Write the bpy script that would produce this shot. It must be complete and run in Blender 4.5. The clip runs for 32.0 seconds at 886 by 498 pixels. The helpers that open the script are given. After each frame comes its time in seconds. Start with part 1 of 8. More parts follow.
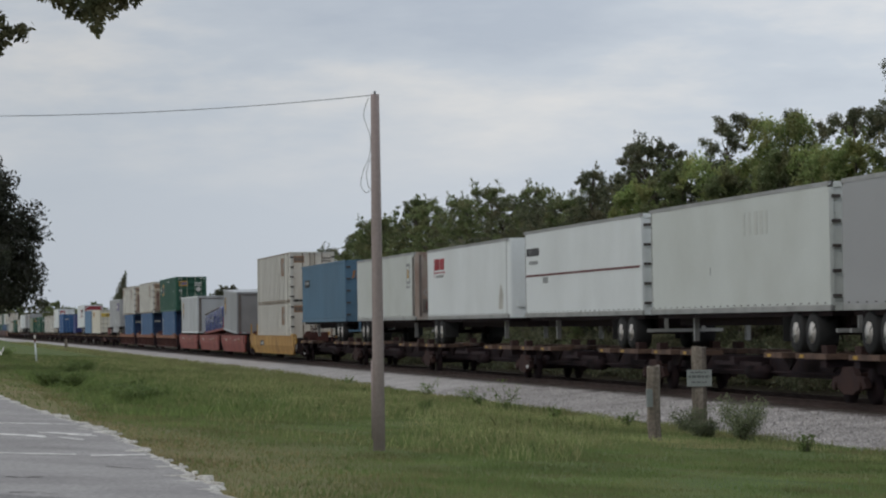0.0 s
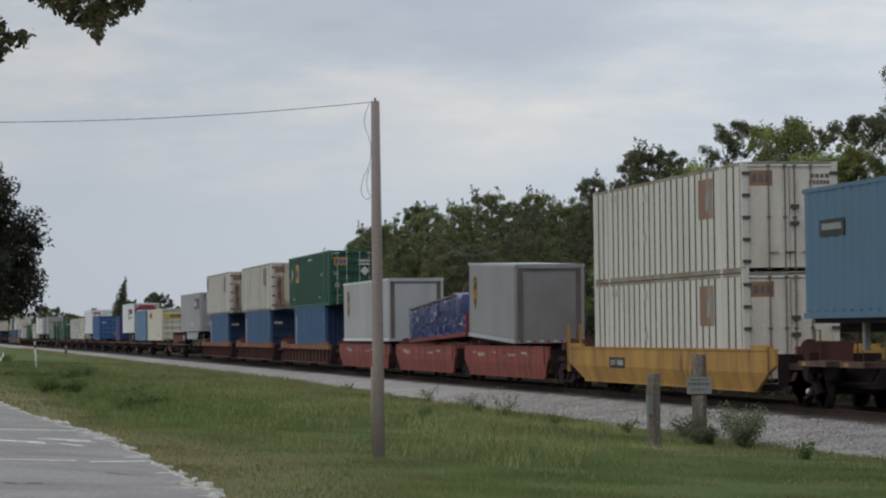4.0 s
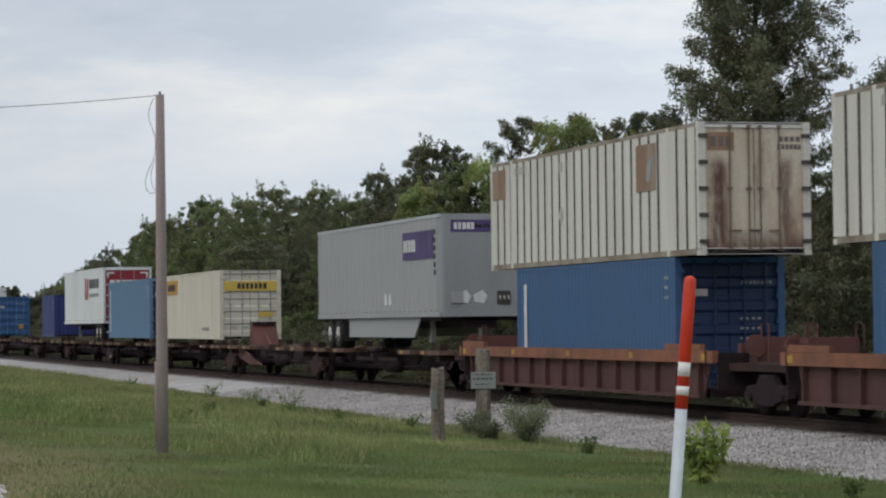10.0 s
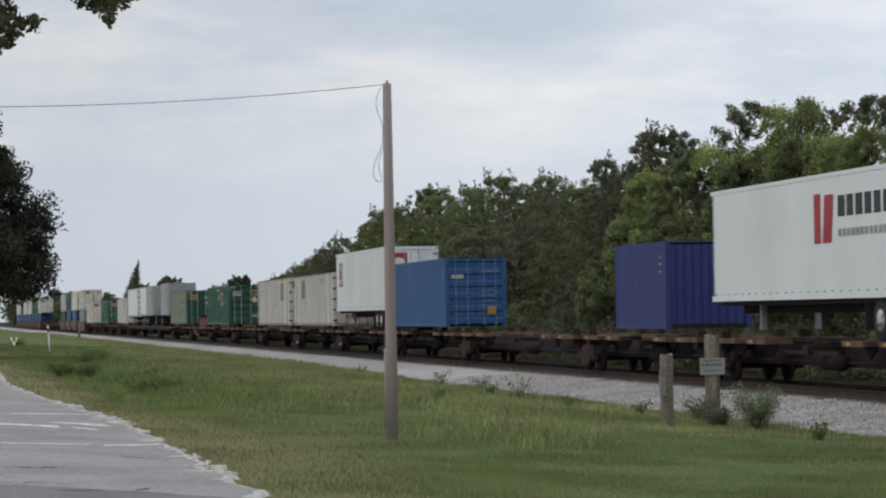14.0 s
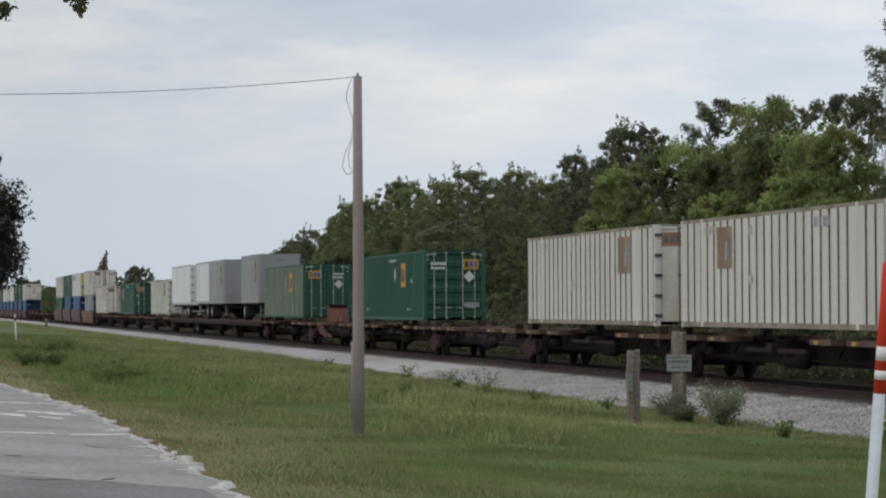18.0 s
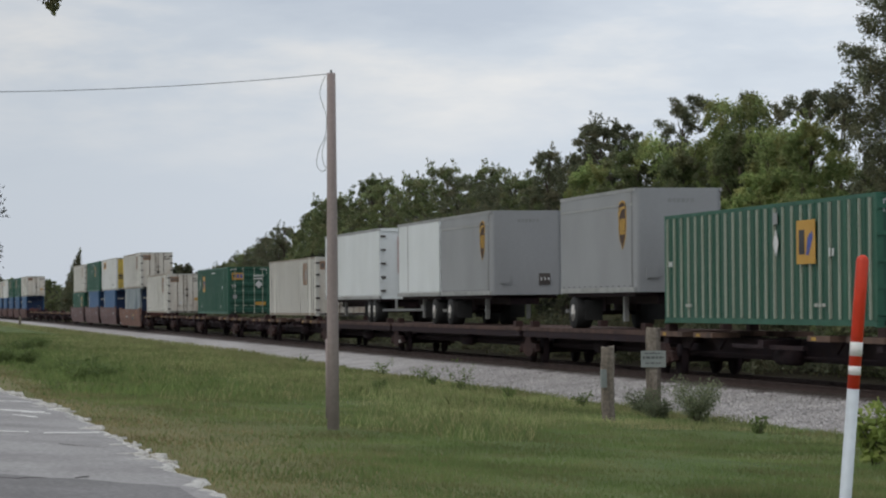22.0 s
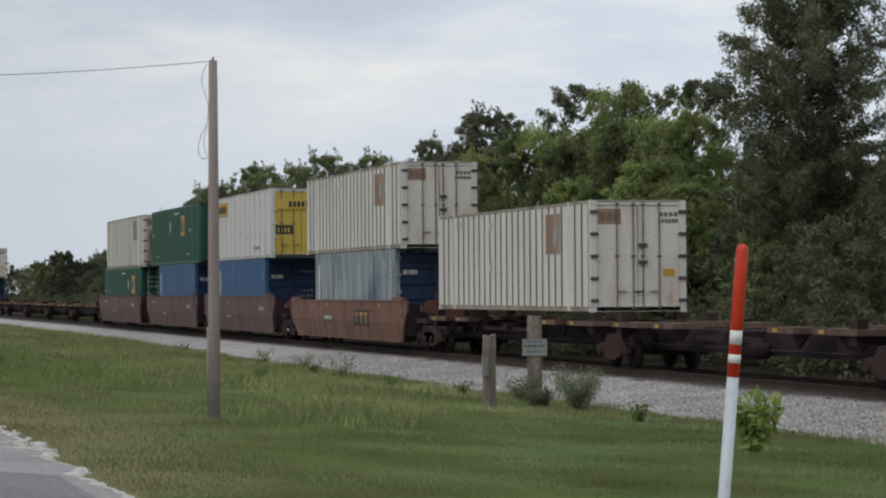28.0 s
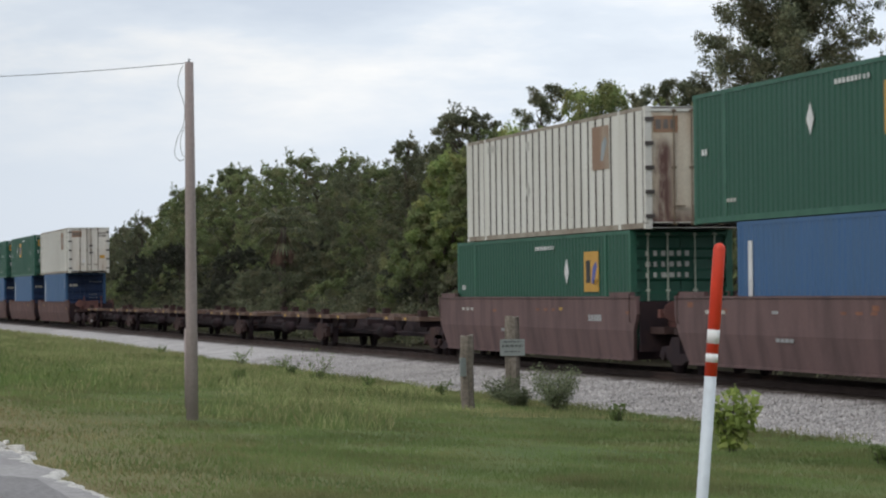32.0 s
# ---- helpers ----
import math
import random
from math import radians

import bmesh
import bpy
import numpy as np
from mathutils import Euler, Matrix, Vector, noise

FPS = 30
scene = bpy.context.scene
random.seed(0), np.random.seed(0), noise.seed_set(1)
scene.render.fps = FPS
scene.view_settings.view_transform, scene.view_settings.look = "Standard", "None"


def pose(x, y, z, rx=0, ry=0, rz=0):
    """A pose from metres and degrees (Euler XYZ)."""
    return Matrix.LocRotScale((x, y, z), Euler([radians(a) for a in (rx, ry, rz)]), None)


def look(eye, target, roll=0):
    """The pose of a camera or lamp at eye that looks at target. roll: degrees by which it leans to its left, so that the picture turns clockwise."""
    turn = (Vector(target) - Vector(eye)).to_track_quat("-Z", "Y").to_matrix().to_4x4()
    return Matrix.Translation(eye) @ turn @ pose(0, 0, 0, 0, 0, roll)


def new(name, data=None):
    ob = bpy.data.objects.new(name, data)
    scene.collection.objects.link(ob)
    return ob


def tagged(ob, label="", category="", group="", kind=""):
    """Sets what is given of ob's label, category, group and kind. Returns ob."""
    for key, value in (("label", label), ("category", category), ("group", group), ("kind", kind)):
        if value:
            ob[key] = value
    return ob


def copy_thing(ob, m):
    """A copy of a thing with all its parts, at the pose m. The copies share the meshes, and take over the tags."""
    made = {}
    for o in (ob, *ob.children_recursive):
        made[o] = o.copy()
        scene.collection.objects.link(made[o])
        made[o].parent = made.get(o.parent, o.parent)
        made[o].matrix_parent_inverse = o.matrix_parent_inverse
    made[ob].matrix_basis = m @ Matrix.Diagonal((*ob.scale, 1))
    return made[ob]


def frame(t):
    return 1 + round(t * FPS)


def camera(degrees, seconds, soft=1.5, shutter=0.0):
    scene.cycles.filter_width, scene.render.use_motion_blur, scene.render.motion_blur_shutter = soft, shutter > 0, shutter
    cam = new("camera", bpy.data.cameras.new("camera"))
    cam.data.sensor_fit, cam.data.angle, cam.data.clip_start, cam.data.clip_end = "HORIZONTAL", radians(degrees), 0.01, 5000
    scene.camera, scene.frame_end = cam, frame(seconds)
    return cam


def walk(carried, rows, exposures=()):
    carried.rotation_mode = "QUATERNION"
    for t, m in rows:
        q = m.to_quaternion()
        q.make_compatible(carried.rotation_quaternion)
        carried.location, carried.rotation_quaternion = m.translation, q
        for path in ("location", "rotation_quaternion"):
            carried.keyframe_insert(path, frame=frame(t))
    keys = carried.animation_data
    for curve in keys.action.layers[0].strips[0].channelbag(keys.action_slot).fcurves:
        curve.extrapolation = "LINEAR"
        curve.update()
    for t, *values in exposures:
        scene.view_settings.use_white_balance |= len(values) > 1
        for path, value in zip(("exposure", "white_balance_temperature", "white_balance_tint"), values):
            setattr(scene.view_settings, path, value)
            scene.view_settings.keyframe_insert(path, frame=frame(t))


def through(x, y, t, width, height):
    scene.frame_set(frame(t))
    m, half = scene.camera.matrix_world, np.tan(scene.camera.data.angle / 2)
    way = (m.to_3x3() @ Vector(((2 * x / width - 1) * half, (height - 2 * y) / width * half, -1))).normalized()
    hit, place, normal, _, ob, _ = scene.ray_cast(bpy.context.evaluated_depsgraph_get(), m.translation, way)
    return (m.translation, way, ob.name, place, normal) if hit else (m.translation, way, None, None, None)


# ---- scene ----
# ---- camera: stands still beside the road, turned by hand ----
EYE = (0.0, -22.18, 2.003)
SPEED = 22.52          # metres a second, the train's pace
CLIP = 32.0
cam = camera(18.365, 32.0, soft=2.15, shutter=0.12)
TURNS = [
    (0, 91.559, 0.808, 79.326),
    (0.5, 91.512, 0.945, 79.191),
    (1, 91.391, 1.038, 79.259),
    (1.5, 91.420, 0.893, 79.597),
    (2, 91.537, 0.888, 79.711),
    (2.5, 91.717, 0.837, 80.080),
    (4.5, 91.690, 0.630, 79.048),
    (5, 91.643, 0.558, 78.756),
    (5.5, 91.548, 0.499, 78.010),
    (6, 91.612, 0.255, 77.407),
    (6.5, 91.575, 0.486, 76.808),
    (7, 91.722, 0.476, 76.752),
    (7.5, 91.802, 0.244, 76.510),
    (8, 91.851, 0.486, 76.382),
    (8.5, 91.708, 0.405, 76.246),
    (9, 91.556, 0.553, 76.297),
    (9.5, 91.595, 0.531, 75.791),
    (10, 91.542, 0.657, 74.832),
    (10.5, 91.464, 0.499, 74.980),
    (11, 91.543, 0.485, 75.141),
    (11.5, 91.531, 0.501, 75.259),
    (12, 91.437, 0.643, 75.284),
    (12.5, 91.499, 0.432, 75.442),
    (13, 91.447, 0.584, 75.677),
    (13.5, 91.522, 0.982, 77.616),
    (14, 91.335, 0.995, 79.594),
    (14.5, 91.436, 0.891, 80.231),
    (16.5, 91.316, 0.396, 79.061),
    (17, 91.167, 0.565, 79.271),
    (17.5, 91.332, 0.549, 79.063),
    (18, 91.194, 0.277, 78.921),
    (18.5, 91.276, 0.643, 78.818),
    (19, 91.167, 0.559, 78.841),
    (19.5, 91.200, 0.712, 78.909),
    (20, 91.144, 0.431, 79.019),
    (20.5, 91.163, 0.541, 78.859),
    (21, 91.056, 0.594, 78.770),
    (21.5, 91.058, 0.446, 78.449),
    (22, 91.122, 0.454, 78.383),
    (22.5, 91.051, 0.535, 78.180),
    (23, 90.938, 0.771, 77.800),
    (23.5, 90.931, 0.770, 77.791),
    (24, 91.087, 0.548, 77.640),
    (24.5, 91.163, 0.564, 77.201),
    (25, 91.249, 0.600, 77.346),
    (25.5, 91.163, 0.805, 77.145),
    (27.5, 90.879, 0.565, 76.612),
    (28, 90.858, 0.372, 75.913),
    (28.5, 90.793, 0.491, 75.440),
    (29, 90.903, 0.708, 75.443),
    (29.5, 90.903, 0.661, 75.381),
    (30, 90.914, 0.642, 75.353),
    (30.5, 90.872, 0.503, 75.266),
    (31, 91.013, 0.713, 75.283),
    (31.5, 90.930, 0.614, 75.241),
    (32, 90.866, 0.669, 75.442),
]
walk(cam, [(t, pose(EYE[0], EYE[1], EYE[2], rx, ry, rz)) for t, rx, ry, rz in TURNS],
     exposures=[(0, -0.02), (1, -0.08), (2, -0.02), (5, -0.06), (6, -0.08), (7, 0.04), (8.5, 0.24), (10, 0.23), (12, 0.20), (13, 0.22), (17, 0.20), (20, 0.16), (22, 0.17), (24, 0.20), (28, 0.18), (31, 0.27), (32, 0.46)])

# ---- world and sun: an even overcast sky, the brightest part behind the camera ----
SUN_EL, SUN_AZ = radians(48), radians(-66)      # azimuth from +x towards -y
sun_dir = Vector((math.cos(SUN_EL) * math.cos(SUN_AZ), math.cos(SUN_EL) * math.sin(SUN_AZ), math.sin(SUN_EL)))


def make_world():
    w = bpy.data.worlds.new("overcast_sky")
    scene.world = w
    w.use_nodes = True
    nt = w.node_tree
    nt.nodes.clear()
    n = nt.nodes.new
    out, mix = n("ShaderNodeOutputWorld"), n("ShaderNodeMixShader")
    sky, bg1, bg2 = n("ShaderNodeTexSky"), n("ShaderNodeBackground"), n("ShaderNodeBackground")
    sky.sky_type, sky.sun_disc = "NISHITA", False
    sky.sun_elevation, sky.sun_rotation = SUN_EL, math.atan2(sun_dir.x, sun_dir.y)
    bg1.inputs[1].default_value = 0.1
    bg2.inputs[1].default_value = 1.0
    nt.links.new(sky.outputs[0], bg1.inputs[0])
    tc, sep = n("ShaderNodeTexCoord"), n("ShaderNodeSeparateXYZ")
    nt.links.new(tc.outputs["Generated"], sep.inputs[0])
    # long flat cloud bands: noise squeezed in height
    mp = n("ShaderNodeMapping")
    mp.inputs["Scale"].default_value = (7.0, 7.0, 27.0)
    mp.inputs["Location"].default_value = (3.1, 0.4, 1.7)
    nt.links.new(tc.outputs["Generated"], mp.inputs[0])
    no = n("ShaderNodeTexNoise")
    no.inputs["Scale"].default_value, no.inputs["Detail"].default_value, no.inputs["Roughness"].default_value = 0.85, 6.0, 0.58
    nt.links.new(mp.outputs[0], no.inputs[0])
    ramp = n("ShaderNodeValToRGB")
    ramp.color_ramp.elements[0].position, ramp.color_ramp.elements[0].color = 0.34, (0.422, 0.468, 0.540, 1)
    ramp.color_ramp.elements[1].position, ramp.color_ramp.elements[1].color = 0.68, (0.700, 0.686, 0.670, 1)
    e = ramp.color_ramp.elements.new(0.5)
    e.color = (0.500, 0.542, 0.600, 1)
    nt.links.new(no.outputs[0], ramp.inputs[0])
    # plain pale band low down
    low = n("ShaderNodeMapRange")
    low.inputs[1].default_value, low.inputs[2].default_value = 0.035, 0.085
    nt.links.new(sep.outputs[2], low.inputs[0])
    m1 = n("ShaderNodeMix")
    m1.data_type = "RGBA"
    m1.inputs[6].default_value = (0.500, 0.548, 0.618, 1)
    nt.links.new(low.outputs[0], m1.inputs[0])
    nt.links.new(ramp.outputs[0], m1.inputs[7])
    # brighter towards the right-hand part of the sky
    lift = n("ShaderNodeMapRange")
    lift.inputs[1].default_value, lift.inputs[2].default_value, lift.inputs[3].default_value, lift.inputs[4].default_value = 0.05, 0.45, 0.98, 1.30
    lift.clamp = True
    nt.links.new(sep.outputs[1], lift.inputs[0])
    sc = n("ShaderNodeVectorMath")
    sc.operation = "SCALE"
    nt.links.new(m1.outputs[2], sc.inputs[0])
    nt.links.new(lift.outputs[0], sc.inputs["Scale"])
    nt.links.new(sc.outputs[0], bg2.inputs[0])
    mix.inputs[0].default_value = 0.93
    nt.links.new(bg1.outputs[0], mix.inputs[1])
    nt.links.new(bg2.outputs[0], mix.inputs[2])
    nt.links.new(mix.outputs[0], out.inputs[0])


make_world()
sun = new("sun", bpy.data.lights.new("sun", "SUN"))
sun.data.energy, sun.data.angle, sun.data.color = 0.92, radians(40), (1.0, 0.95, 0.89)
sun.matrix_world = look(sun_dir * 200, (0, 0, 0))

# ---- materials ----
def material(name, base, rough=0.6, metal=0.0, stain=None, stain_amount=0.35, streak=1.0, scale=1.0, bump=0.15,
             rust=0.0, rust_colour=(0.13, 0.055, 0.028), grain=0.07, spec=0.4, along=1.0):
    """A worn surface: base colour, broad stains drawn out downwards, fine grain, patches of rust."""
    m = bpy.data.materials.new(name)
    m.use_nodes = True
    nt = m.node_tree
    n, link = nt.nodes.new, nt.links.new
    bsdf = nt.nodes["Principled BSDF"]
    tc = n("ShaderNodeTexCoord")
    mp = n("ShaderNodeMapping")
    mp.inputs["Scale"].default_value = (scale * along, scale, scale / max(streak, 0.05))
    link(tc.outputs["Object"], mp.inputs[0])
    big, fine = n("ShaderNodeTexNoise"), n("ShaderNodeTexNoise")
    big.inputs["Scale"].default_value, big.inputs["Detail"].default_value = 1.3, 6.0
    fine.inputs["Scale"].default_value, fine.inputs["Detail"].default_value = 17.0, 4.0
    link(mp.outputs[0], big.inputs[0])
    link(tc.outputs["Object"], fine.inputs[0])
    st = stain or tuple(c * 0.55 for c in base)
    mr = n("ShaderNodeMapRange")
    mr.inputs[1].default_value, mr.inputs[2].default_value, mr.inputs[4].default_value = 0.42, 0.75, stain_amount * 2.0
    link(big.outputs[0], mr.inputs[0])
    a = n("ShaderNodeMix")
    a.data_type = "RGBA"
    a.inputs[6].default_value, a.inputs[7].default_value = (*base, 1), (*st, 1)
    link(mr.outputs[0], a.inputs[0])
    g = n("ShaderNodeMapRange")
    g.inputs[1].default_value, g.inputs[2].default_value = 0.3, 0.7
    g.inputs[3].default_value, g.inputs[4].default_value = 1 - grain, 1 + grain
    link(fine.outputs[0], g.inputs[0])
    b = n("ShaderNodeVectorMath")
    b.operation = "SCALE"
    link(a.outputs[2], b.inputs[0])
    link(g.outputs[0], b.inputs["Scale"])
    last = b.outputs[0]
    if rust > 0:
        rn = n("ShaderNodeTexNoise")
        rn.inputs["Scale"].default_value, rn.inputs["Detail"].default_value, rn.inputs["Roughness"].default_value = 0.9, 8.0, 0.65
        rm = n("ShaderNodeMapping")
        rm.inputs["Scale"].default_value = (1.0, 1.0, 0.35)
        rm.inputs["Location"].default_value = (7.3, 2.1, 4.4)
        link(tc.outputs["Object"], rm.inputs[0])
        link(rm.outputs[0], rn.inputs[0])
        rr = n("ShaderNodeMapRange")
        rr.inputs[1].default_value, rr.inputs[2].default_value = 0.66 - 0.22 * rust, 0.76 - 0.16 * rust
        link(rn.outputs[0], rr.inputs[0])
        c = n("ShaderNodeMix")
        c.data_type = "RGBA"
        c.inputs[7].default_value = (*rust_colour, 1)
        link(rr.outputs[0], c.inputs[0])
        link(last, c.inputs[6])
        last = c.outputs[2]
    link(last, bsdf.inputs["Base Color"])
    ro = n("ShaderNodeMapRange")
    ro.inputs[3].default_value, ro.inputs[4].default_value = max(rough - 0.12, 0.05), min(rough + 0.15, 1.0)
    link(big.outputs[0], ro.inputs[0])
    link(ro.outputs[0], bsdf.inputs["Roughness"])
    bsdf.inputs["Metallic"].default_value = metal
    bsdf.inputs["Specular IOR Level"].default_value = spec
    if bump > 0:
        bp = n("ShaderNodeBump")
        bp.inputs["Strength"].default_value, bp.inputs["Distance"].default_value = bump, 0.02
        link(fine.outputs[0], bp.inputs["Height"])
        link(bp.outputs[0], bsdf.inputs["Normal"])
    return m


def leaf_material(name, dark, light, yellow, through=0.36, alt=None, patch=0.55, spread=0.3):
    """Leaves: each its own tint, patches of another tint, each plant a little lighter or darker, some light passing through."""
    m = bpy.data.materials.new(name)
    m.use_nodes = True
    nt = m.node_tree
    n, link = nt.nodes.new, nt.links.new
    bsdf, out = nt.nodes["Principled BSDF"], nt.nodes["Material Output"]
    geo, ramp = n("ShaderNodeNewGeometry"), n("ShaderNodeValToRGB")
    ramp.color_ramp.elements[0].color = (*dark, 1)
    ramp.color_ramp.elements[1].color = (*yellow, 1)
    e = ramp.color_ramp.elements.new(0.6)
    e.color = (*light, 1)
    link(geo.outputs["Random Per Island"], ramp.inputs[0])
    tc, no, no2, oi = n("ShaderNodeTexCoord"), n("ShaderNodeTexNoise"), n("ShaderNodeTexNoise"), n("ShaderNodeObjectInfo")
    no.inputs["Scale"].default_value, no.inputs["Detail"].default_value = patch, 3.0
    no2.inputs["Scale"].default_value, no2.inputs["Detail"].default_value = patch * 1.9, 3.0
    link(tc.outputs["Object"], no.inputs[0])
    link(tc.outputs["Object"], no2.inputs[0])
    mr = n("ShaderNodeMapRange")
    mr.inputs[1].default_value, mr.inputs[2].default_value, mr.inputs[3].default_value, mr.inputs[4].default_value = 0.32, 0.68, 1 - spread, 1 + spread
    link(no.outputs[0], mr.inputs[0])
    each = n("ShaderNodeMapRange")
    each.inputs[3].default_value, each.inputs[4].default_value = 0.78, 1.18
    link(oi.outputs["Random"], each.inputs[0])
    both = n("ShaderNodeMath")
    both.operation = "MULTIPLY"
    link(mr.outputs[0], both.inputs[0])
    link(each.outputs[0], both.inputs[1])
    hue = n("ShaderNodeMapRange")
    hue.inputs[1].default_value, hue.inputs[2].default_value = 0.46, 0.62
    link(no2.outputs[0], hue.inputs[0])
    mx2 = n("ShaderNodeMix")
    mx2.data_type = "RGBA"
    mx2.inputs[7].default_value = (*(alt or light), 1)
    link(hue.outputs[0], mx2.inputs[0])
    link(ramp.outputs[0], mx2.inputs[6])
    sc = n("ShaderNodeVectorMath")
    sc.operation = "SCALE"
    link((mx2.outputs[2] if alt else ramp.outputs[0]), sc.inputs[0])
    link(both.outputs[0], sc.inputs["Scale"])
    link(sc.outputs[0], bsdf.inputs["Base Color"])
    bsdf.inputs["Roughness"].default_value = 0.6
    bsdf.inputs["Specular IOR Level"].default_value = 0.3
    tr, mx = n("ShaderNodeBsdfTranslucent"), n("ShaderNodeMixShader")
    link(sc.outputs[0], tr.inputs[0])
    mx.inputs[0].default_value = through
    link(bsdf.outputs[0], mx.inputs[1])
    link(tr.outputs[0], mx.inputs[2])
    link(mx.outputs[0], out.inputs[0])
    return m


def ground_material():
    """Mown and unmown grass: greens, straw, worn soil towards the road."""
    m = bpy.data.materials.new("grass_ground")
    m.use_nodes = True
    nt = m.node_tree
    n, link = nt.nodes.new, nt.links.new
    bsdf = nt.nodes["Principled BSDF"]
    tc = n("ShaderNodeTexCoord")
    a, b = n("ShaderNodeTexNoise"), n("ShaderNodeTexNoise")
    a.inputs["Scale"].default_value, a.inputs["Detail"].default_value = 0.30, 5
    b.inputs["Scale"].default_value, b.inputs["Detail"].default_value = 6.0, 5
    link(tc.outputs["Object"], a.inputs[0])
    link(tc.outputs["Object"], b.inputs[0])
    r = n("ShaderNodeValToRGB")
    r.color_ramp.elements[0].position, r.color_ramp.elements[0].color = 0.30, (0.080, 0.118, 0.042, 1)
    r.color_ramp.elements[1].position, r.color_ramp.elements[1].color = 0.70, (0.138, 0.160, 0.064, 1)
    link(a.outputs[0], r.inputs[0])
    g = n("ShaderNodeMapRange")
    g.inputs[3].default_value, g.inputs[4].default_value = 0.75, 1.25
    link(b.outputs[0], g.inputs[0])
    s = n("ShaderNodeVectorMath")
    s.operation = "SCALE"
    link(r.outputs[0], s.inputs[0])
    link(g.outputs[0], s.inputs["Scale"])
    # straw-coloured verge beside the road
    sep = n("ShaderNodeSeparateXYZ")
    link(tc.outputs["Object"], sep.inputs[0])
    w1 = n("ShaderNodeMath")
    w1.operation = "MULTIPLY_ADD"
    link(a.outputs[0], w1.inputs[0])
    w1.inputs[1].default_value = 7.0
    link(sep.outputs[1], w1.inputs[2])
    v = n("ShaderNodeMapRange")
    v.inputs[1].default_value, v.inputs[2].default_value, v.inputs[3].default_value, v.inputs[4].default_value = -17.0, -11.4, 0.88, 0.0
    link(w1.outputs[0], v.inputs[0])
    mx = n("ShaderNodeMix")
    mx.data_type = "RGBA"
    mx.inputs[7].default_value = (0.215, 0.175, 0.098, 1)
    link(v.outputs[0], mx.inputs[0])
    link(s.outputs[0], mx.inputs[6])
    # shade under the wood beyond the track, put into the soil colour
    far_shade = n("ShaderNodeMapRange")
    far_shade.inputs[1].default_value, far_shade.inputs[2].default_value = 2.0, 4.0
    link(sep.outputs[1], far_shade.inputs[0])
    m2 = n("ShaderNodeMix")
    m2.data_type = "RGBA"
    m2.inputs[7].default_value = (0.030, 0.026, 0.016, 1)
    link(far_shade.outputs[0], m2.inputs[0])
    link(mx.outputs[2], m2.inputs[6])
    link(m2.outputs[2], bsdf.inputs["Base Color"])
    bsdf.inputs["Roughness"].default_value = 0.95
    bsdf.inputs["Specular IOR Level"].default_value = 0.1
    bp = n("ShaderNodeBump")
    bp.inputs["Strength"].default_value, bp.inputs["Distance"].default_value = 0.35, 0.05
    link(b.outputs[0], bp.inputs["Height"])
    link(bp.outputs[0], bsdf.inputs["Normal"])
    return m


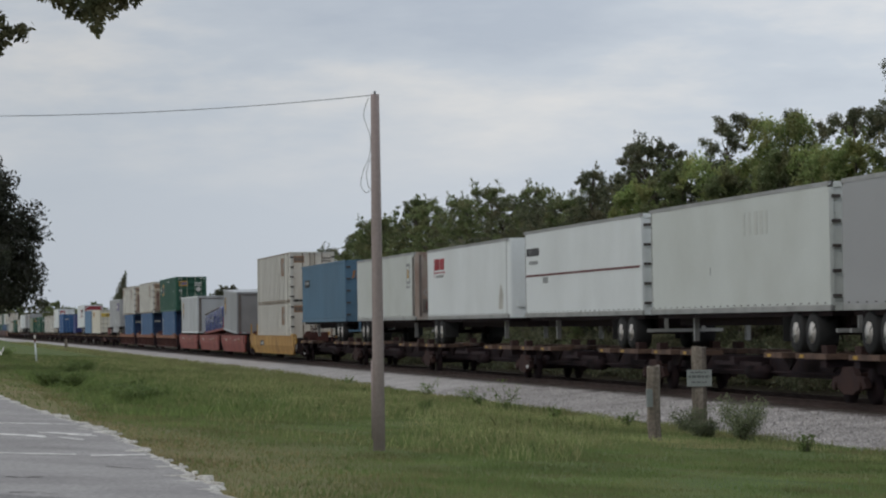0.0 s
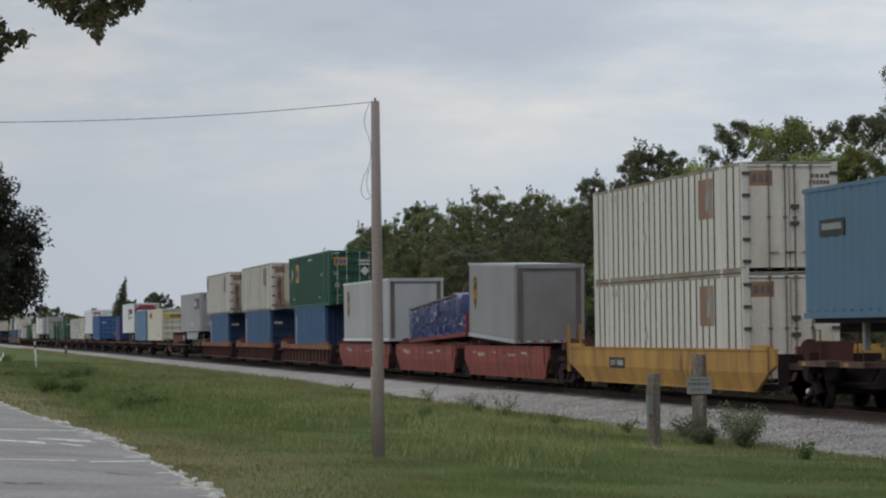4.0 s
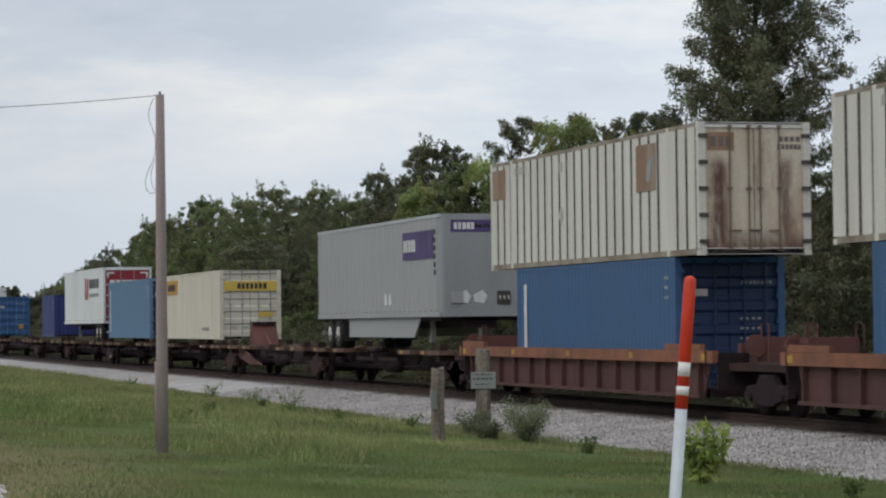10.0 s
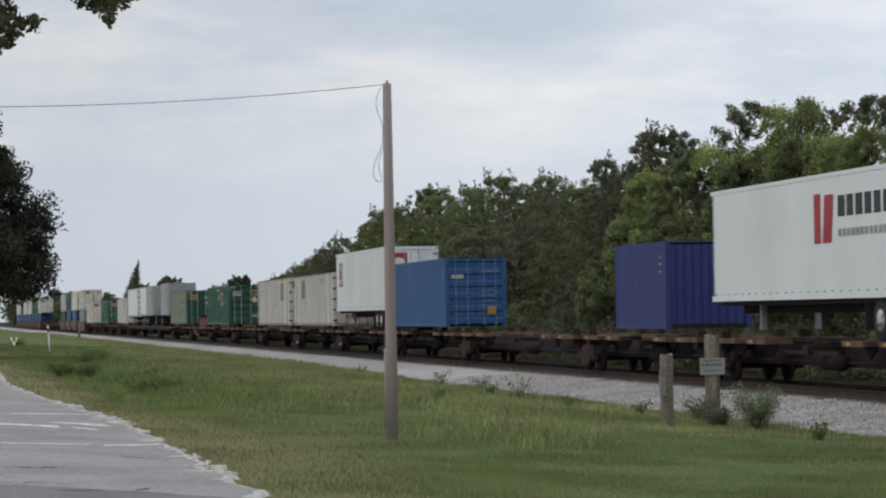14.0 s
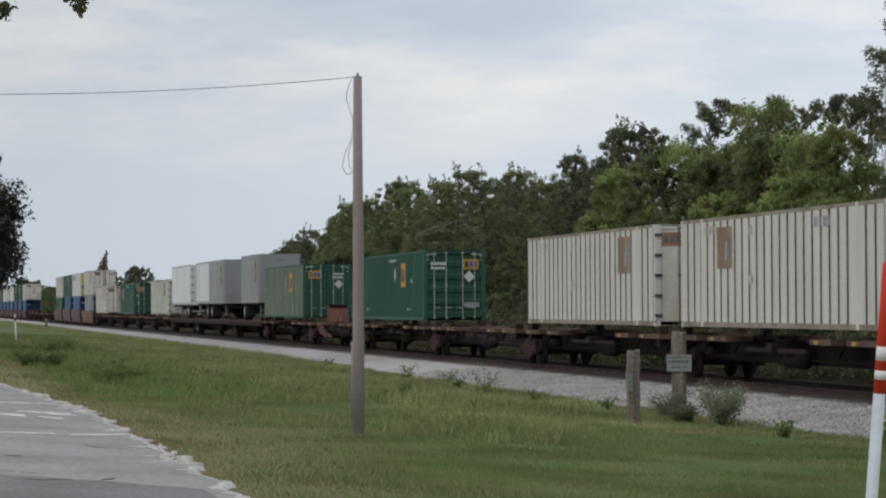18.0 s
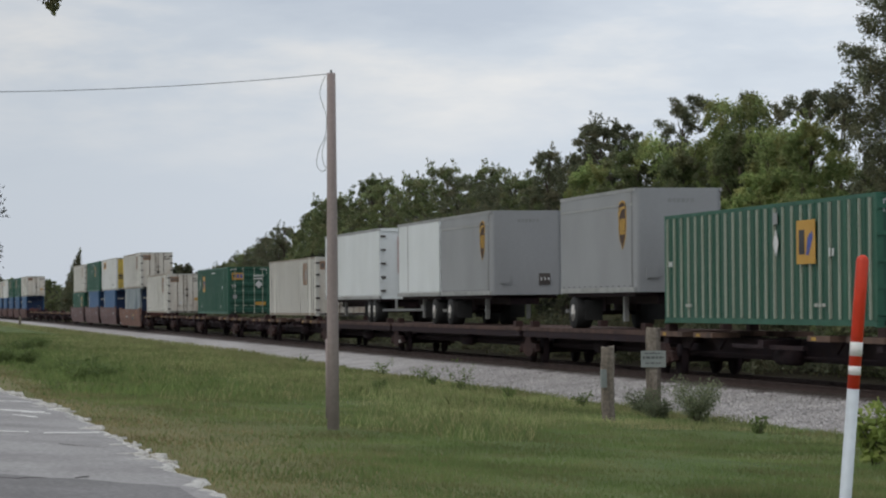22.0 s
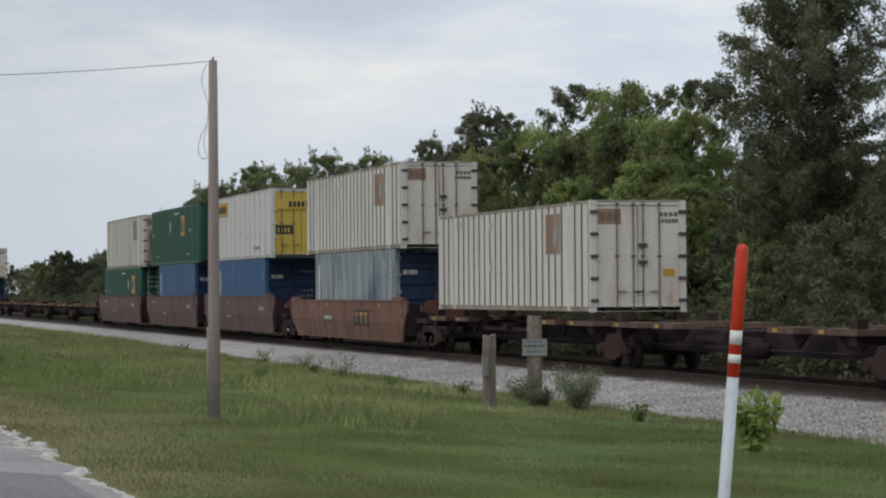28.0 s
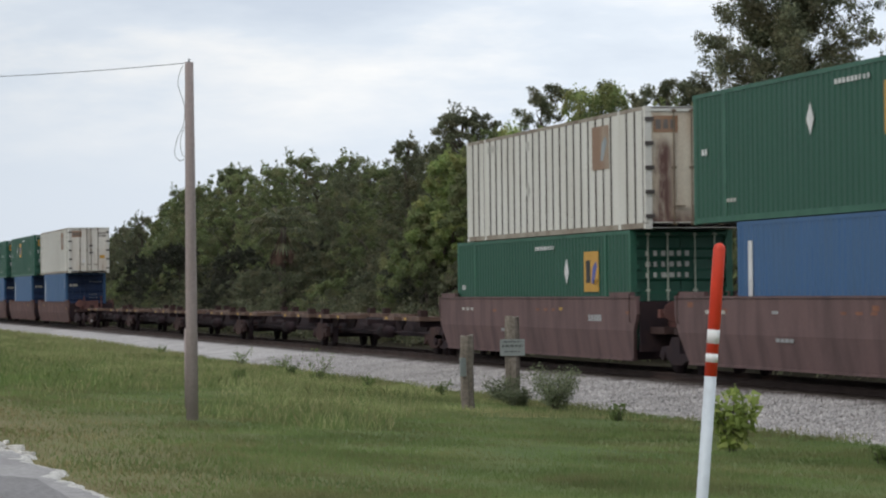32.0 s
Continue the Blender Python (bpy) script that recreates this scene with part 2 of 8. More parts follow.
def stone_material(name, dark, light):
    m = bpy.data.materials.new(name)
    m.use_nodes = True
    nt = m.node_tree
    n, link = nt.nodes.new, nt.links.new
    bsdf = nt.nodes["Principled BSDF"]
    tc, v, no = n("ShaderNodeTexCoord"), n("ShaderNodeTexVoronoi"), n("ShaderNodeTexNoise")
    v.inputs["Scale"].default_value = 15.0
    no.inputs["Scale"].default_value, no.inputs["Detail"].default_value = 0.7, 5
    link(tc.outputs["Object"], v.inputs[0])
    link(tc.outputs["Object"], no.inputs[0])
    hs = n("ShaderNodeSeparateColor")
    link(v.outputs["Color"], hs.inputs[0])
    geo, ad = n("ShaderNodeNewGeometry"), n("ShaderNodeMath")
    ad.operation = "MULTIPLY_ADD"
    link(geo.outputs["Random Per Island"], ad.inputs[0])
    ad.inputs[1].default_value = 0.5
    link(hs.outputs[0], ad.inputs[2])
    r = n("ShaderNodeValToRGB")
    r.color_ramp.elements[0].color, r.color_ramp.elements[1].color = (*dark, 1), (*light, 1)
    hf = n("ShaderNodeMath")
    hf.operation = "MULTIPLY"
    hf.inputs[1].default_value = 0.66
    link(ad.outputs[0], hf.inputs[0])
    link(hf.outputs[0], r.inputs[0])
    mr = n("ShaderNodeMapRange")
    mr.inputs[1].default_value, mr.inputs[2].default_value, mr.inputs[3].default_value, mr.inputs[4].default_value = 0.3, 0.7, 0.82, 1.15
    link(no.outputs[0], mr.inputs[0])
    s = n("ShaderNodeVectorMath")
    s.operation = "SCALE"
    link(r.outputs[0], s.inputs[0])
    link(mr.outputs[0], s.inputs["Scale"])
    # oil, brake dust and painted-in shade darken the stone between and beside the rails
    sp, ab, ml = n("ShaderNodeSeparateXYZ"), n("ShaderNodeMath"), n("ShaderNodeMapRange")
    link(tc.outputs["Object"], sp.inputs[0])
    ab.operation = "ABSOLUTE"
    link(sp.outputs[1], ab.inputs[0])
    wob = n("ShaderNodeMath")
    wob.operation = "MULTIPLY_ADD"
    wob.inputs[1].default_value = 0.9
    link(no.outputs[0], wob.inputs[0])
    link(ab.outputs[0], wob.inputs[2])
    ml.inputs[1].default_value, ml.inputs[2].default_value, ml.inputs[3].default_value, ml.inputs[4].default_value = 2.0, 2.55, 0.9, 0.0
    link(wob.outputs[0], ml.inputs[0])
    oil_shade = n("ShaderNodeMix")
    oil_shade.data_type = "RGBA"
    oil_shade.inputs[7].default_value = (0.052, 0.036, 0.030, 1)
    link(ml.outputs[0], oil_shade.inputs[0])
    link(s.outputs[0], oil_shade.inputs[6])
    link(oil_shade.outputs[2], bsdf.inputs["Base Color"])
    bsdf.inputs["Roughness"].default_value = 0.9
    bp = n("ShaderNodeBump")
    bp.inputs["Strength"].default_value, bp.inputs["Distance"].default_value = 0.9, 0.04
    link(v.outputs["Distance"], bp.inputs["Height"])
    link(bp.outputs[0], bsdf.inputs["Normal"])
    return m


M = {}
M["ground"] = ground_material()
M["ballast"] = stone_material("ballast_stone", (0.250, 0.236, 0.230), (0.530, 0.504, 0.488))
M["asphalt"] = material("worn_asphalt", (0.315, 0.305, 0.298), 0.9, stain=(0.235, 0.225, 0.222), stain_amount=0.5, scale=0.5, streak=1, bump=0.5, grain=0.25, spec=0.2)
M["asphalt_edge"] = material("pale_crumbled_asphalt", (0.55, 0.535, 0.50), 0.95, stain=(0.36, 0.34, 0.30), scale=2, streak=1, bump=0.6, grain=0.3, spec=0.1)
M["road_paint"] = material("worn_road_paint", (0.78, 0.77, 0.74), 0.8, stain=(0.42, 0.41, 0.40), stain_amount=0.7, scale=3, streak=1, bump=0.2)
M["rail"] = material("rusty_rail", (0.050, 0.030, 0.024), 0.75, metal=0.2, bump=0.3)
M["tie"] = material("weathered_tie", (0.075, 0.06, 0.05), 0.9, bump=0.5)
M["pole_wood"] = material("grey_pole_wood", (0.30, 0.250, 0.236), 0.9, stain=(0.20, 0.165, 0.155), stain_amount=0.4, streak=14, scale=5, bump=0.2, grain=0.08)
M["post_wood"] = material("weathered_post_wood", (0.205, 0.175, 0.145), 0.92, stain=(0.10, 0.082, 0.066), stain_amount=0.6, streak=10, scale=6, bump=0.6, grain=0.3)
M["wire"] = material("grey_wire", (0.16, 0.17, 0.17), 0.6, bump=0)
M["sign"] = material("faded_sign_face", (0.23, 0.25, 0.24), 0.6, stain_amount=0.3, bump=0.05)
M["sign_ink"] = material("faded_sign_ink", (0.09, 0.10, 0.095), 0.7, bump=0)
M["orange"] = material("orange_plastic", (0.66, 0.046, 0.016), 0.45, stain=(0.48, 0.050, 0.022), stain_amount=0.3, streak=3, scale=4, bump=0.04)
M["white_plastic"] = material("white_plastic", (0.55, 0.60, 0.63), 0.45, stain=(0.44, 0.46, 0.46), stain_amount=0.3, streak=4, scale=4, bump=0.04)
M["reflective_white"] = material("white_reflective_band", (0.78, 0.77, 0.74), 0.4, stain_amount=0.2, bump=0.03)
M["steel_dark"] = material("dark_running_gear", (0.022, 0.0145, 0.0175), 0.9, stain=(0.036, 0.022, 0.022), stain_amount=0.6, scale=2, bump=0.3, spec=0.2)
M["car_dark"] = material("dark_brown_car_steel", (0.038, 0.0225, 0.021), 0.9, stain=(0.058, 0.032, 0.027), stain_amount=0.6, scale=1.2, bump=0.3, spec=0.2)
M["apron"] = material("worn_brown_deck_edge", (0.130, 0.080, 0.058), 0.85, stain=(0.055, 0.036, 0.030), stain_amount=0.6, scale=1.5, streak=1, bump=0.3)
M["hitch_red"] = material("red_oxide_hitch", (0.125, 0.050, 0.042), 0.75, stain=(0.07, 0.035, 0.032), stain_amount=0.5, bump=0.2)
M["yellow_mark"] = material("yellow_marker_plate", (0.42, 0.25, 0.045), 0.6, bump=0.05)
M["white_mark"] = material("white_stencil", (0.66, 0.66, 0.65), 0.6, bump=0.02)
M["dark_mark"] = material("dark_stencil", (0.035, 0.035, 0.04), 0.6, bump=0.02)
M["grey_mark"] = material("grey_stencil", (0.30, 0.31, 0.31), 0.6, bump=0.02)
M["well_yellow"] = material("yellow_well_car", (0.44, 0.255, 0.055), 0.6, stain=(0.25, 0.12, 0.05), stain_amount=0.5, streak=3, rust=0.35, bump=0.08)
M["well_red"] = material("faded_red_well_car", (0.250, 0.050, 0.036), 0.55, stain=(0.115, 0.031, 0.029), stain_amount=0.5, streak=5, scale=1.6, bump=0.08)
M["well_brown"] = material("rust_brown_well_car", (0.092, 0.040, 0.034), 0.75, stain=(0.060, 0.030, 0.026), stain_amount=0.5, streak=2.5, bump=0.1)
M["well_chord"] = material("rusty_orange_chord", (0.235, 0.096, 0.052), 0.75, stain=(0.13, 0.058, 0.040), stain_amount=0.5, streak=1, bump=0.1)
M["well_plum"] = material("dull_brown_well_car", (0.128, 0.076, 0.073), 0.75, stain=(0.075, 0.047, 0.046), stain_amount=0.5, streak=4, scale=1.4, bump=0.1)
M["well_tan"] = material("tan_brown_well_car", (0.180, 0.092, 0.064), 0.75, stain=(0.10, 0.055, 0.045), stain_amount=0.5, streak=4, scale=1.4, bump=0.1)
M["emp_white"] = material("weathered_white_sheet", (0.615, 0.605, 0.555), 0.55, stain=(0.43, 0.405, 0.35), stain_amount=0.3, streak=6, bump=0.05, rust=0.0)
# Groove colour carries the shade of the recess as well as grime.
M["emp_groove"] = material("shaded_grimy_groove", (0.085, 0.072, 0.060), 0.8, stain_amount=0.4, streak=8, bump=0.1)
M["emp_door"] = material("rust_streaked_white_door", (0.63, 0.60, 0.535), 0.6, stain=(0.46, 0.38, 0.30), stain_amount=0.4, streak=4, bump=0.06, rust=0.45, rust_colour=(0.20, 0.095, 0.05))
M["emp_logo_faded"] = material("faded_brown_decal", (0.235, 0.145, 0.095), 0.7, stain=(0.33, 0.27, 0.21), stain_amount=0.5, streak=2, bump=0.02)
M["emp_logo"] = material("amber_decal", (0.50, 0.275, 0.045), 0.5, stain_amount=0.15, bump=0.02)
M["jb_cream"] = material("cream_container_paint", (0.60, 0.575, 0.485), 0.5, stain=(0.49, 0.46, 0.37), stain_amount=0.3, streak=5, bump=0.05)
M["jb_white"] = material("white_container_paint", (0.61, 0.62, 0.605), 0.5, stain=(0.50, 0.49, 0.45), stain_amount=0.3, streak=5, bump=0.05)
M["jb_yellow"] = material("yellow_door_paint", (0.58, 0.42, 0.075), 0.55, stain=(0.42, 0.30, 0.07), stain_amount=0.3, streak=5, bump=0.05)
M["green"] = material("deep_green_container_paint", (0.012, 0.068, 0.042), 0.5, stain=(0.024, 0.085, 0.056), stain_amount=0.4, streak=6, bump=0.05)
M["green_rib"] = material("pale_green_rib", (0.40, 0.43, 0.35), 0.6, stain=(0.25, 0.28, 0.22), stain_amount=0.4, streak=6, bump=0.04)
M["green_frame"] = material("green_container_frame", (0.025, 0.105, 0.066), 0.5, stain_amount=0.3, bump=0.05)
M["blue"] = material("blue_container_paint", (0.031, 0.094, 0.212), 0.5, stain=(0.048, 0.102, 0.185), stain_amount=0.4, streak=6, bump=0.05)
# Door ends: a darker blue than the container sides.
M["blue_door"] = material("deep_blue_door", (0.010, 0.028, 0.082), 0.5, stain=(0.02, 0.036, 0.075), stain_amount=0.4, streak=5, bump=0.05)
M["blue_bright"] = material("bright_blue_container_paint", (0.022, 0.086, 0.235), 0.5, stain=(0.036, 0.092, 0.20), stain_amount=0.35, streak=6, bump=0.05)
M["blue_pale"] = material("sun_faded_blue_paint", (0.105, 0.200, 0.325), 0.6, stain=(0.135, 0.215, 0.30), stain_amount=0.4, streak=6, bump=0.05)
M["blue_grey"] = material("faded_grey_blue_paint", (0.29, 0.325, 0.335), 0.65, stain=(0.085, 0.125, 0.155), stain_amount=0.5, streak=9, scale=2.4, bump=0.06, rust=0.62, rust_colour=(0.060, 0.095, 0.135))
M["blue_dark"] = material("navy_container_paint", (0.024, 0.034, 0.150), 0.5, stain=(0.035, 0.045, 0.14), stain_amount=0.3, streak=5, bump=0.05)
M["trailer_white"] = material("white_trailer_sheet", (0.72, 0.755, 0.76), 0.42, stain=(0.57, 0.595, 0.585), stain_amount=0.26, streak=4.0, scale=0.9, along=0.35, bump=0.012, grain=0.03)
M["trailer_cream"] = material("off_white_trailer_sheet", (0.575, 0.605, 0.580), 0.48, stain=(0.46, 0.475, 0.44), stain_amount=0.3, streak=3.0, scale=0.8, along=0.3, bump=0.012, grain=0.03)
M["nose_beige"] = material("rust_stained_beige_sheet", (0.40, 0.365, 0.33), 0.6, stain=(0.22, 0.15, 0.12), stain_amount=0.55, streak=3.0, scale=0.9, bump=0.04, rust=0.45, rust_colour=(0.16, 0.08, 0.05))
M["trailer_grey"] = material("grey_trailer_sheet", (0.335, 0.34, 0.348), 0.45, stain=(0.275, 0.275, 0.28), stain_amount=0.22, streak=3.0, scale=0.8, along=0.14, bump=0.012, grain=0.02)
M["trailer_silver"] = material("silver_grey_trailer_sheet", (0.290, 0.298, 0.306), 0.45, stain=(0.225, 0.23, 0.235), stain_amount=0.3, streak=4.0, scale=0.8, along=0.3, bump=0.012, grain=0.03)
M["trailer_blue"] = material("blue_trailer_sheet", (0.080, 0.165, 0.250), 0.55, stain=(0.095, 0.150, 0.20), stain_amount=0.3, streak=4.0, scale=0.8, along=0.3, bump=0.012, grain=0.03)
M["trailer_red"] = material("red_trailer_door", (0.28, 0.022, 0.035), 0.5, stain=(0.20, 0.03, 0.035), stain_amount=0.3, streak=4, bump=0.03)
M["alloy"] = material("dull_aluminium_rail", (0.42, 0.42, 0.41), 0.45, metal=0.5, stain_amount=0.3, bump=0.05)
M["rim"] = material("white_wheel_rim", (0.62, 0.60, 0.56), 0.45, stain=(0.35, 0.32, 0.28), stain_amount=0.4, scale=4, bump=0.05)
M["rubber"] = material("tyre_rubber", (0.022, 0.022, 0.022), 0.85, bump=0.1)
M["ups_brown"] = material("brown_shield_decal", (0.050, 0.020, 0.012), 0.5, bump=0)
M["ups_gold"] = material("gold_shield_decal", (0.56, 0.33, 0.055), 0.5, bump=0)
M["purple"] = material("purple_decal", (0.075, 0.050, 0.155), 0.5, stain_amount=0.2, bump=0)
M["red_decal"] = material("red_decal", (0.36, 0.030, 0.042), 0.5, bump=0)
M["blue_decal"] = material("blue_decal", (0.06, 0.09, 0.32), 0.5, bump=0)
M["tarp"] = material("blue_tarpaulin", (0.020, 0.028, 0.130), 0.22, stain=(0.032, 0.045, 0.16), stain_amount=0.5, scale=1.6, streak=0.6, bump=0.5, spec=0.7)
M["bark"] = material("grey_brown_bark", (0.10, 0.082, 0.066), 0.95, streak=6, scale=3, bump=0.8, grain=0.3)
M["leaf_oak"] = leaf_material("oak_leaves", (0.080, 0.092, 0.054), (0.120, 0.136, 0.078), (0.184, 0.194, 0.112), 0.42, alt=(0.146, 0.138, 0.080), spread=0.38)
M["leaf_mid"] = leaf_material("mid_green_leaves", (0.120, 0.158, 0.068), (0.174, 0.222, 0.092), (0.248, 0.278, 0.126), 0.42, alt=(0.182, 0.186, 0.090), spread=0.38)
M["leaf_bright"] = leaf_material("fresh_green_leaves", (0.156, 0.216, 0.078), (0.240, 0.314, 0.108), (0.345, 0.385, 0.155), 0.45, alt=(0.295, 0.302, 0.116), spread=0.38)
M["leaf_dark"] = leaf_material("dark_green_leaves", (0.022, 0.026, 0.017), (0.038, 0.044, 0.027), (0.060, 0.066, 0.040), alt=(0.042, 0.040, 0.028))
M["grass"] = leaf_material("grass_blades", (0.180, 0.254, 0.086), (0.208, 0.284, 0.098), (0.246, 0.302, 0.114), 0.5, alt=(0.240, 0.252, 0.108), patch=0.42, spread=0.30)
M["grass_dry"] = leaf_material("dry_grass_blades", (0.22, 0.21, 0.09), (0.31, 0.265, 0.135), (0.39, 0.325, 0.180), 0.45)
M["leaf_near"] = leaf_material("glossy_oak_leaves", (0.058, 0.066, 0.034), (0.105, 0.115, 0.054), (0.180, 0.180, 0.084), 0.45, alt=(0.135, 0.125, 0.060), patch=2.5, spread=0.4)
M["leaf_shrub"] = leaf_material("yellow_green_shrub_leaves", (0.200, 0.265, 0.070), (0.310, 0.385, 0.105), (0.420, 0.460, 0.150), 0.45)
M["leaf_grey"] = leaf_material("grey_green_bush_leaves", (0.115, 0.140, 0.080), (0.180, 0.208, 0.118), (0.25, 0.27, 0.165), 0.42)
M["dark_stripe"] = material("dull_dark_red_stripe", (0.15, 0.050, 0.050), 0.6, bump=0.02)
M["ghost_mark"] = material("ghost_of_lettering", (0.50, 0.515, 0.485), 0.6, stain=(0.56, 0.58, 0.55), stain_amount=0.5, scale=3, bump=0.02)
M["deck_dark"] = material("dark_flat_deck", (0.088, 0.055, 0.045), 0.88, stain=(0.045, 0.030, 0.028), stain_amount=0.6, scale=1.2, streak=1, bump=0.3, spec=0.2)
# Grimy brown; on container rails it also paints the roof edge's shadow line.
M["emp_edge"] = material("grime_shade_brown", (0.30, 0.265, 0.215), 0.7, stain=(0.15, 0.11, 0.08), stain_amount=0.5, streak=1, bump=0.05)
M["rod_grime"] = material("grimy_lock_rod", (0.17, 0.13, 0.09), 0.7, bump=0.05)
M["feather"] = material("dark_feathers", (0.045, 0.042, 0.045), 0.8, bump=0)

M["weed"] = leaf_material("dark_weed_leaves", (0.130, 0.190, 0.062), (0.175, 0.240, 0.080), (0.235, 0.290, 0.105), 0.45)
M["grass_seed"] = leaf_material("pale_seeding_grass", (0.270, 0.315, 0.126), (0.330, 0.362, 0.156), (0.390, 0.390, 0.195), 0.5, alt=(0.365, 0.335, 0.170), patch=0.5)
M["trailer_mid"] = material("pale_grey_trailer_sheet", (0.445, 0.468, 0.485), 0.45, stain=(0.31, 0.32, 0.325), stain_amount=0.32, streak=4.0, scale=0.8, along=0.3, bump=0.012, grain=0.03)
M["door_grey"] = material("dull_grey_roller_door", (0.255, 0.25, 0.25), 0.6, stain=(0.19, 0.185, 0.185), stain_amount=0.4, streak=1.2, scale=0.6, bump=0.012, grain=0.03)
M["frame_brown"] = material("tarnished_door_frame", (0.15, 0.130, 0.118), 0.6, stain=(0.08, 0.065, 0.058), stain_amount=0.4, bump=0.03)
M["asphalt_dark"] = material("newer_dark_asphalt", (0.205, 0.198, 0.196), 0.9, stain=(0.16, 0.155, 0.152), stain_amount=0.5, scale=0.6, streak=1, bump=0.5, grain=0.25, spec=0.2)

M["faint_mark"] = material("faded_stencil", (0.45, 0.44, 0.40), 0.6, bump=0.02)
M["emp_brown"] = material("orange_brown_decal", (0.27, 0.135, 0.070), 0.7, stain=(0.34, 0.26, 0.19), stain_amount=0.4, streak=2, bump=0.02)
M["hinge_dark"] = material("dark_door_hinge", (0.075, 0.065, 0.06), 0.7, bump=0.05)


def rusted_door_material():
    """White door, rust run down from the lock rods and up from the sill, its edges broken by noise."""
    m = material("heavily_rusted_white_door", (0.56, 0.50, 0.40), 0.7, stain=(0.36, 0.25, 0.165), stain_amount=0.45, streak=4, bump=0.1, rust=0.62, rust_colour=(0.20, 0.11, 0.068))
    nt = m.node_tree
    n, link = nt.nodes.new, nt.links.new
    bsdf = nt.nodes["Principled BSDF"]
    base = bsdf.inputs["Base Color"].links[0].from_socket
    tc, sep, no = n("ShaderNodeTexCoord"), n("ShaderNodeSeparateXYZ"), n("ShaderNodeTexNoise")
    mp = n("ShaderNodeMapping")
    mp.inputs["Scale"].default_value = (1.0, 2.2, 0.6)
    link(tc.outputs["Object"], mp.inputs[0])
    link(mp.outputs[0], no.inputs[0])
    no.inputs["Scale"].default_value, no.inputs["Detail"].default_value, no.inputs["Roughness"].default_value = 2.0, 6.0, 0.65
    link(tc.outputs["Object"], sep.inputs[0])

    def op(kind, a, b=None, c=None):
        k = n("ShaderNodeMath")
        k.operation = kind
        for i, q in enumerate((a, b, c)):
            if q is None:
                continue
            if isinstance(q, (int, float)):
                k.inputs[i].default_value = q
            else:
                link(q, k.inputs[i])
        return k.outputs[0]

    def ramp(sock, a, b, lo, hi):
        k = n("ShaderNodeMapRange")
        k.interpolation_type = "SMOOTHSTEP"
        link(sock, k.inputs[0])
        k.inputs[1].default_value, k.inputs[2].default_value, k.inputs[3].default_value, k.inputs[4].default_value = a, b, lo, hi
        return k.outputs[0]
    wob = op("MULTIPLY_ADD", no.outputs[0], 0.5, -0.25)
    y, z = op("ADD", sep.outputs[1], wob), op("ADD", sep.outputs[2], wob)
    r1 = ramp(op("ABSOLUTE", op("ADD", y, 0.80)), 0.04, 0.32, 1.0, 0.0)
    r2 = ramp(op("ABSOLUTE", op("ADD", y, -0.74)), 0.02, 0.22, 0.8, 0.0)
    runs = op("MULTIPLY", op("MAXIMUM", r1, r2), ramp(z, 1.9, 2.25, 1.0, 0.0))
    sill = ramp(z, 0.12, 0.62, 1.0, 0.0)
    fac = op("MULTIPLY", op("MAXIMUM", runs, sill), ramp(no.outputs[0], 0.3, 0.55, 0.45, 1.0))
    mx = n("ShaderNodeMix")
    mx.data_type = "RGBA"
    mx.inputs[7].default_value = (0.105, 0.050, 0.042, 1)
    link(fac, mx.inputs[0])
    link(base, mx.inputs[6])
    link(mx.outputs[2], bsdf.inputs["Base Color"])
    return m


M["emp_door_rusty"] = rusted_door_material()

